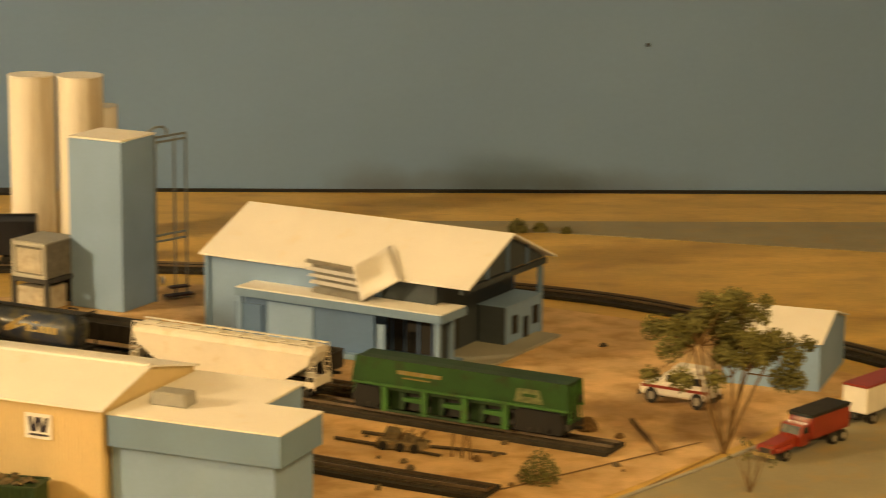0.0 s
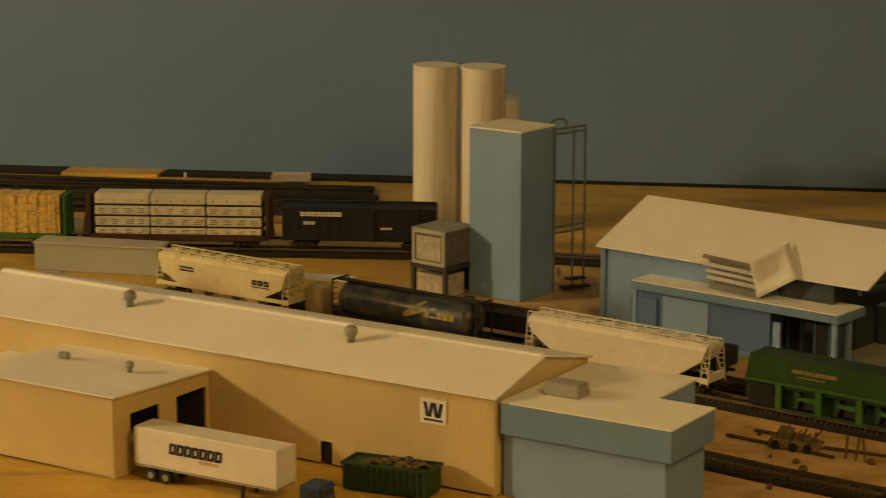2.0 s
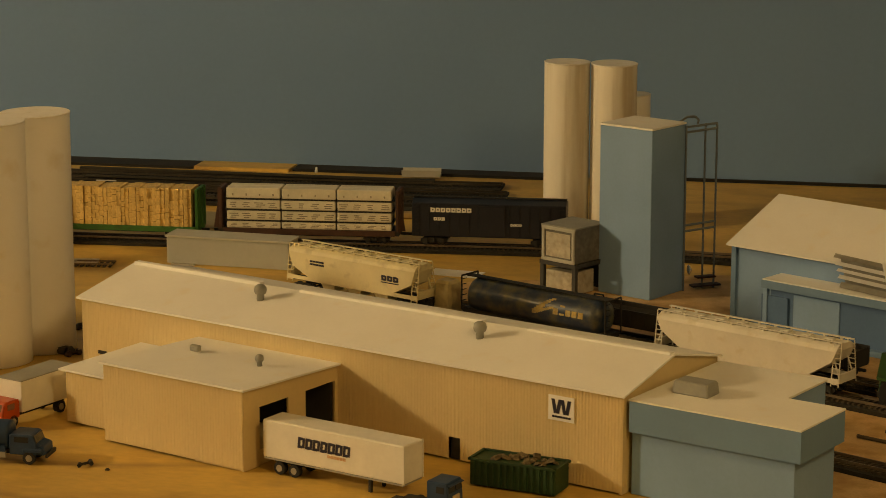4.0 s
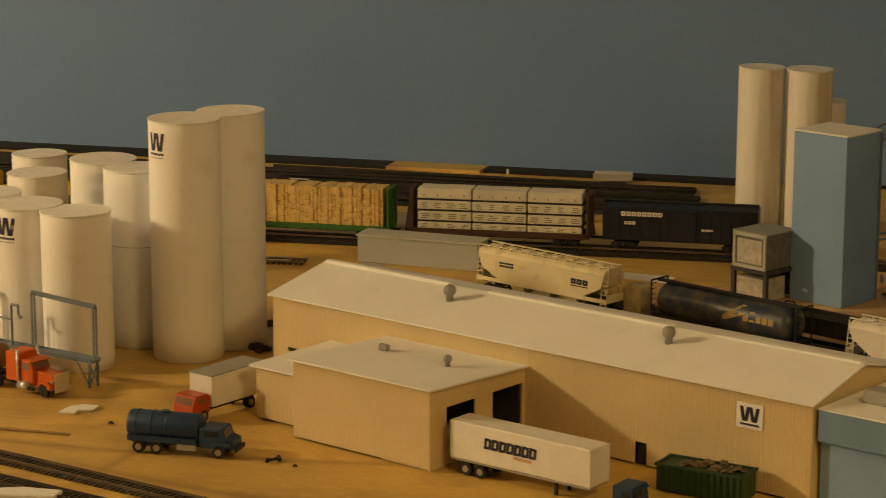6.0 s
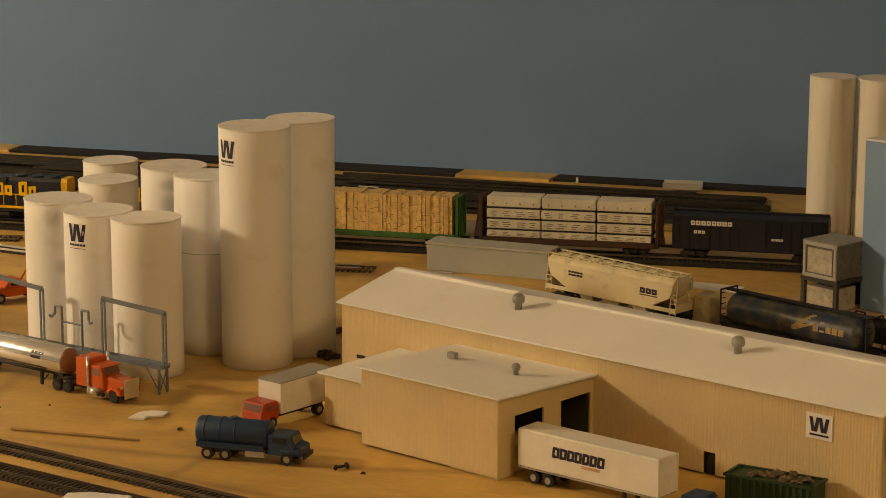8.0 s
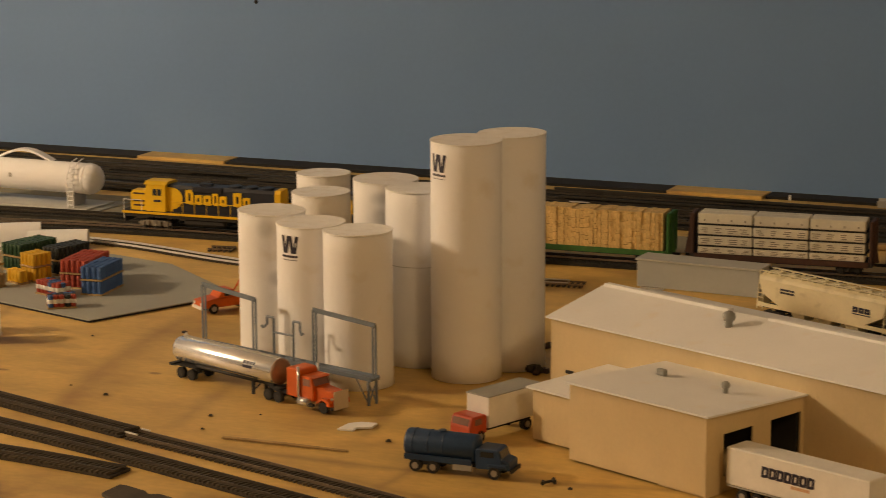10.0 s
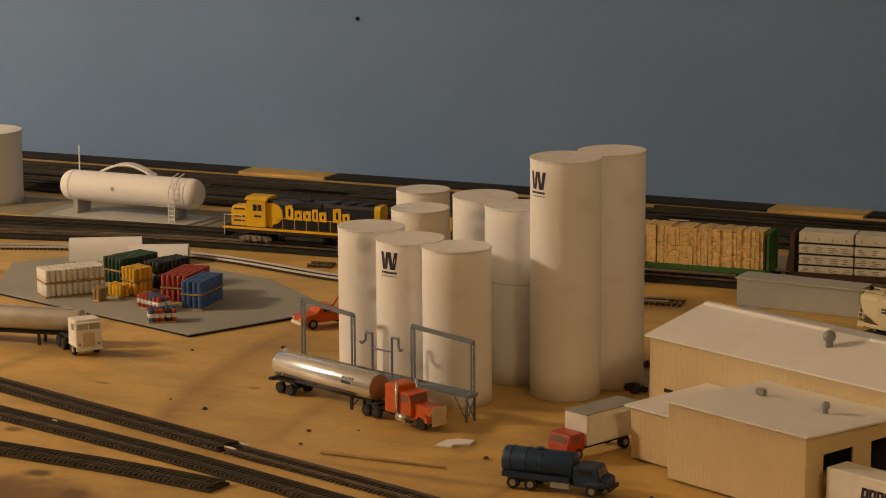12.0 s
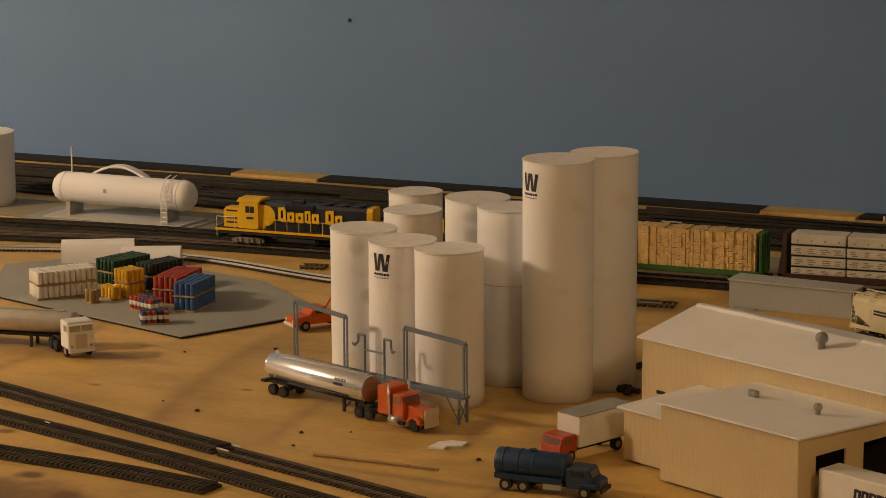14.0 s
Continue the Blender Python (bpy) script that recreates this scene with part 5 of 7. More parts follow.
locomotive(sized(on_track(MAIN_PTS, -1.6110, 180), 1.08, 1.18, 1.24), "yellow and dark blue locomotive leading the train")
locomotive(sized(on_track(MAIN_PTS, -1.3400), 1.08, 1.18, 1.24), "yellow and dark blue locomotive facing backwards, second in the train")
lumber_flat(sized(on_track(MAIN_PTS, -1.0755), 1.01, 1.16, 1.12), "green bulkhead flat car stacked with bare lumber", False)
lumber_flat(sized(on_track(MAIN_PTS, -0.8250), 1.04, 1.16, 1.17), "brown bulkhead flat car with white-wrapped lumber packs", True)
box_car(sized(on_track(MAIN_PTS, -0.5950), 1.05, 1.14, 1.14))

hopper(on_track(SPUR_PTS, -0.685), "cream covered hopper car with dark lettering blocks", M_HOPPER, 0.098, marks=1)
tank_car(on_track(SPUR_PTS, -0.452))
hopper(on_track(SPUR_PTS, -0.213), "off-white covered hopper car with ladders", M_HOPPER_WHITE, 0.111)
ribbed_hopper(on_track(SPUR_PTS, 0.018) @ pose(0.005, 0, 0))
gondola(on_track(SIDE_PTS, -0.350), "low black gondola car with a dark load and hoops")
gondola(on_track(SIDE_PTS, -0.185), "low black gondola car with a dark load and hoops")

# ---- road vehicles ----


def axle(parent, x, track_half=0.0115, r=0.0058, w=0.0034, dual=False, hub=M_HUB):
    for s in (-1, 1):
        wheel(parent, x, s * track_half, r, w * (1.6 if dual else 1.0), tyre=M_TYRE, hub=hub, seg=18)


def conventional_tractor(parent, x, paint):
    """A long-nosed tractor with a tall sleeper; its front plate is at x."""
    part("chassis", box((x - 0.054, 0, 0.0100), (0.096, 0.0090, 0.0036)), M_UNDER, parent)
    part("hood", prism([(x - 0.030, 0.0085), (x - 0.003, 0.0085), (x - 0.0025, 0.0200), (x - 0.005, 0.0218), (x - 0.030, 0.0245)], -0.0088, 0.0088, "Y", bevel=0.0010), paint, parent, "orange-red hood")
    cab = part("cab", prism([(x - 0.0470, 0.0090), (x - 0.0285, 0.0090), (x - 0.0285, 0.0245), (x - 0.0315, 0.0330), (x - 0.0335, 0.0338), (x - 0.0470, 0.0338)], -0.0122, 0.0122, "Y", bevel=0.0008), paint, parent)
    part("windscreen", prism([(x - 0.0281, 0.0252), (x - 0.0277, 0.0252), (x - 0.0306, 0.0322), (x - 0.0310, 0.0322)], -0.0106, 0.0106, "Y"), M_GLASS_RED, cab)
    part("sun_visor", box((x - 0.0306, 0, 0.0332), (0.0040, 0.0230, 0.0008), Euler((0, 0.3, 0)).to_matrix()), paint, cab)
    for s in (-1, 1):
        part("side_window", box((x - 0.0380, s * 0.01225, 0.0275), (0.0100, 0.0005, 0.0070)), M_GLASS_RED, cab)
        part("mudguard", prism([(x - 0.0230, 0.0090), (x - 0.0195, 0.0142), (x - 0.0150, 0.0160), (x - 0.0080, 0.0158), (x - 0.0035, 0.0130), (x - 0.0035, 0.0085), (x - 0.0070, 0.0085), (x - 0.0085, 0.0120), (x - 0.0150, 0.0135), (x - 0.0195, 0.0100)], s * 0.0118 - 0.0028, s * 0.0118 + 0.0028, "Y"), paint, parent, "orange-red front mudguard")
        part("exhaust_pipe", cyl((x - 0.0480, s * 0.0140, 0.0120), (x - 0.0480, s * 0.0140, 0.0425), 0.0014, 10), M_CHROME, parent, "chrome exhaust stack")
        part("fuel_tank", cyl((x - 0.0460, s * 0.0142, 0.0082), (x - 0.0320, s * 0.0142, 0.0082), 0.0042, 16), M_CHROME, parent, "chrome fuel tank")
        part("step", box((x - 0.0290, s * 0.0142, 0.0060), (0.0060, 0.0040, 0.0030), bevel=0.0004), M_UNDER, parent)
        part("headlamp", cyl((x - 0.0040, s * 0.0112, 0.0160), (x - 0.0024, s * 0.0112, 0.0160), 0.0014, 10), M_HUB, parent)
    part("sleeper", prism([(x - 0.0665, 0.0100), (x - 0.0475, 0.0100), (x - 0.0475, 0.0372), (x - 0.0500, 0.0392), (x - 0.0665, 0.0392)], -0.0130, 0.0130, "Y", bevel=0.0010), paint, parent, "tall orange-red sleeper box")
    part("radiator_plate", box((x - 0.0012, 0, 0.0140), (0.0014, 0.0200, 0.0190), bevel=0.0003), M_BEIGE, parent, "beige plate on the front")
    part("bumper", box((x - 0.0040, 0, 0.0056), (0.0016, 0.0235, 0.0030)), M_UNDER, parent)
    part("fifth_wheel", cyl((x - 0.0850, 0, 0.0118), (x - 0.0850, 0, 0.0138), 0.0075, 14), M_UNDER, parent)
    axle(parent, x - 0.0140, hub=M_TYRE)
    for dx in (0.0790, 0.0935):
        axle(parent, x - dx, dual=True, hub=M_UNDER)


# tanker with the chrome barrel
tanker = thing("tanker_truck", pose(-1.158, 2.141, 0.0005, 0, 0, -18.8), "orange-red tractor with a long chrome tank trailer", "tanker truck")
conventional_tractor(tanker, 0.1190, M_ORANGE)
r, TZ = 0.0137, 0.0282
part("tank", bm_turn(bmesh.new(), [(r * 0.5, -0.1235), (r * 0.92, -0.1222), (r, -0.1195), (r, 0.0305), (r * 0.97, 0.0312)], (0, 0, TZ), "X", 40), M_CHROME, tanker, "polished chrome barrel")
# the tractor's reflection is painted into this end's colour
part("tank_end", bm_turn(bmesh.new(), [(r * 1.01, 0.0300), (r * 1.01, 0.0316), (r * 0.85, 0.0328), (r * 0.4, 0.0334)], (0, 0, TZ), "X", 40), M_TANK_END, tanker, "tank end coloured with the tractor's brown reflection")
for x in (-0.1185, -0.0780, -0.0370, 0.0040):
    part("tank_seam", bm_turn(bmesh.new(), [(r * 1.002, x - 0.0005), (r * 1.014, x - 0.0003), (r * 1.014, x + 0.0003), (r * 1.002, x + 0.0005)], (0, 0, TZ), "X", 40), M_CHROME, tanker)
part("catwalk", box((-0.045, 0.0, TZ + r + 0.0005), (0.142, 0.0050, 0.0008)), M_TANK_GREY, tanker, "grey roof catwalk")
part("trailer_frame", box((-0.046, 0, 0.0138), (0.140, 0.0080, 0.0034)), M_UNDER, tanker)
for s in (-1, 1):
    part("hose_tray", cyl((-0.085, s * 0.0105, 0.0162), (0.006, s * 0.0105, 0.0162), 0.0017, 10), M_UNDER, tanker)
for x in (-0.1085, -0.0920):
    axle(tanker, x, dual=True, hub=M_UNDER)
part("mudguard", prism([(-0.1190, 0.0118), (-0.1150, 0.0142), (-0.0860, 0.0142), (-0.0820, 0.0118), (-0.0840, 0.0118), (-0.0870, 0.0130), (-0.1140, 0.0130), (-0.1170, 0.0118)], -0.0138, 0.0138, "Y"), M_UNDER, tanker)
part("rear_bumper", box((-0.1255, 0, 0.0120), (0.0060, 0.0240, 0.0026)), M_UNDER, tanker)
for s in (-1, 1):
    part("landing_leg", box((-0.0010, s * 0.0090, 0.0080), (0.0028, 0.0026, 0.0145)), M_UNDER, tanker)
    part("leg_brace", bm_bar(bmesh.new(), [(-0.0010, s * 0.0090, 0.0040), (0.0090, s * 0.0090, 0.0130)], 0.0008, 6), M_UNDER, tanker)
for x in (-0.075, -0.040, -0.005):
    part("hatch", cyl((x, 0, TZ + r - 0.0004), (x, 0, TZ + r + 0.0016), 0.0028, 14), M_TANK_GREY, tanker)
part("vent_stub", cyl((-0.1130, 0.001, TZ + r - 0.001), (-0.1165, 0.001, TZ + r + 0.0030), 0.0018, 10), M_TRUCK_WHITE, tanker)
part("vent_cap", cyl((-0.1178, 0.001, TZ + r + 0.0030), (-0.1176, 0.001, TZ + r + 0.0042), 0.0030, 14), M_UNDER, tanker, "black round vent cap")
b = bmesh.new()
for k in range(4):
    for a0, a1 in ((0.34, 0.56), (0.02, 0.22)):
        u0 = -0.012 + k * 0.0046
        if a0 < 0.1 and k == 3:
            continue
        lean = 0.0008 if a0 > 0.1 else 0.0
        pts = [(u, -(r + 0.0003) * math.cos(a), TZ + (r + 0.0003) * math.sin(a)) for u, a in ((u0, a0), (u0 + (0.0036 if lean else 0.0046), a0), (u0 + lean + (0.0036 if lean else 0.0046), a1), (u0 + lean, a1))]
        b.faces.new([b.verts.new(p) for p in pts])
lettering(tanker, b, M_INK)


def cabover(parent, x, paint, glass=M_GLASS):
    """A flat-fronted cab whose front is at x."""
    cab = part("cab", prism([(x - 0.0230, 0.0085), (x, 0.0085), (x - 0.0003, 0.0220), (x - 0.0020, 0.0360), (x - 0.0230, 0.0360)], -0.0135, 0.0135, "Y", bevel=0.0010), paint, parent)
    for y0, y1 in ((-0.0115, -0.0008), (0.0008, 0.0115)):
        part("windscreen", prism([(x + 0.0000, 0.0265), (x - 0.0004, 0.0265), (x - 0.0014, 0.0325), (x - 0.0010, 0.0325)], y0, y1, "Y"), glass, cab)
    part("visor", box((x - 0.0006, 0, 0.0334), (0.0036, 0.0250, 0.0008), Euler((0, 0.25, 0)).to_matrix()), paint, cab)
    part("grille", box((x + 0.0002, 0, 0.0165), (0.0010, 0.0115, 0.0130)), M_BEIGE, cab)
    for s in (-1, 1):
        part("side_window", box((x - 0.0085, s * 0.01355, 0.0290), (0.0080, 0.0005, 0.0060)), glass, cab)
        part("headlamp", cyl((x - 0.0004, s * 0.0100, 0.0120), (x + 0.0008, s * 0.0100, 0.0120), 0.0015, 8), M_HUB, cab)
    part("bumper", box((x + 0.0006, 0, 0.0075), (0.0020, 0.0270, 0.0036)), paint, parent)
    part("chassis", box((x - 0.034, 0, 0.0085), (0.064, 0.0090, 0.0036)), M_UNDER, parent)
    axle(parent, x - 0.0120)


# white cabover with a long grey tank trailer
cb = thing("tractor_truck", pose(-1.5480, 2.2190, 0.0005, 0, 0, -36) @ Matrix.Scale(1.15, 4), "white cabover tractor with a beige grille turned off its trailer", "truck")
cabover(cb, 0.0060, M_TRUCK_WHITE, M_GLASS_PALE)
part("mudguard", box((-0.0400, 0, 0.0130), (0.030, 0.0220, 0.0020), bevel=0.0006), M_UNDER, cb)
for x in (-0.0330, -0.0470):
    axle(cb, x, dual=True, hub=M_UNDER)
wt = thing("tank_trailer", pose(-1.643, 2.240, 0.0005, 0, 0, 12), "dull polished tank trailer behind the white cabover", "trailer")
r = 0.0130
part("tank", bm_turn(bmesh.new(), [(r * 0.5, -0.1150), (r * 0.95, -0.1130), (r, -0.1100), (r, 0.0640), (r * 0.95, 0.0670), (r * 0.5, 0.0690)], (0, 0, 0.0290), "X", 40), M_DULL_METAL, wt, "dull polished barrel")
part("top_rail", box((-0.025, 0, 0.0424), (0.160, 0.0060, 0.0012)), M_TANK_GREY, wt)
part("trailer_frame", box((-0.025, 0, 0.0140), (0.170, 0.0120, 0.0040)), M_UNDER, wt)
for x in (-0.0980, -0.0830):
    axle(wt, x, dual=True)
for s in (-1, 1):
    part("landing_leg", box((0.0160, s * 0.0090, 0.0075), (0.0030, 0.0026, 0.0150)), M_UNDER, wt)

# blue tank truck
bt = thing("tank_truck", pose(-0.8565, 1.9665, 0.0005, 0, 0, 2), "dull dark blue three-axle tank truck", "tank truck")
part("chassis", box((0, 0, 0.0095), (0.098, 0.0120, 0.0040)), M_UNDER, bt)
b = bm_turn(bmesh.new(), [(0.009, -0.0530), (0.0124, -0.0520), (0.0130, -0.0500), (0.0130, 0.0150), (0.0124, 0.0165), (0.009, 0.0175)], (0, 0, 0.0240), "X", 28)
part("tank", b, M_TRUCK_BLUE, bt)
part("side_tray", box((-0.018, -0.0125, 0.0135), (0.066, 0.0026, 0.0050)), M_TRUCK_BLUE, bt)
part("side_tray", box((-0.018, 0.0125, 0.0135), (0.066, 0.0026, 0.0050)), M_TRUCK_BLUE, bt)
cab = part("cab", prism([(0.0185, 0.0085), (0.0440, 0.0085), (0.0440, 0.0178), (0.0405, 0.0262), (0.0390, 0.0270), (0.0200, 0.0274), (0.0185, 0.0264)], -0.0126, 0.0126, "Y", bevel=0.0016), M_TRUCK_BLUE, bt)
for s in (-1, 1):
    part("side_window", box((0.0300, s * 0.0127, 0.0226), (0.0130, 0.0005, 0.0050)), M_GLASS, cab)
    part("mudguard", box((0.0400, s * 0.0110, 0.0125), (0.0190, 0.0050, 0.0050), bevel=0.0014), M_TRUCK_BLUE, bt)
part("windscreen", prism([(0.0434, 0.0196), (0.0438, 0.0196), (0.0416, 0.0258), (0.0412, 0.0258)], -0.0105, 0.0105, "Y"), M_GLASS, cab)
part("hood", prism([(0.0435, 0.0085), (0.0515, 0.0085), (0.0510, 0.0165), (0.0435, 0.0190)], -0.0115, 0.0115, "Y", bevel=0.0010), M_TRUCK_BLUE, bt)
part("bumper", box((0.0530, 0, 0.0085), (0.0020, 0.0240, 0.0036)), M_UNDER, bt)
part("valve_box", box((0.006, -0.0120, 0.0085), (0.018, 0.0030, 0.0060)), M_LGREY, bt)
for x in (-0.0440, -0.0290, -0.0140):
    part("tank_band", bm_turn(bmesh.new(), [(0.0130, x - 0.0007), (0.0134, x - 0.0005), (0.0134, x + 0.0005), (0.0130, x + 0.0007)], (0, 0, 0.0240), "X", 28), M_TRUCK_BLUE, bt)
part("manhole", cyl((-0.018, 0, 0.0365), (-0.018, 0, 0.0384), 0.0036, 12), M_TRUCK_BLUE, bt)
for x in (-0.0400, -0.0225):
    axle(bt, x, dual=True)
axle(bt, 0.0370)

# red cabover with a white box body
rb = thing("box_truck", pose(-0.8800, 2.092, 0.0005, 0, 0, 249) @ Matrix.Scale(1.04, 4), "small red cabover truck with a white box body", "box truck")
cab = part("cab", prism([(0.0180, 0.0080), (0.0410, 0.0080), (0.0408, 0.0165), (0.0380, 0.0242), (0.0355, 0.0256), (0.0200, 0.0256), (0.0180, 0.0242)], -0.0132, 0.0132, "Y", bevel=0.0016), M_RED_CAB, rb, "red cab")
part("windscreen", prism([(0.0407, 0.0176), (0.0403, 0.0176), (0.0383, 0.0236), (0.0387, 0.0236)], -0.0105, 0.0105, "Y"), M_GLASS_RED, cab)
for s in (-1, 1):
    part("side_window", box((0.0300, s * 0.0133, 0.0202), (0.0090, 0.0005, 0.0056)), M_GLASS_RED, cab)
part("bumper", box((0.0416, 0, 0.0068), (0.0020, 0.0262, 0.0044)), M_TRUCK_WHITE, rb)
for y in np.linspace(-0.0100, 0.0100, 6):
    part("bumper_slot", box((0.0428, y, 0.0074), (0.0006, 0.0018, 0.0018)), M_UNDER, rb)
part("chassis", box((-0.006, 0, 0.0085), (0.086, 0.0100, 0.0034)), M_UNDER, rb)
part("box_body", box((-0.0190, 0, 0.0265), (0.0720, 0.0290, 0.0290), bevel=0.0005), M_TRUCK_WHITE, rb, "white box body")
part("box_roof", box((-0.0190, 0, 0.0414), (0.0730, 0.0296, 0.0010)), M_GREY, rb, "grey roof sheet")
axle(rb, 0.0270)
axle(rb, -0.0350, dual=True)

# white semi-trailer backed into the annex
st = thing("semi_trailer", pose(-0.533, 1.969, 0.0005, 0, 0, -21.0), "white box semi-trailer backed into a loading door", "trailer")
part("box_body", box((0, 0, 0.0310), (0.152, 0.0290, 0.0345), bevel=0.0012), M_TRUCK_WHITE, st)
part("lower_rail", box((0, 0, 0.0132), (0.150, 0.0284, 0.0016)), M_GREY, st)
for s in (-1, 1):
    b = bars(bmesh.new(), -0.0370, 0.0200, s * 0.0147, 0.0335, 0.0100, 7, fill=0.45, lean=-0.0010 * s)
    lettering(st, b, M_INK, "row of dark navy blocks")
    b = bars(bmesh.new(), -0.0050, 0.0150, s * 0.0147, 0.0258, 0.0026, 6)
    tagged(part("small_block", b, M_PALE_ORANGE, st), kind="stuff")
    part("landing_leg", box((0.0380, s * 0.0100, 0.0065), (0.0028, 0.0026, 0.0130)), M_UNDER, st)
for x in (-0.0580, -0.0420):
    axle(st, x, dual=True)
part("slider", box((-0.050, 0, 0.0105), (0.036, 0.0140, 0.0040)), M_UNDER, st)
for s in (-1, 1):
    part("corner_post", box((0.0757, s * 0.0143, 0.0310), (0.0016, 0.0014, 0.0340)), M_TRUCK_WHITE, st)

ct = thing("tractor_truck", pose(-0.414, 1.892, 0.0005, 0, 0, -18) @ Matrix.Scale(0.92, 4), "dark blue tractor parked beside the semi-trailer", "truck")
cabover(ct, 0.0000, M_TRUCK_BLUE)
part("deck", box((-0.036, 0, 0.0120), (0.034, 0.0110, 0.0030)), M_UNDER, ct)
for x in (-0.030, -0.045):
    axle(ct, x, dual=True)

# orange pickup by the slab
pk = thing("pickup_truck", pose(-1.376, 2.462, 0.0005, 0, 0, 236) @ Matrix.Scale(1.10, 4), "orange-red pickup truck with a rear hoist", "pickup truck")
part("body", prism([(-0.0330, 0.0065), (0.0330, 0.0065), (0.0330, 0.0140), (0.0170, 0.0165), (-0.0330, 0.0165)], -0.0118, 0.0118, "Y", bevel=0.0012), M_ORANGE, pk)
cab = part("cab", prism([(-0.0060, 0.0160), (0.0150, 0.0160), (0.0080, 0.0245), (-0.0050, 0.0245)], -0.0105, 0.0105, "Y", bevel=0.0010), M_ORANGE, pk)
for s in (-1, 1):
    part("side_window", box((0.0020, s * 0.0106, 0.0203), (0.0095, 0.0005, 0.0052)), M_GLASS, cab)
    part("headlamp", cyl((0.0328, s * 0.0085, 0.0112), (0.0338, s * 0.0085, 0.0112), 0.0018, 8), M_TRUCK_WHITE, pk)
part("bumper", box((0.0338, 0, 0.0072), (0.0020, 0.0230, 0.0030)), M_TRUCK_WHITE, pk)
b = bm_bar(bmesh.new(), [(-0.012, -0.008, 0.016), (-0.026, -0.003, 0.040), (-0.026, 0.003, 0.040), (-0.012, 0.008, 0.016)], 0.0011, 6)
part("hoist", b, M_ORANGE, pk)
for x in (0.0200, -0.0200):
    axle(pk, x, 0.0105, 0.0055, 0.0032)

# white utility wagon with red side stripes
sv = thing("utility_wagon", pose(0.238, 2.345, 0.0005, 0, 0, 150) @ Matrix.Diagonal((1.18, 1.18, 1.42, 1)), "white station wagon with a dark red side stripe", "car")
part("body", prism([(-0.0320, 0.0060), (0.0320, 0.0060), (0.0320, 0.0130), (0.0180, 0.0155), (-0.0320, 0.0155)], -0.0122, 0.0122, "Y", bevel=0.0014), M_TRUCK_WHITE, sv)
cab = part("cabin", prism([(-0.0300, 0.0150), (0.0160, 0.0150), (0.0090, 0.0235), (-0.0270, 0.0235)], -0.0108, 0.0108, "Y", bevel=0.0012), M_TRUCK_WHITE, sv)
for s in (-1, 1):
    for x, w in ((0.0030, 0.0100), (-0.0090, 0.0100), (-0.0210, 0.0090)):
        part("side_window", box((x, s * 0.0109, 0.0193), (w, 0.0005, 0.0052)), M_GLASS, cab)
    part("stripe", box((0, s * 0.0123, 0.0125), (0.060, 0.0005, 0.0020)), M_RED, sv)
    part("headlamp", cyl((0.0318, s * 0.0085, 0.0105), (0.0328, s * 0.0085, 0.0105), 0.0017, 8), M_HUB, sv)
part("windscreen", prism([(0.0163, 0.0160), (0.0167, 0.0160), (0.0100, 0.0228), (0.0096, 0.0228)], -0.0095, 0.0095, "Y"), M_GLASS, cab)
part("bumper", box((0.0330, 0, 0.0066), (0.0020, 0.0240, 0.0030)), M_UNDER, sv)
part("bumper", box((-0.0330, 0, 0.0066), (0.0020, 0.0240, 0.0030)), M_UNDER, sv)
part("roof_rack", box((-0.010, 0, 0.0262), (0.028, 0.016, 0.0040), bevel=0.0015), M_TRUCK_WHITE, sv)
for x in (0.0210, -0.0210):
    axle(sv, x, 0.0112, 0.0058, 0.0036)

# red dump truck on the road
rt = thing("dump_truck", pose(0.343, 2.192, 0.0015, 0, 0, 228), "red long-nosed truck with a black-topped body", "truck")
part("chassis", box((0.0100, 0, 0.0090), (0.118, 0.0110, 0.0040)), M_UNDER, rt)
part("hood", prism([(0.0290, 0.0080), (0.0690, 0.0080), (0.0690, 0.0150), (0.0640, 0.0165), (0.0290, 0.0195)], -0.0085, 0.0085, "Y", bevel=0.0012), M_RED, rt)
part("grille", box((0.0692, 0, 0.0112), (0.0008, 0.0120, 0.0052)), M_UNDER, rt)
cab = part("cab", prism([(0.0150, 0.0080), (0.0300, 0.0080), (0.0300, 0.0190), (0.0265, 0.0280), (0.0150, 0.0280)], -0.0122, 0.0122, "Y", bevel=0.0010), M_RED, rt)
part("windscreen", prism([(0.0302, 0.0198), (0.0306, 0.0198), (0.0276, 0.0268), (0.0272, 0.0268)], -0.0100, 0.0100, "Y"), M_GLASS, cab)
for s in (-1, 1):
    part("side_window", box((0.0215, s * 0.0123, 0.0230), (0.0085, 0.0005, 0.0060)), M_GLASS, cab)
    part("mudguard", box((0.0540, s * 0.0108, 0.0118), (0.0240, 0.0050, 0.0050), bevel=0.0015), M_RED, rt)
part("dump_body", box((-0.0190, 0, 0.0225), (0.0640, 0.0270, 0.0210), bevel=0.0008), M_RED, rt)
part("body_top", box((-0.0190, 0, 0.0342), (0.0660, 0.0280, 0.0036), bevel=0.0008), M_UNDER, rt, "black cover")
part("bumper", box((0.0712, 0, 0.0075), (0.0020, 0.0240, 0.0032)), M_PALLET, rt, "dull brown bumper")
axle(rt, 0.0530)
for x in (-0.0250, -0.0400):
    axle(rt, x, dual=True)
rw = thing("box_truck", pose(0.430, 2.305, 0.0015, 0, 0, 228), "white-bodied truck with a red roof behind the dump truck", "truck")
part("chassis", box((0, 0, 0.0090), (0.100, 0.0110, 0.0040)), M_UNDER, rw)
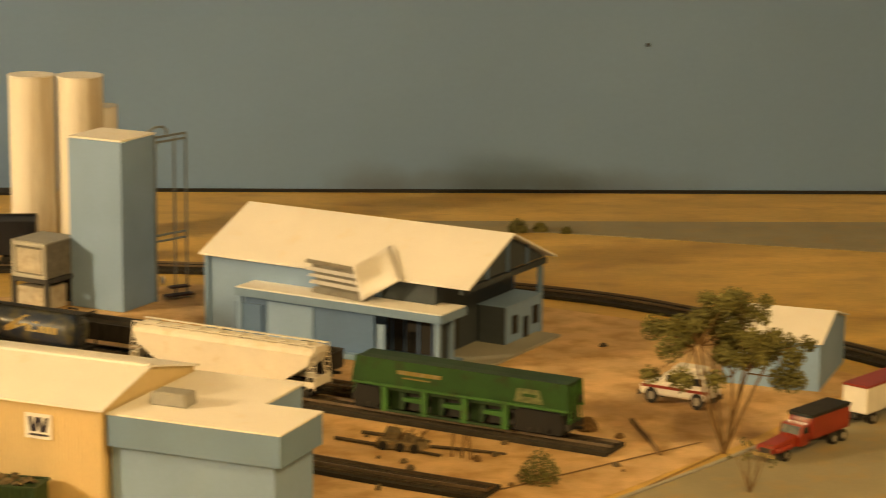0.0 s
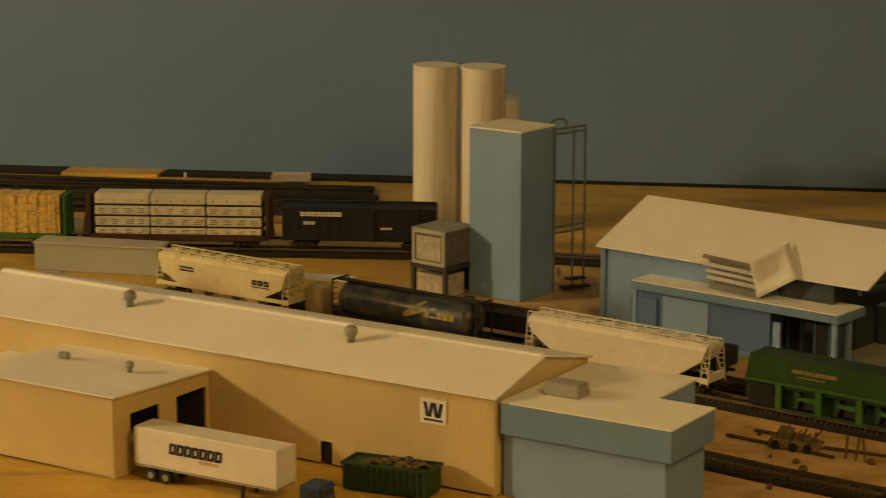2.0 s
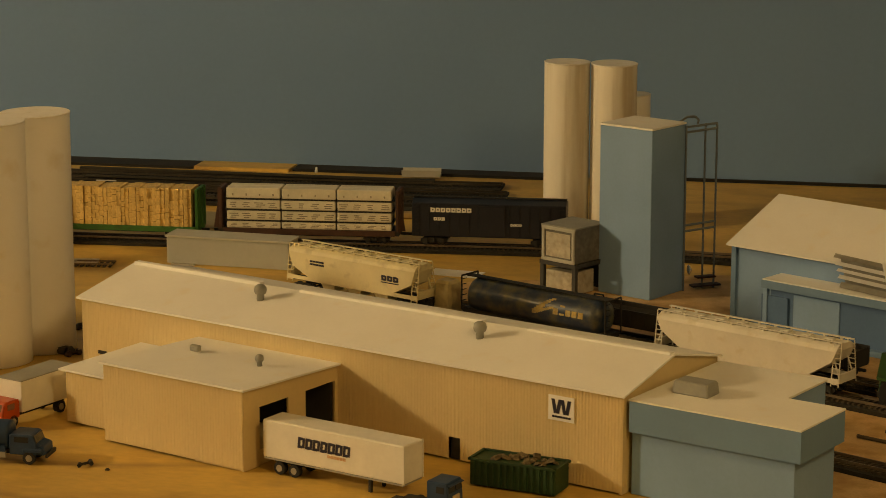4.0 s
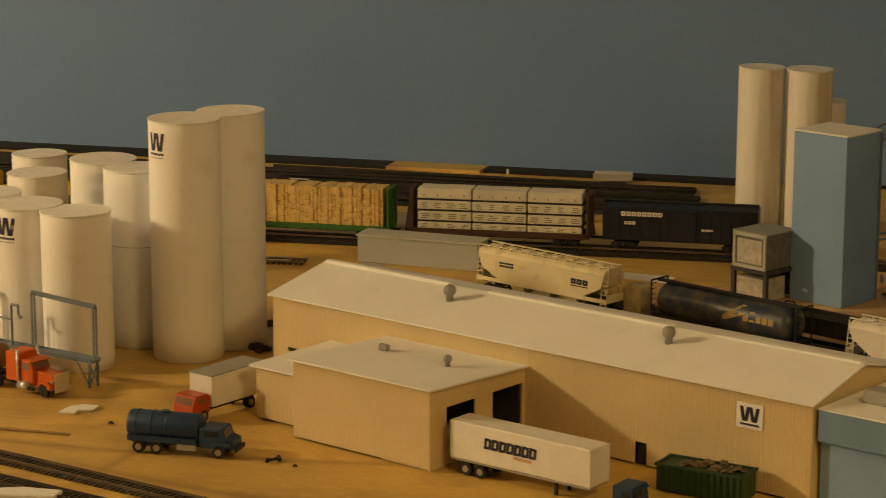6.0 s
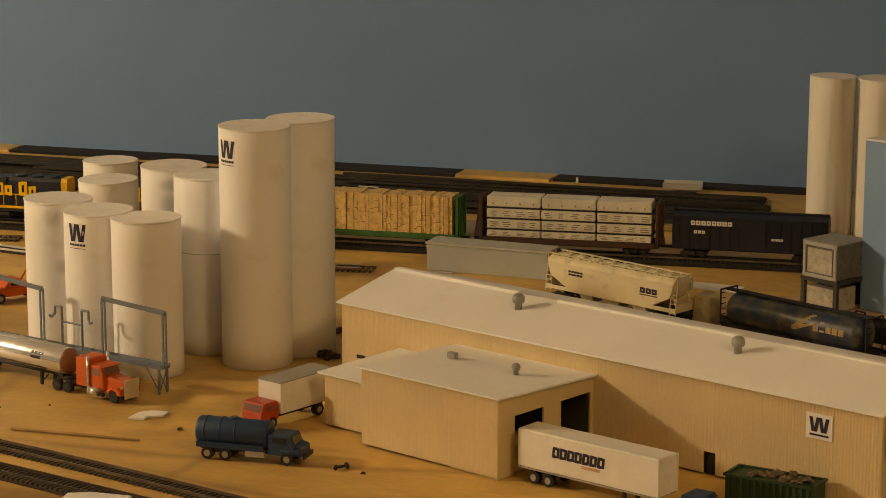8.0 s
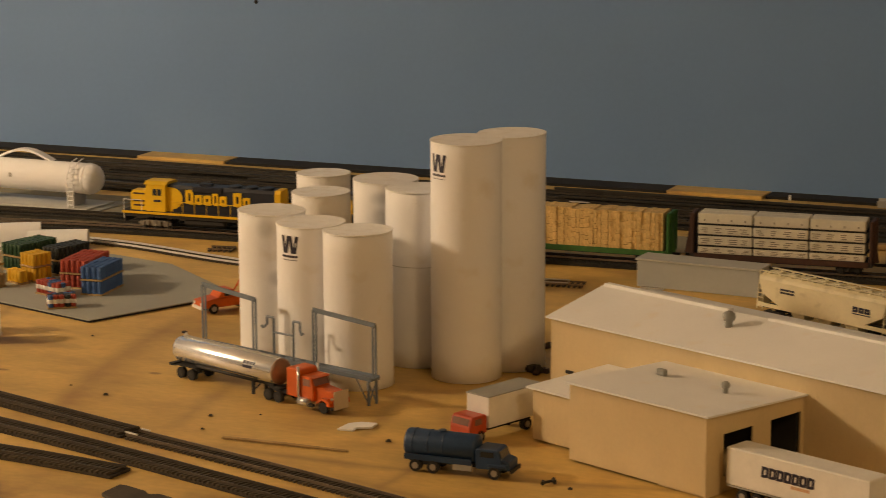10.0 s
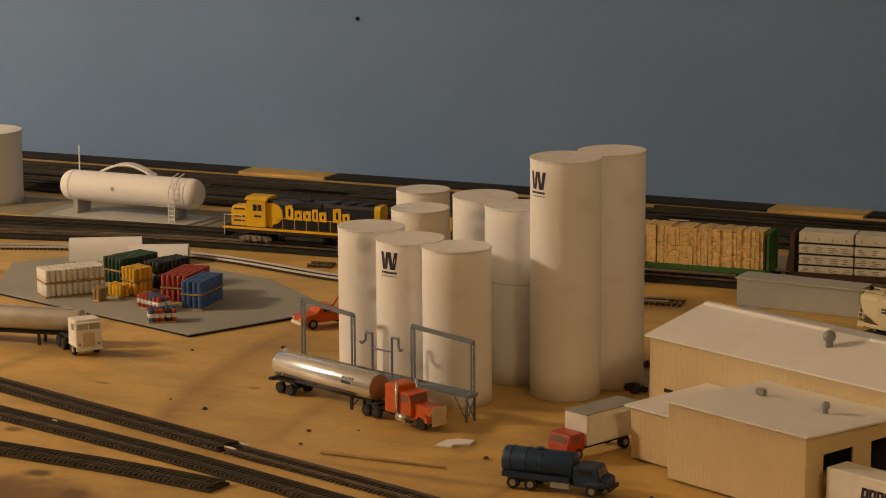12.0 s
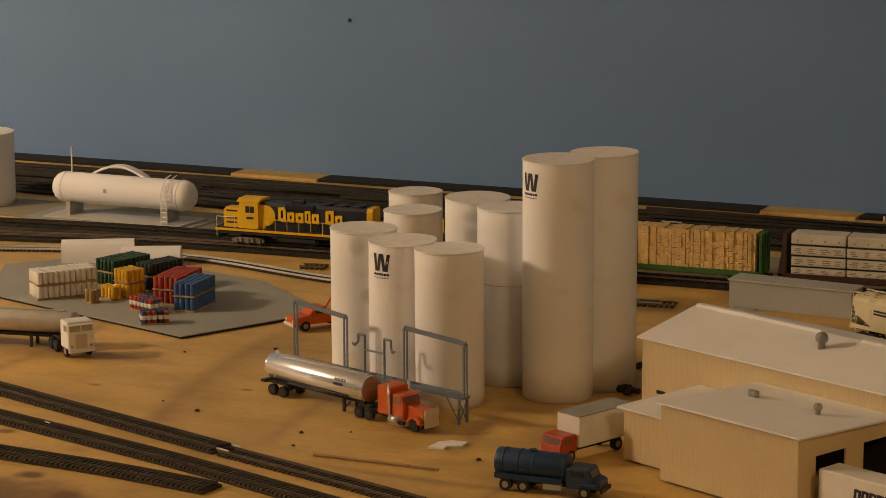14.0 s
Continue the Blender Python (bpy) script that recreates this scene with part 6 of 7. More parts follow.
part("box_body", box((0, 0, 0.0245), (0.0900, 0.0280, 0.0260), bevel=0.0008), M_TRUCK_WHITE, rw)
part("roof", box((0, 0, 0.0385), (0.0920, 0.0290, 0.0024), bevel=0.0006), M_RED, rw, "red roof sheet")
for x in (0.0320, -0.0250, -0.0400):
    axle(rw, x, dual=True)

# ---- loading rack beside the silos ----
rack = thing("loading_rack", pose(-1.148, 2.178, 0.0005, 0, 0, -16), "grey-blue steel loading rack with a raised deck", "loading rack")
part("deck", box((0.002, 0, 0.0270), (0.246, 0.0130, 0.0024)), M_STEEL, rack)
for s in (-1, 1):
    part("kick_rail", box((0.002, s * 0.0065, 0.0288), (0.246, 0.0008, 0.0026)), M_STEEL, rack)
for x in (-0.116, 0.121):
    for y in (-0.0060, 0.0060):
        part("leg", box((x, y, 0.0130), (0.0022, 0.0022, 0.0260)), M_STEEL, rack)
    b = bm_bar(bmesh.new(), [(x, -0.006, 0.001), (x, 0.006, 0.024)], 0.0008, 5)
    bm_bar(b, [(x, 0.006, 0.001), (x, -0.006, 0.024)], 0.0008, 5)
    part("brace", b, M_STEEL, rack)
    part("brace", bm_bar(bmesh.new(), [(x, -0.006, 0.002), (x * 0.86, -0.006, 0.026)], 0.0008, 5), M_STEEL, rack)
for x0, x1, z0, z1 in ((-0.119, -0.044, 0.0915, 0.086), (0.042, 0.124, 0.087, 0.083)):
    for x, z in ((x0, z0), (x1, z1)):
        for y in (-0.0022, 0.0022):
            part("post", box((x, y, 0.0270 + (z - 0.027) / 2), (0.0019, 0.0014, z - 0.0270)), M_STEEL, rack)
    a = math.atan2(z1 - z0, x1 - x0)
    part("cross_beam", box(((x0 + x1) / 2, 0, (z0 + z1) / 2), (x1 - x0 + 0.003, 0.0020, 0.0046), Euler((0, -a, 0)).to_matrix()), M_STEEL, rack)
for x, s in ((-0.016, -1), (0.012, 1)):
    pts = [(x, 0, 0.028), (x, 0, 0.0705), (x + s * 0.0095, 0, 0.0705), (x + s * 0.0095, 0, 0.0625), (x + s * 0.0130, -0.002, 0.0585), (x + s * 0.0160, -0.002, 0.0600)]
    part("filler_pipe", bm_bar(bmesh.new(), pts, 0.0013, 8), M_STEEL, rack)
part("pipe", cyl((-0.016, 0, 0.055), (0.012, 0, 0.055), 0.0011, 8), M_STEEL, rack)

# ---- pipe frame and bins beside the blue tower ----
pf = thing("pipe_frame", pose(-0.339, 2.768, 0.0005, 0, 0, 32), "tall thin grey-blue pipe frame beside the tower", "pipe frame")
for x, y in ((0.004, -0.004), (0.032, 0.004), (0.045, 0.0)):
    part("post", cyl((x, y, 0), (x, y, 0.196), 0.0013, 8), M_STEEL, pf)
for z in (0.196, 0.190, 0.080, 0.073):
    part("cross_pipe", cyl((-0.006, 0, z - 0.004), (0.045, 0, z), 0.0014, 8), M_STEEL, pf)
part("hook_pipe", bm_bar(bmesh.new(), [(0.0, 0.008, 0.198), (0.012, 0.012, 0.203), (0.022, 0.012, 0.203), (0.026, 0.010, 0.199), (0.024, 0.008, 0.195)], 0.0014, 8), M_STEEL, pf)
part("step", box((0.034, 0, 0.004), (0.036, 0.012, 0.002)), M_BROWN, pf)
part("step", box((0.034, 0, 0.014), (0.024, 0.010, 0.002)), M_BROWN, pf)
part("gauge", bm_turn(bmesh.new(), [(0.004, -0.001), (0.006, 0), (0.004, 0.002)], (0.008, -0.010, 0.026), "X", 12), M_CHROME, pf)

bn = thing("raised_bin", pose(-0.495, 2.727, 0.0005, 0, 0, -30), "pale grey bin raised on a dark stand over a second bin", "bin")
part("bin", box((0.0250, 0.028, 0.0590), (0.050, 0.054, 0.041), bevel=0.0010), M_BIN, bn)
part("front_panel", box((0.0250, 0.0005, 0.0585), (0.036, 0.0012, 0.028)), M_BIN_FRONT, bn)
for x, z, w, h in ((0.0025, 0.0590, 0.0040, 0.041), (0.0475, 0.0590, 0.0040, 0.041), (0.0250, 0.0775, 0.050, 0.0040), (0.0250, 0.0405, 0.050, 0.0040)):
    part("front_rim", box((x, 0.0002, z), (w, 0.0024, h), bevel=0.0006), M_PALE_EDGE, bn, "pale raised rim")
part("lid", box((0.0250, 0.028, 0.0802), (0.052, 0.056, 0.0016)), M_GREY, bn)
for x in (0.001, 0.049):
    for y in (0.002, 0.054):
        part("leg", box((x, y, 0.019), (0.005, 0.005, 0.038)), M_STAND, bn)
part("shelf", box((0.0250, 0.028, 0.0360), (0.054, 0.058, 0.0050)), M_STAND, bn)
part("back_sheet", box((0.0250, 0.055, 0.019), (0.046, 0.002, 0.034)), M_STAND, bn)
part("lower_bin", box((0.0250, 0.022, 0.0140), (0.040, 0.040, 0.0270), bevel=0.0008), M_BIN_FRONT, bn, "pale lower bin")

# ---- grey shed, dumpster ----

gs = thing("shed", pose(-0.892, 2.790, 0.0005, 0, 0, -3), "long low grey ribbed shed with a pale roof", "shed")
part("body", siding(siding(bmesh.new(), (-0.079, -0.018), (0.079, -0.018), 0, 0.033, 0.006, 0.00004), (-0.079, 0.018), (-0.079, -0.018), 0, 0.033, 0.006, 0.00004), M_SHED, gs)
part("end_wall", box((0.0785, 0, 0.0165), (0.001, 0.036, 0.033)), M_SHED, gs)
part("back_wall", box((0, 0.0175, 0.0165), (0.156, 0.001, 0.033)), M_SHED, gs)
part("roof", box((0, 0, 0.0340), (0.161, 0.040, 0.0022)), M_PALE_EDGE, gs)
part("debris_strip", box((-0.055, -0.026, 0.0010), (0.030, 0.006, 0.0018)), M_LGREY, gs)

dm = thing("dumpster", pose(-0.379, 1.990, 0.0005, 0, 0, -13) @ Matrix.Scale(0.88, 4), "dark green ribbed dumpster heaped with refuse", "dumpster")
part("tub", box((0, 0, 0.0140), (0.092, 0.034, 0.0260), bevel=0.0008), M_GREEN_DARK, dm)
for s in (-1, 1):
    for k in range(13):
        part("rib", box((-0.0420 + k * 0.0070, s * 0.0177, 0.0140), (0.0030, 0.0016, 0.0240)), M_GREEN_DARK, dm)
    part("rim", box((0, s * 0.0170, 0.0275), (0.094, 0.0030, 0.0024)), M_GREEN_DARK, dm)
    part("rim", box((s * 0.0460, 0, 0.0275), (0.0030, 0.037, 0.0024)), M_GREEN_DARK, dm)
rnd = random.Random(3)
for k in range(26):
    s = rnd.uniform(0.004, 0.011)
    bb = box((0, 0, 0), (s, s * rnd.uniform(0.5, 1), s * 0.35), taper=0.7)
    o = part("refuse", bb, M_TRASH, dm)
    o.matrix_basis = pose(rnd.uniform(-0.040, 0.040), rnd.uniform(-0.013, 0.013), 0.0285 + rnd.uniform(-0.001, 0.002), rnd.uniform(-30, 30), rnd.uniform(-30, 30), rnd.uniform(0, 180))

# ---- horizontal gas tank on its pad ----
gt = thing("gas_tank", pose(-1.974, 2.957, 0.0010, 0, 0, 1), "white horizontal gas tank with a ladder on a grey pad", "gas tank")
r = 0.0224
L2 = 0.121
prof = [(r * 0.02, -L2 - 0.0)] + [(r * math.sin(a), -L2 + r * 0.8 * (1 - math.cos(a))) for a in np.linspace(0.25, math.pi / 2, 6)]
prof += [(r, L2 - r * 0.8)] + [(r * math.cos(a), L2 - r * 0.8 * (1 - math.sin(a))) for a in np.linspace(0.25, math.pi / 2 - 0.05, 6)]
part("tank", bm_turn(bmesh.new(), prof, (0, 0, 0.0430), "X", 32), M_WHITE, gt)
for x in (-L2 + 0.022, L2 - 0.022):
    part("weld_band", bm_turn(bmesh.new(), [(r + 0.0001, x - 0.0015), (r + 0.0007, x - 0.0010), (r + 0.0007, x + 0.0010), (r + 0.0001, x + 0.0015)], (0, 0, 0.0430), "X", 32), M_WHITE, gt)
for x in (-0.088, 0.078):
    part("saddle", box((x, 0, 0.0130), (0.007, 0.036, 0.0210)), M_LGREY, gt)
part("pad", plate([(-0.150, -0.050), (0.126, -0.044), (0.132, 0.055), (-0.150, 0.055)], 0.0014), M_SLAB, gt)
upper = part("upper_pad", plate([(-0.120, -0.036), (0.112, -0.030), (0.116, 0.040), (-0.120, 0.040)], 0.0022), M_PALE_EDGE, gt, "pale upper sheet of the pad")
upper.location.z = 0.0016
part("smudge", box((-0.020, -r - 0.0001, 0.0450), (0.005, 0.0004, 0.006), bevel=0.0001), M_LGREY, gt, "small grey smudge")
b = bmesh.new()
for x in (0.079, 0.089):
    bm_bar(b, [(x, -0.028, 0.003), (x, -0.0275, 0.050), (x, -0.014, 0.068), (x, 0.002, 0.0715)], 0.0009, 5)
for k in range(9):
    z = 0.008 + k * 0.0065
    bm_cyl(b, (0.079, -0.028 + max(0, z - 0.045) * 0.6, z), (0.089, -0.028 + max(0, z - 0.045) * 0.6, z), 0.0008, 5)
part("ladder", b, M_WHITE, gt)
part("mast", cyl((-0.088, -0.004, 0.064), (-0.088, -0.004, 0.1040), 0.0011, 8), M_WHITE, gt)
outer = [(-0.062 + 0.096 * f, 0.0640 + 0.0155 * math.sin(math.pi * f)) for f in np.linspace(0, 1, 21)]
inner = [(-0.058 + 0.088 * f, 0.0630 + 0.0130 * math.sin(math.pi * f)) for f in np.linspace(1, 0, 21)]
b = bm_prism(bmesh.new(), outer + inner, 0.004, 0.018, "Y")
part("walkway_arch", b, M_WHITE, gt)

# ---- white rolls and drum stacks on the slab ----
for x, y, a, l, h in ((-1.832, 2.677, 31, 0.097, 0.0320), (-1.764, 2.7025, 27, 0.080, 0.0235)):
    b = bmesh.new()
    outer = [(0.019 * math.cos(q), h * math.sin(q) ** 0.8) for q in np.linspace(0, math.pi, 41)]
    inner = [(u * 0.94, v * 0.96) for u, v in outer[::-1]]
    bm_prism(b, outer + inner, -l / 2, l / 2, "X")
    solid("paper_sheet", b, M_WHITE, pose(x, y, 0.0005, 0, 0, a), "white card sheet curved into an open arch", "card arch", "white card arches")


def drum_mesh(name, material, r=0.0035, h=0.0150):
    me = bpy.data.meshes.new(name)
    b = bm_turn(bmesh.new(), [(r * 0.97, 0), (r, 0.0004), (r, h * 0.32), (r * 1.02, h * 0.34), (r, h * 0.37), (r, h * 0.64), (r * 1.02, h * 0.66), (r, h * 0.69), (r, h - 0.0004), (r * 0.90, h)], seg=10)
    b.to_mesh(me)
    b.free()
    me.materials.append(material)
    return me


BAND = bpy.data.meshes.new("label_band")
bb = bm_turn(bmesh.new(), [(0.00352, 0.0045), (0.00368, 0.0047), (0.00368, 0.0098), (0.00352, 0.0100)], seg=10)
bb.to_mesh(BAND)
bb.free()
BAND.materials.append(M_DRUM_WHITE)


def stack(x, y, ang, nx, ny, levels, paints, k=1.0, band=False, base=0.0035, single=True):
    """Drums in close rows on pallets; paints lists (material, mesh, colour word) taken in turn."""
    p = pose(x, y, base, 0, 0, ang) @ Matrix.Scale(k, 4)
    rnd = random.Random(int(x * -1000) + nx)
    d, h = 0.0072, 0.0150
    for lev in range(levels):
        z = lev * (h + 0.0030)
        b = box((0, 0, 0.0012), (nx * d, ny * d, 0.0022), bevel=0.0003)
        solid("pallet", b, M_PALLET, p @ pose(0, 0, z), "small wooden pallet under the drums", "pallet", "pallets on the slab")
        mass = bmesh.new()
        for i in range(nx):
            for j in range(ny):
                me, colour = paints[rnd.randrange(len(paints))]
                at = p @ pose((i - (nx - 1) / 2) * d + rnd.uniform(-0.0003, 0.0003), (j - (ny - 1) / 2) * d + rnd.uniform(-0.0003, 0.0003), z + 0.0025, rnd.uniform(-1.2, 1.2), rnd.uniform(-1.2, 1.2), 36 * rnd.random()) @ Matrix.Diagonal((1, 1, rnd.uniform(0.96, 1.0), 1))
                if not single:
                    first = len(mass.verts)
                    mass.from_mesh(me)
                    mass.verts.ensure_lookup_table()
                    for v in mass.verts[first:]:
                        v.co = at @ v.co
                    continue
                o = new("drum", me)
                o.matrix_basis = at
                tagged(o, colour + (" drum with a white label band" if band else " plain drum") + " standing on a pallet", "drum", colour + " drums")
                if band:
                    c = new("label_band", BAND)
                    c.parent = o
        if not single:
            solid("drum_stack", mass, me.materials[0], pose(0, 0, 0), "close rows of " + colour + " drums on pallets", "drums", colour + " drums", kind="stuff")
        else:
            mass.free()


D_WHITE, D_GREEN, D_BLACK = (drum_mesh("drum", M_DRUM_WHITE), "white"), (drum_mesh("drum", M_DRUM_GREEN), "dark green"), (drum_mesh("drum", M_DRUM_BLACK), "black")
D_YEL, D_RED, D_BLUE, D_TAN = (drum_mesh("drum", M_DRUM_YEL), "yellow"), (drum_mesh("drum", M_DRUM_RED), "red"), (drum_mesh("drum", M_DRUM_BLUE), "blue"), (drum_mesh("drum", M_PALLET), "tan")
stack(-1.746, 2.472, 54, 11, 5, 2, [D_WHITE])
stack(-1.719, 2.567, -15, 5, 9, 2, [D_GREEN], single=False)
stack(-1.661, 2.563, -15, 4, 8, 2, [D_BLACK], single=False)
stack(-1.669, 2.505, -20, 4, 4, 2, [D_YEL])
stack(-1.6795, 2.4795, -20, 4, 2, 1, [D_YEL])
stack(-1.601, 2.511, 7, 5, 10, 2, [D_RED], single=False)
stack(-1.560, 2.484, 7, 4, 9, 2, [D_BLUE])
stack(-1.602, 2.440, -18, 6, 3, 1, [D_RED, D_RED, D_BLUE], 1.0, True)
stack(-1.556, 2.386, 38, 5, 3, 1, [D_BLUE, D_BLACK, D_RED], 0.95, True)
stack(-1.6885, 2.4500, -15, 2, 2, 1, [D_TAN])

# ---- right-hand corner: small shed, tree, brush ----
sh = thing("shed", pose(0.383, 2.391, 0.0005, 0, 0, -20), "small blue shed with a white gabled roof", "shed")
w, d, e, rg = 0.100, 0.136, 0.050, 0.069
b = bm_prism(bmesh.new(), [(0.002, 0), (d - 0.002, 0), (d - 0.002, e), (d / 2, rg - 0.001), (0.002, e)], -w, 0, "X")
part("body", b, M_BLUE, sh)
for y0, y1 in ((-0.002, d / 2), (d + 0.002, d / 2)):
    part("roof", prism([(y0, e), (y1, rg), (y1, rg + 0.0018), (y0, e + 0.0018)], -w - 0.003, 0.003, "X"), M_ROOF, sh)
part("door", box((-0.034, -0.0002, 0.020), (0.022, 0.003, 0.040)), M_BLUE_DARK, sh, "darker blue door")
part("window", box((-0.075, -0.0002, 0.026), (0.016, 0.003, 0.014)), M_DARK, sh)


def tree(m, label, h, spread, seed, clumps=64, leaves=260):
    """Several stems that fan out from one foot, each forking to clumps of small leaves with gaps between."""
    rnd = random.Random(seed)
    top = thing("tree", m, label, "tree")
    wood = bmesh.new()

    def limb(p, q, r0, r1, sag):
        prev = Vector(p)
        side = Vector((rnd.uniform(-1, 1), rnd.uniform(-1, 1), 0)) * sag
        for k in range(1, 5):
            f = k / 4
            cur = Vector(p).lerp(Vector(q), f) + side * math.sin(math.pi * f)
            bm_cyl(wood, prev, cur, r0 + (r1 - r0) * (f - 0.25), 6, r0 + (r1 - r0) * f, caps=False)
            prev = cur
    stems = []
    for k in range(7):
        a = k * 0.90 + rnd.uniform(-0.3, 0.3)
        reach = spread * rnd.uniform(0.16, 0.34)
        tip = Vector((math.cos(a) * reach, math.sin(a) * reach * 0.7, h * rnd.uniform(0.50, 0.68)))
        limb((0, 0, 0), tip, h * 0.011, h * 0.006, h * 0.02)
        stems.append(tip)
    verts, faces = [], []
    for k in range(clumps):
        a, f = rnd.uniform(0, 2 * math.pi), rnd.random() ** 0.70
        c = Vector((math.cos(a) * f * spread / 2, math.sin(a) * f * spread * 0.36, 0))
        c.z = h * (0.58 + 0.36 * (1 - f * f) * rnd.random() + 0.10 * rnd.uniform(-1, 1) + (0.07 if rnd.random() > 0.5 else -0.02))
        c.z = min(c.z, h * 0.93)
        root = min(stems, key=lambda q: (q - c).length)
        limb(root, c, h * 0.005, h * 0.002, h * 0.012)
        size = h * rnd.uniform(0.040, 0.085)
        for n in range(int(leaves * (size / (h * 0.062)) ** 2)):
            g = Vector((rnd.gauss(0, 1), rnd.gauss(0, 1), rnd.gauss(0, 0.75)))
            g = g.normalized() * size * rnd.random() ** 0.5 * Vector((1, 1, 0.8)).length / 1.6
            p = c + g
            u = Vector((rnd.uniform(-1, 1), rnd.uniform(-1, 1), rnd.uniform(-1, 1))).normalized()
            v = u.orthogonal().normalized()
            z = rnd.uniform(0.0009, 0.0021)
            n0 = len(verts)
            verts += [p + u * z, p + v * z * 0.8, p - u * z, p - v * z * 0.8 + u.cross(v) * z * 0.5]
            faces.append((n0, n0 + 1, n0 + 2, n0 + 3))
    part("trunk", wood, M_BARK, top)
    me = bpy.data.meshes.new("crown")
    me.from_pydata([tuple(v) for v in verts], [], faces)
    me.materials.append(M_LEAF)
    crown = new("crown", me)
    crown.parent = top
    return top


tree(pose(0.2635, 2.172, 0.0005), "open-crowned olive model tree with bare pale stems", 0.158, 0.150, 12)
tree(pose(0.272, 2.050, 0.0005), "small bare dead bush with few leaves", 0.058, 0.050, 9, 12, 5)


def bush(x, y, r, seed, material=M_LEAF, label="low olive brush clump on the sandy ground", tall=1.3):
    rnd = random.Random(seed)
    verts, faces = [], []
    for k in range(900):
        a, q = rnd.uniform(0, 6.28), rnd.random() ** 0.5
        p = Vector((r * q * math.cos(a), r * q * math.sin(a), rnd.random() * r * tall * (1 - q * q * 0.7)))
        u = Vector((rnd.uniform(-1, 1), rnd.uniform(-1, 1), rnd.uniform(-1, 1))).normalized()
        v = u.orthogonal().normalized()
        s = rnd.uniform(0.0006, 0.0017)
        n0 = len(verts)
        verts += [p + u * s, p + v * s, p - u * s, p - v * s]
        faces.append((n0, n0 + 1, n0 + 2, n0 + 3))
    me = bpy.data.meshes.new("bush")
    me.from_pydata([tuple(v) for v in verts], [], faces)
    me.materials.append(material)
    o = new("bush", me)
    o.matrix_basis = pose(x, y, 0.001)
    return tagged(o, label, "bush")


bush(0.088, 2.078, 0.018, 1, tall=1.7)
bush(0.100, 3.195, 0.014, 2, label="dark brush clump behind the train")
bush(0.130, 3.200, 0.010, 3, label="dark brush clump behind the train")
bush(0.165, 3.190, 0.007, 4, label="dark brush clump behind the train")
bush(0.140, 2.245, 0.010, 6, M_BARK, "dry brown brush clump beside the spur")


def stick(x0, y0, x1, y1, r, material, name, label):
    p, q = Vector((x0, y0, r)), Vector((x1, y1, r))
    b = bm_cyl(bmesh.new(), p, p.lerp(q, 0.5) + Vector((0, 0, r * 0.2)), r, 8, r * 0.95)
    bm_cyl(b, p.lerp(q, 0.5) + Vector((0, 0, r * 0.2)), q, r * 0.95, 8, r * 0.7)
    return solid(name, b, material, pose(0, 0, 0.0005), label, "stick")


stick(-1.111, 1.976, -0.979, 1.981, 0.0016, M_PALLET, "wooden_stick", "thin bare wooden stick lying on the table")
stick(0.185, 2.275, 0.203, 2.160, 0.0022, M_BARK, "fallen_log", "thin brown log lying on the sandy ground")
stick(0.030, 2.034, 0.245, 2.205, 0.0007, M_BARK, "wire", "thin brown wire lying along the ground")
stick(0.163, 2.037, 0.266, 2.178, 0.0007, M_BARK, "wire", "thin brown wire lying along the road edge")
stick(-0.100, 2.205, 0.000, 2.150, 0.0018, M_TIE, "dark_rod", "dark brown rod among the track scraps")
stick(-0.075, 2.225, -0.010, 2.195, 0.0018, M_TIE, "dark_rod", "dark brown rod among the track scraps")
stick(-0.010, 2.180, 0.060, 2.158, 0.0016, M_TIE, "dark_rod", "dark brown rod among the track scraps")
rnd = random.Random(11)
for k in range(26):
    x, y = rnd.uniform(-0.08, 0.17), rnd.uniform(2.04, 2.22)
    s = rnd.uniform(0.003, 0.010)
    b = box((0, 0, s * 0.25), (s, s * rnd.uniform(0.5, 1.0), s * 0.5), taper=rnd.uniform(0.4, 0.8), bevel=s * 0.08)
    solid("rubble", b, M_TRASH if k % 3 else M_BARK, pose(x, y, 0.0008, 0, 0, rnd.uniform(0, 180)), "brown rubble scrap beside the spur", "rubble", "rubble by the spur")
mw = thing("machine_wreck", pose(-0.036, 2.178, 0.0005, 0, 0, -20), "rusty brown wrecked machine beside the spur", "wreck")
part("bed", box((0, 0, 0.005), (0.046, 0.022, 0.008), taper=0.9, bevel=0.0006), M_TRASH, mw)
part("cab", box((-0.010, 0.002, 0.012), (0.018, 0.016, 0.010), Euler((0.2, 0.15, 0.3)).to_matrix(), 0.7), M_TRASH, mw)
part("engine", box((0.013, -0.002, 0.010), (0.014, 0.012, 0.006), Euler((-0.3, 0.2, -0.4)).to_matrix()), M_TRASH, mw)
for q in range(9):
    part("bent_bar", cyl((-0.022 + q * 0.005, -0.012 + (q % 3) * 0.008, 0.006), (-0.018 + q * 0.005 + 0.004 * (q % 2), -0.006 + (q % 4) * 0.006, 0.014 + 0.003 * (q % 3)), 0.0009, 6), M_BARK, mw)
for q in (-0.015, 0.002, 0.016):
    part("wheel", cyl((q, -0.0125, 0.0042), (q, -0.0095, 0.0042), 0.0042, 12), M_TYRE, mw)
for k in range(3):
    b = bm_bar(bmesh.new(), [(0, 0, 0), (0, 0, 0.022)], 0.0011, 6)
    solid("stake", b, M_BARK, pose(0.010 + k * 0.009, 2.152 - k * 0.004, 0.0005, 0, rnd.uniform(-8, 8), 0), "short brown stake standing in the ground", "stake", "stakes by the spur")
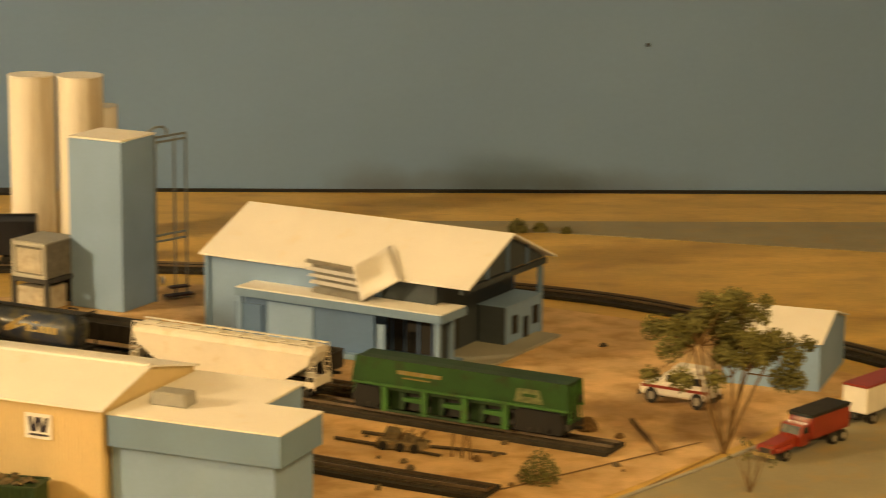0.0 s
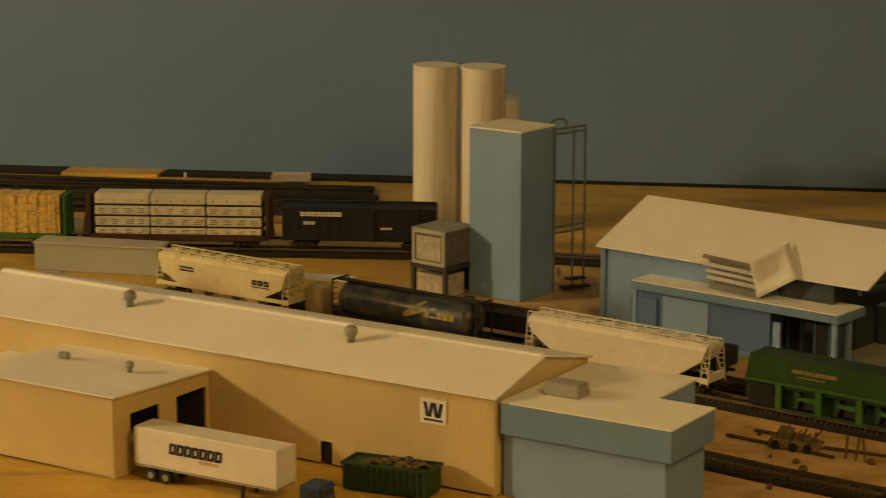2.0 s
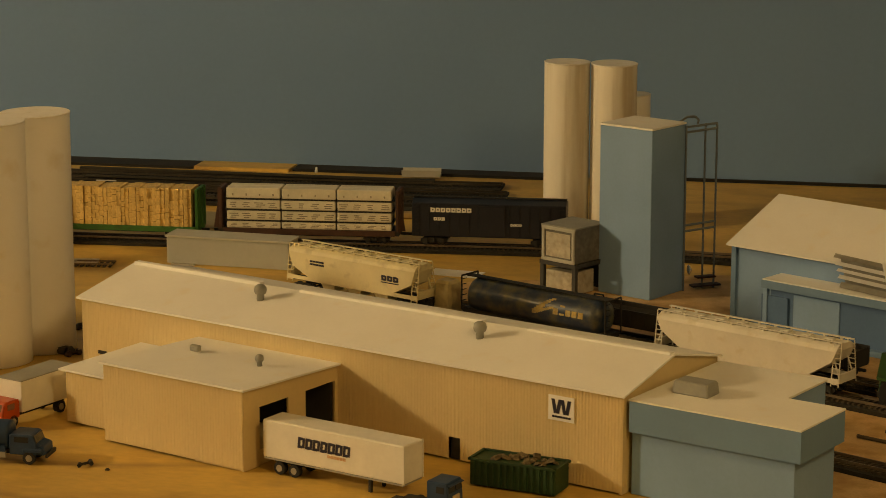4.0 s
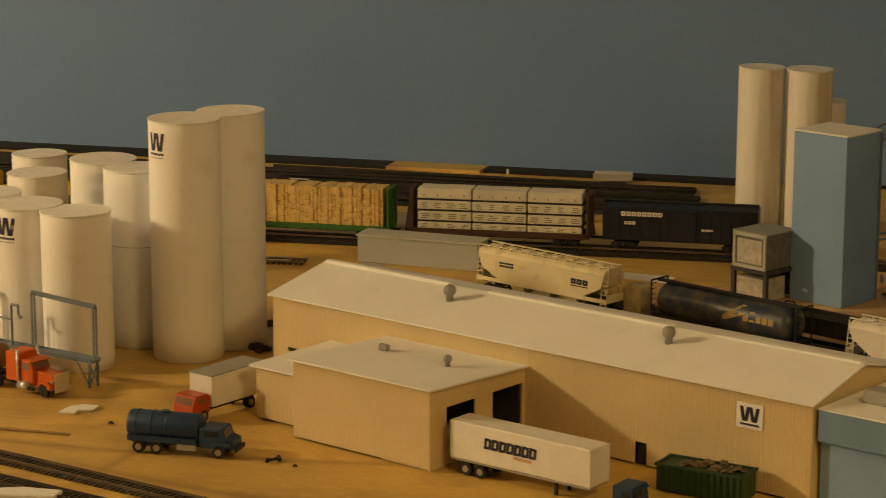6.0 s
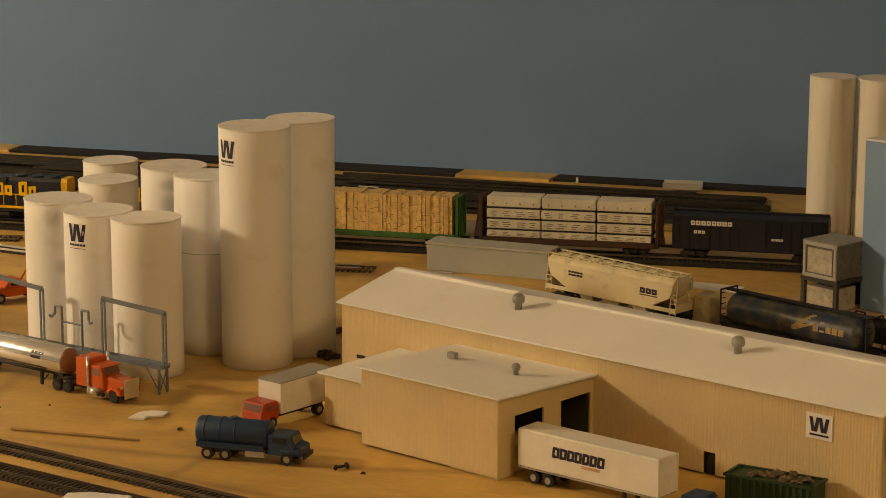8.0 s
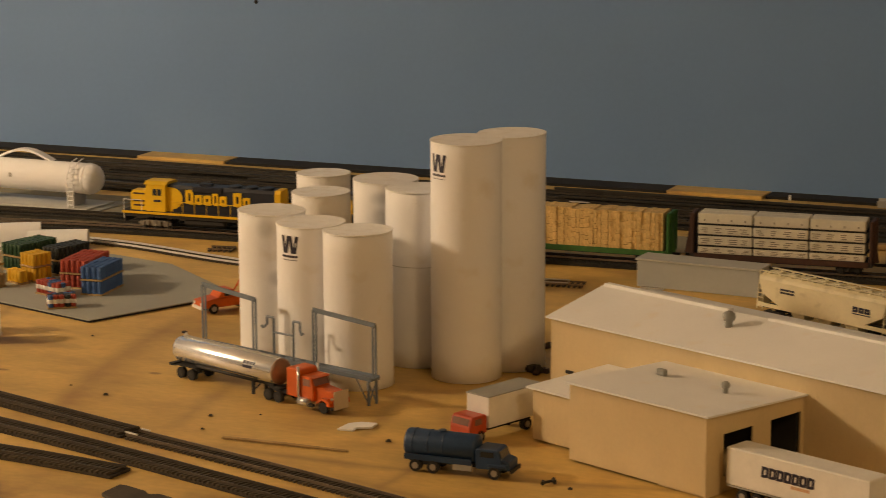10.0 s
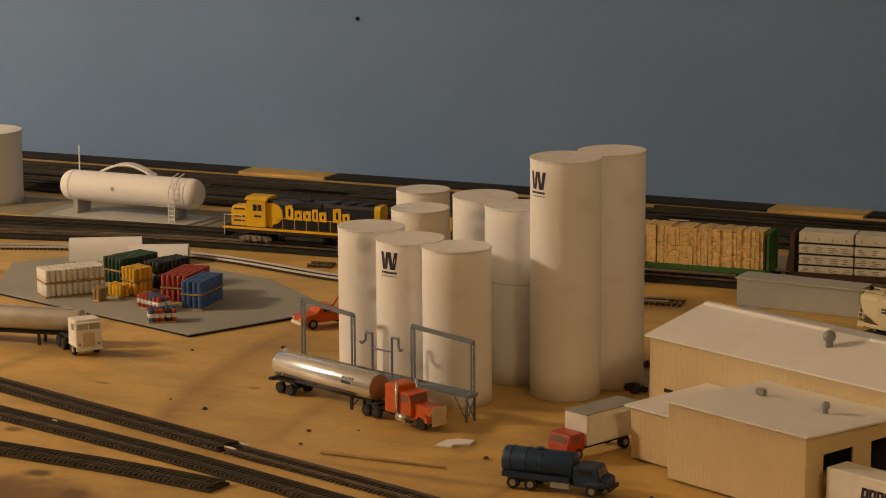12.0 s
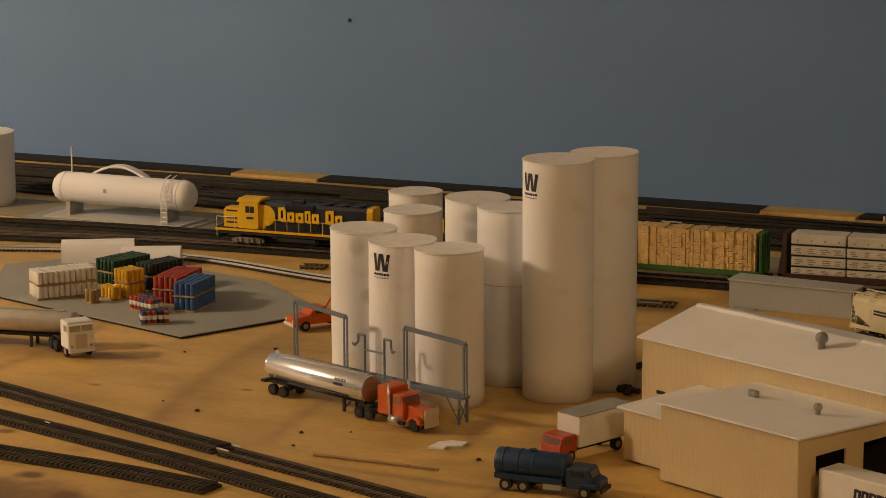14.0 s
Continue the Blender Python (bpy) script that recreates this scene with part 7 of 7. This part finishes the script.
# dark scrap parts between the silos and the warehouse
rnd = random.Random(23)
for cx, cy, n in ((-0.922, 2.330, 6), (-0.950, 2.430, 5)):
    for k in range(n):
        s = rnd.uniform(0.005, 0.011)
        b = box((0, 0, s * 0.35), (s, s * rnd.uniform(0.4, 0.8), s * 0.7), taper=rnd.uniform(0.6, 1.0), bevel=s * 0.06)
        bm_cyl(b, (-s * 0.3, -s * 0.4, s * 0.3), (-s * 0.3, s * 0.4, s * 0.3), s * 0.28, 10)
        solid("scrap_part", b, M_BROWN if k % 2 else M_TIE, pose(cx + rnd.uniform(-0.014, 0.014), cy + rnd.uniform(-0.014, 0.014), 0.0005, 0, 0, rnd.uniform(0, 180)),
              "dark rusty machine part behind the silos", "scrap part", "scrap behind the silos")
# scraps on the plywood
solid("card_scrap", prism([(-0.020, -0.007), (-0.004, -0.009), (-0.002, -0.004), (0.013, -0.003), (0.017, 0.006), (0.001, 0.008), (-0.011, 0.005)], 0, 0.0012, "Z"), M_WHITE,
      pose(-1.0080, 2.064, 0.0005, 0, 0, 20) @ Matrix.Diagonal((1.0, 1.7, 1.6, 1)), "torn scrap of white card on the table", "scrap")
for x, y, s in ((-0.960, 2.030, 0.006), (-1.162, 2.043, 0.005), (-1.301, 2.071, 0.006), (-1.146, 1.998, 0.004), (-1.118, 2.066, 0.003), (-1.451, 2.286, 0.004), (0.176, 2.573, 0.010), (-1.195, 2.750, 0.007), (-0.745, 1.955, 0.005), (-1.355, 2.09, 0.003)):
    b = box((0, 0, s * 0.2), (s, s * 0.6, s * 0.4), taper=0.5, bevel=s * 0.06)
    solid("debris", b, M_TIE, pose(x, y, 0.0005, 0, 0, 40 * s * 100), "small dark crumb of debris on the table", "debris", "crumbs on the table")
M_CLOUDY = mat("cloudy_yellowed_plastic", (0.62, 0.52, 0.30), 0.35, spread=0.2, big=60, fine=300, coat=0.3)
tray = thing("plastic_cover", pose(-0.575, 2.585, 0.0005, 0, 0, -25), "cloudy yellowed plastic cover with a white card on top", "plastic cover")
part("shell", box((0, 0, 0.021), (0.026, 0.026, 0.042), taper=0.85, bevel=0.003), M_CLOUDY, tray)
part("card", box((-0.006, 0.022, 0.0440), (0.060, 0.030, 0.0008), Euler((0, 0, 0.3)).to_matrix()), M_WHITE, tray)
solid("card_scrap", prism([(-0.030, -0.010), (0.026, -0.014), (0.030, 0.004), (-0.006, 0.012), (-0.028, 0.008)], 0, 0.004, "Z", bevel=0.001), M_WHITE, pose(-0.930, 1.797, 0.0042, 0, 0, 15),
      "lumpy scrap of white card beside the near tracks", "scrap")
b = bm_cyl(bmesh.new(), (-0.008, 0, 0.003), (0.008, 0.002, 0.003), 0.0016, 8)
bm_cyl(b, (0.005, -0.004, 0.003), (0.009, 0.006, 0.003), 0.0026, 8)
bm_cyl(b, (-0.010, -0.003, 0.003), (-0.006, 0.003, 0.003), 0.0024, 8)
solid("bolt", b, M_UNDER, pose(-0.768, 1.962, 0.0005, 0, 0, 50) @ Matrix.Scale(0.8, 4), "small dark metal bolt lying on the table", "bolt")
# loose bits of track
for x, y, a, n in ((-1.075, 2.742, 8, 7), (-1.565, 2.766, 10, 5), (-1.185, 2.738, 3, 6)):
    tp = thing("track_piece", pose(x, y, 0.0005, 0, 0, a), "short loose piece of dark track", "track piece")
    for k in range(n):
        part("tie", box((k * 0.007, 0, 0.001), (0.003, 0.028, 0.002)), M_TIE, tp)
    for s in (-1, 1):
        part("rail", box((n * 0.0035 - 0.0035, s * 0.0087, 0.003), (n * 0.007, 0.001, 0.002)), M_RAIL, tp)
# loose rails, a trough and boards lying across the back yard
rnd = random.Random(31)
for k in range(34):
    length, y = rnd.uniform(0.12, 0.55), rnd.uniform(0.0, 1.0)
    x = rnd.uniform(-2.6, -0.75 - length / 2)
    y = 3.105 + 0.22 * y + (x + 1.2) * 0.030
    b = box((0, 0, 0.0018), (length, rnd.uniform(0.002, 0.007), 0.0034), bevel=0.0004)
    solid("loose_rail", b, M_TIE_BACK if k % 3 else M_RAIL_BACK, pose(x, y, 0.0088, 0, 0, 1.7 + rnd.uniform(-1.6, 1.6)), "long sooty rail lying loose on the yard tracks", "rail", "loose rails in the yard")
b = bm_prism(bmesh.new(), [(-0.010, 0.0), (0.010, 0.0), (0.013, 0.010), (0.011, 0.010), (0.0085, 0.002), (-0.0085, 0.002), (-0.011, 0.010), (-0.013, 0.010)], -0.028, 0.028, "X")
solid("metal_trough", b, M_PALE_EDGE, pose(-0.795, 3.395, 0.0046, 0, 0, 8), "small pale grey open trough near the back wall", "trough")
solid("pale_peg", cyl((0, 0, 0), (0, 0, 0.008), 0.0022, 10, 0.0016), M_WHITE, pose(-0.952, 3.388, 0.0046), "tiny white peg standing on the black strip", "peg")
# small bright bars added as painted glints along the rails
for x, y, l, a in ((-1.214, 3.215, 0.030, 3), (-0.93, 3.02, 0.050, 4)):
    solid("bright_rail_piece", box((0, 0, 0.0008), (l, 0.0016, 0.0016), bevel=0.0003), M_RAIL_BRIGHT, pose(x, y, 0.0124 if y > 3.1 else 0.0012, 0, 0, a), "short bright bar standing in for a rail glint", "rail piece")
for x, y, l, w, a in ((-0.760, 3.110, 0.200, 0.018, 14), (-0.690, 3.165, 0.120, 0.022, 6)):
    solid("tan_board", box((0, 0, 0.0035), (l, w, 0.007), bevel=0.0012), M_PALLET, pose(x, y, 0.0008, 0, 0, a), "narrow tan board lying at the end of the yard", "board")
# marks on the back wall
for x, z in ((-1.846, 0.257), (0.293, 0.217)):
    p = at_wall(x, 0.0015)
    solid("wall_nail", bm_turn(bmesh.new(), [(0.001, -0.002), (0.0032, -0.001), (0.0028, 0.001), (0.001, 0.002)], (0, 0, 0), "Z", 12), M_DARK, pose(p[0], p[1], z, 90), "small dark nail head in the wall", "nail")
# yellow centre line and kerb on the road
b = bmesh.new()
sweep(b, spline([(0.36, 1.99), (0.45, 2.10), (0.60, 2.30), (0.74, 2.50)], 0.03), 0, 0.003, 0, 0.0004)
solid("road_line", b, M_YELLOW, pose(0, 0, 0.0017), "worn yellow line along the grey road", "road line", kind="structure")
b = bmesh.new()
sweep(b, spline([(0.118, 1.985), (0.280, 2.172), (0.447, 2.394), (0.615, 2.624)], 0.03), 0, 0.004, 0, 0.0022)
solid("kerb", b, M_LGREY, pose(0, 0, 0.0003), "pale low kerb along the road edge", "kerb", kind="structure")
# sandy scenery over the plywood on the right
solid("sand", plate([(-0.62, 2.745), (-0.30, 2.86), (0.05, 2.80), (0.22, 2.70), (0.36, 2.55), (0.45, 2.44), (0.28, 2.20), (0.115, 2.00), (-0.10, 1.96), (-0.13, 2.10), (-0.30, 2.20), (-0.62, 2.40)], 0.0002), M_SAND,
      pose(0, 0, 0.0001), "orange-brown sandy scenery ground on the table", "sand", kind="structure")

# ---- near tracks, tie by tie ----
track([(-1.75, 2.118), (-1.544, 2.056), (-1.36, 2.001), (-1.197, 1.952)], "near track of sooty ties on dark roadbed", M_TIE, M_RAIL_NEAR, bed=True, single=True, bed_height=0.0026, bed_width=0.0305)
track([(-1.197, 1.952), (-1.0, 1.896), (-0.8, 1.833), (-0.6, 1.77)], "near track of dark brown ties with cleaner rails", M_TIE, M_RAIL, bed=False, single=True)
track([(-1.70, 2.015), (-1.478, 1.962), (-1.235, 1.903), (-1.042, 1.847), (-0.85, 1.79)], "near track of sooty ties lying close to its neighbour", M_TIE, M_RAIL_NEAR, bed=True, single=True, bed_height=0.0026, bed_width=0.0305)
track([(-1.60, 1.862), (-1.389, 1.852), (-1.257, 1.847), (-1.134, 1.834)], "near dead-end track of sooty ties", M_TIE, M_RAIL_NEAR, bed=True, single=True, bed_height=0.0026, bed_width=0.0305)
for x, y, l in ((-1.196, 1.9435, 0.024), (-1.186, 1.9585, 0.012), (-1.438, 1.9445, 0.007), (-1.405, 1.9535, 0.008)):
    solid("rail_joiner", box((0, 0, 0.0046), (l, 0.0016, 0.0016), bevel=0.0003), M_RAIL_BRIGHT, pose(x, y, 0.0010, 0, 0, -16), "bright metal rail joiner on the near track", "rail joiner")
solid("roadbed_strip", plate(ragged(-1.118, -0.93, (1.772, 1.722), (1.800, 1.750), 3, 16), 0.003), M_TIE, pose(0, 0, 0.0003), "loose strip of brown roadbed on the table", "roadbed strip")
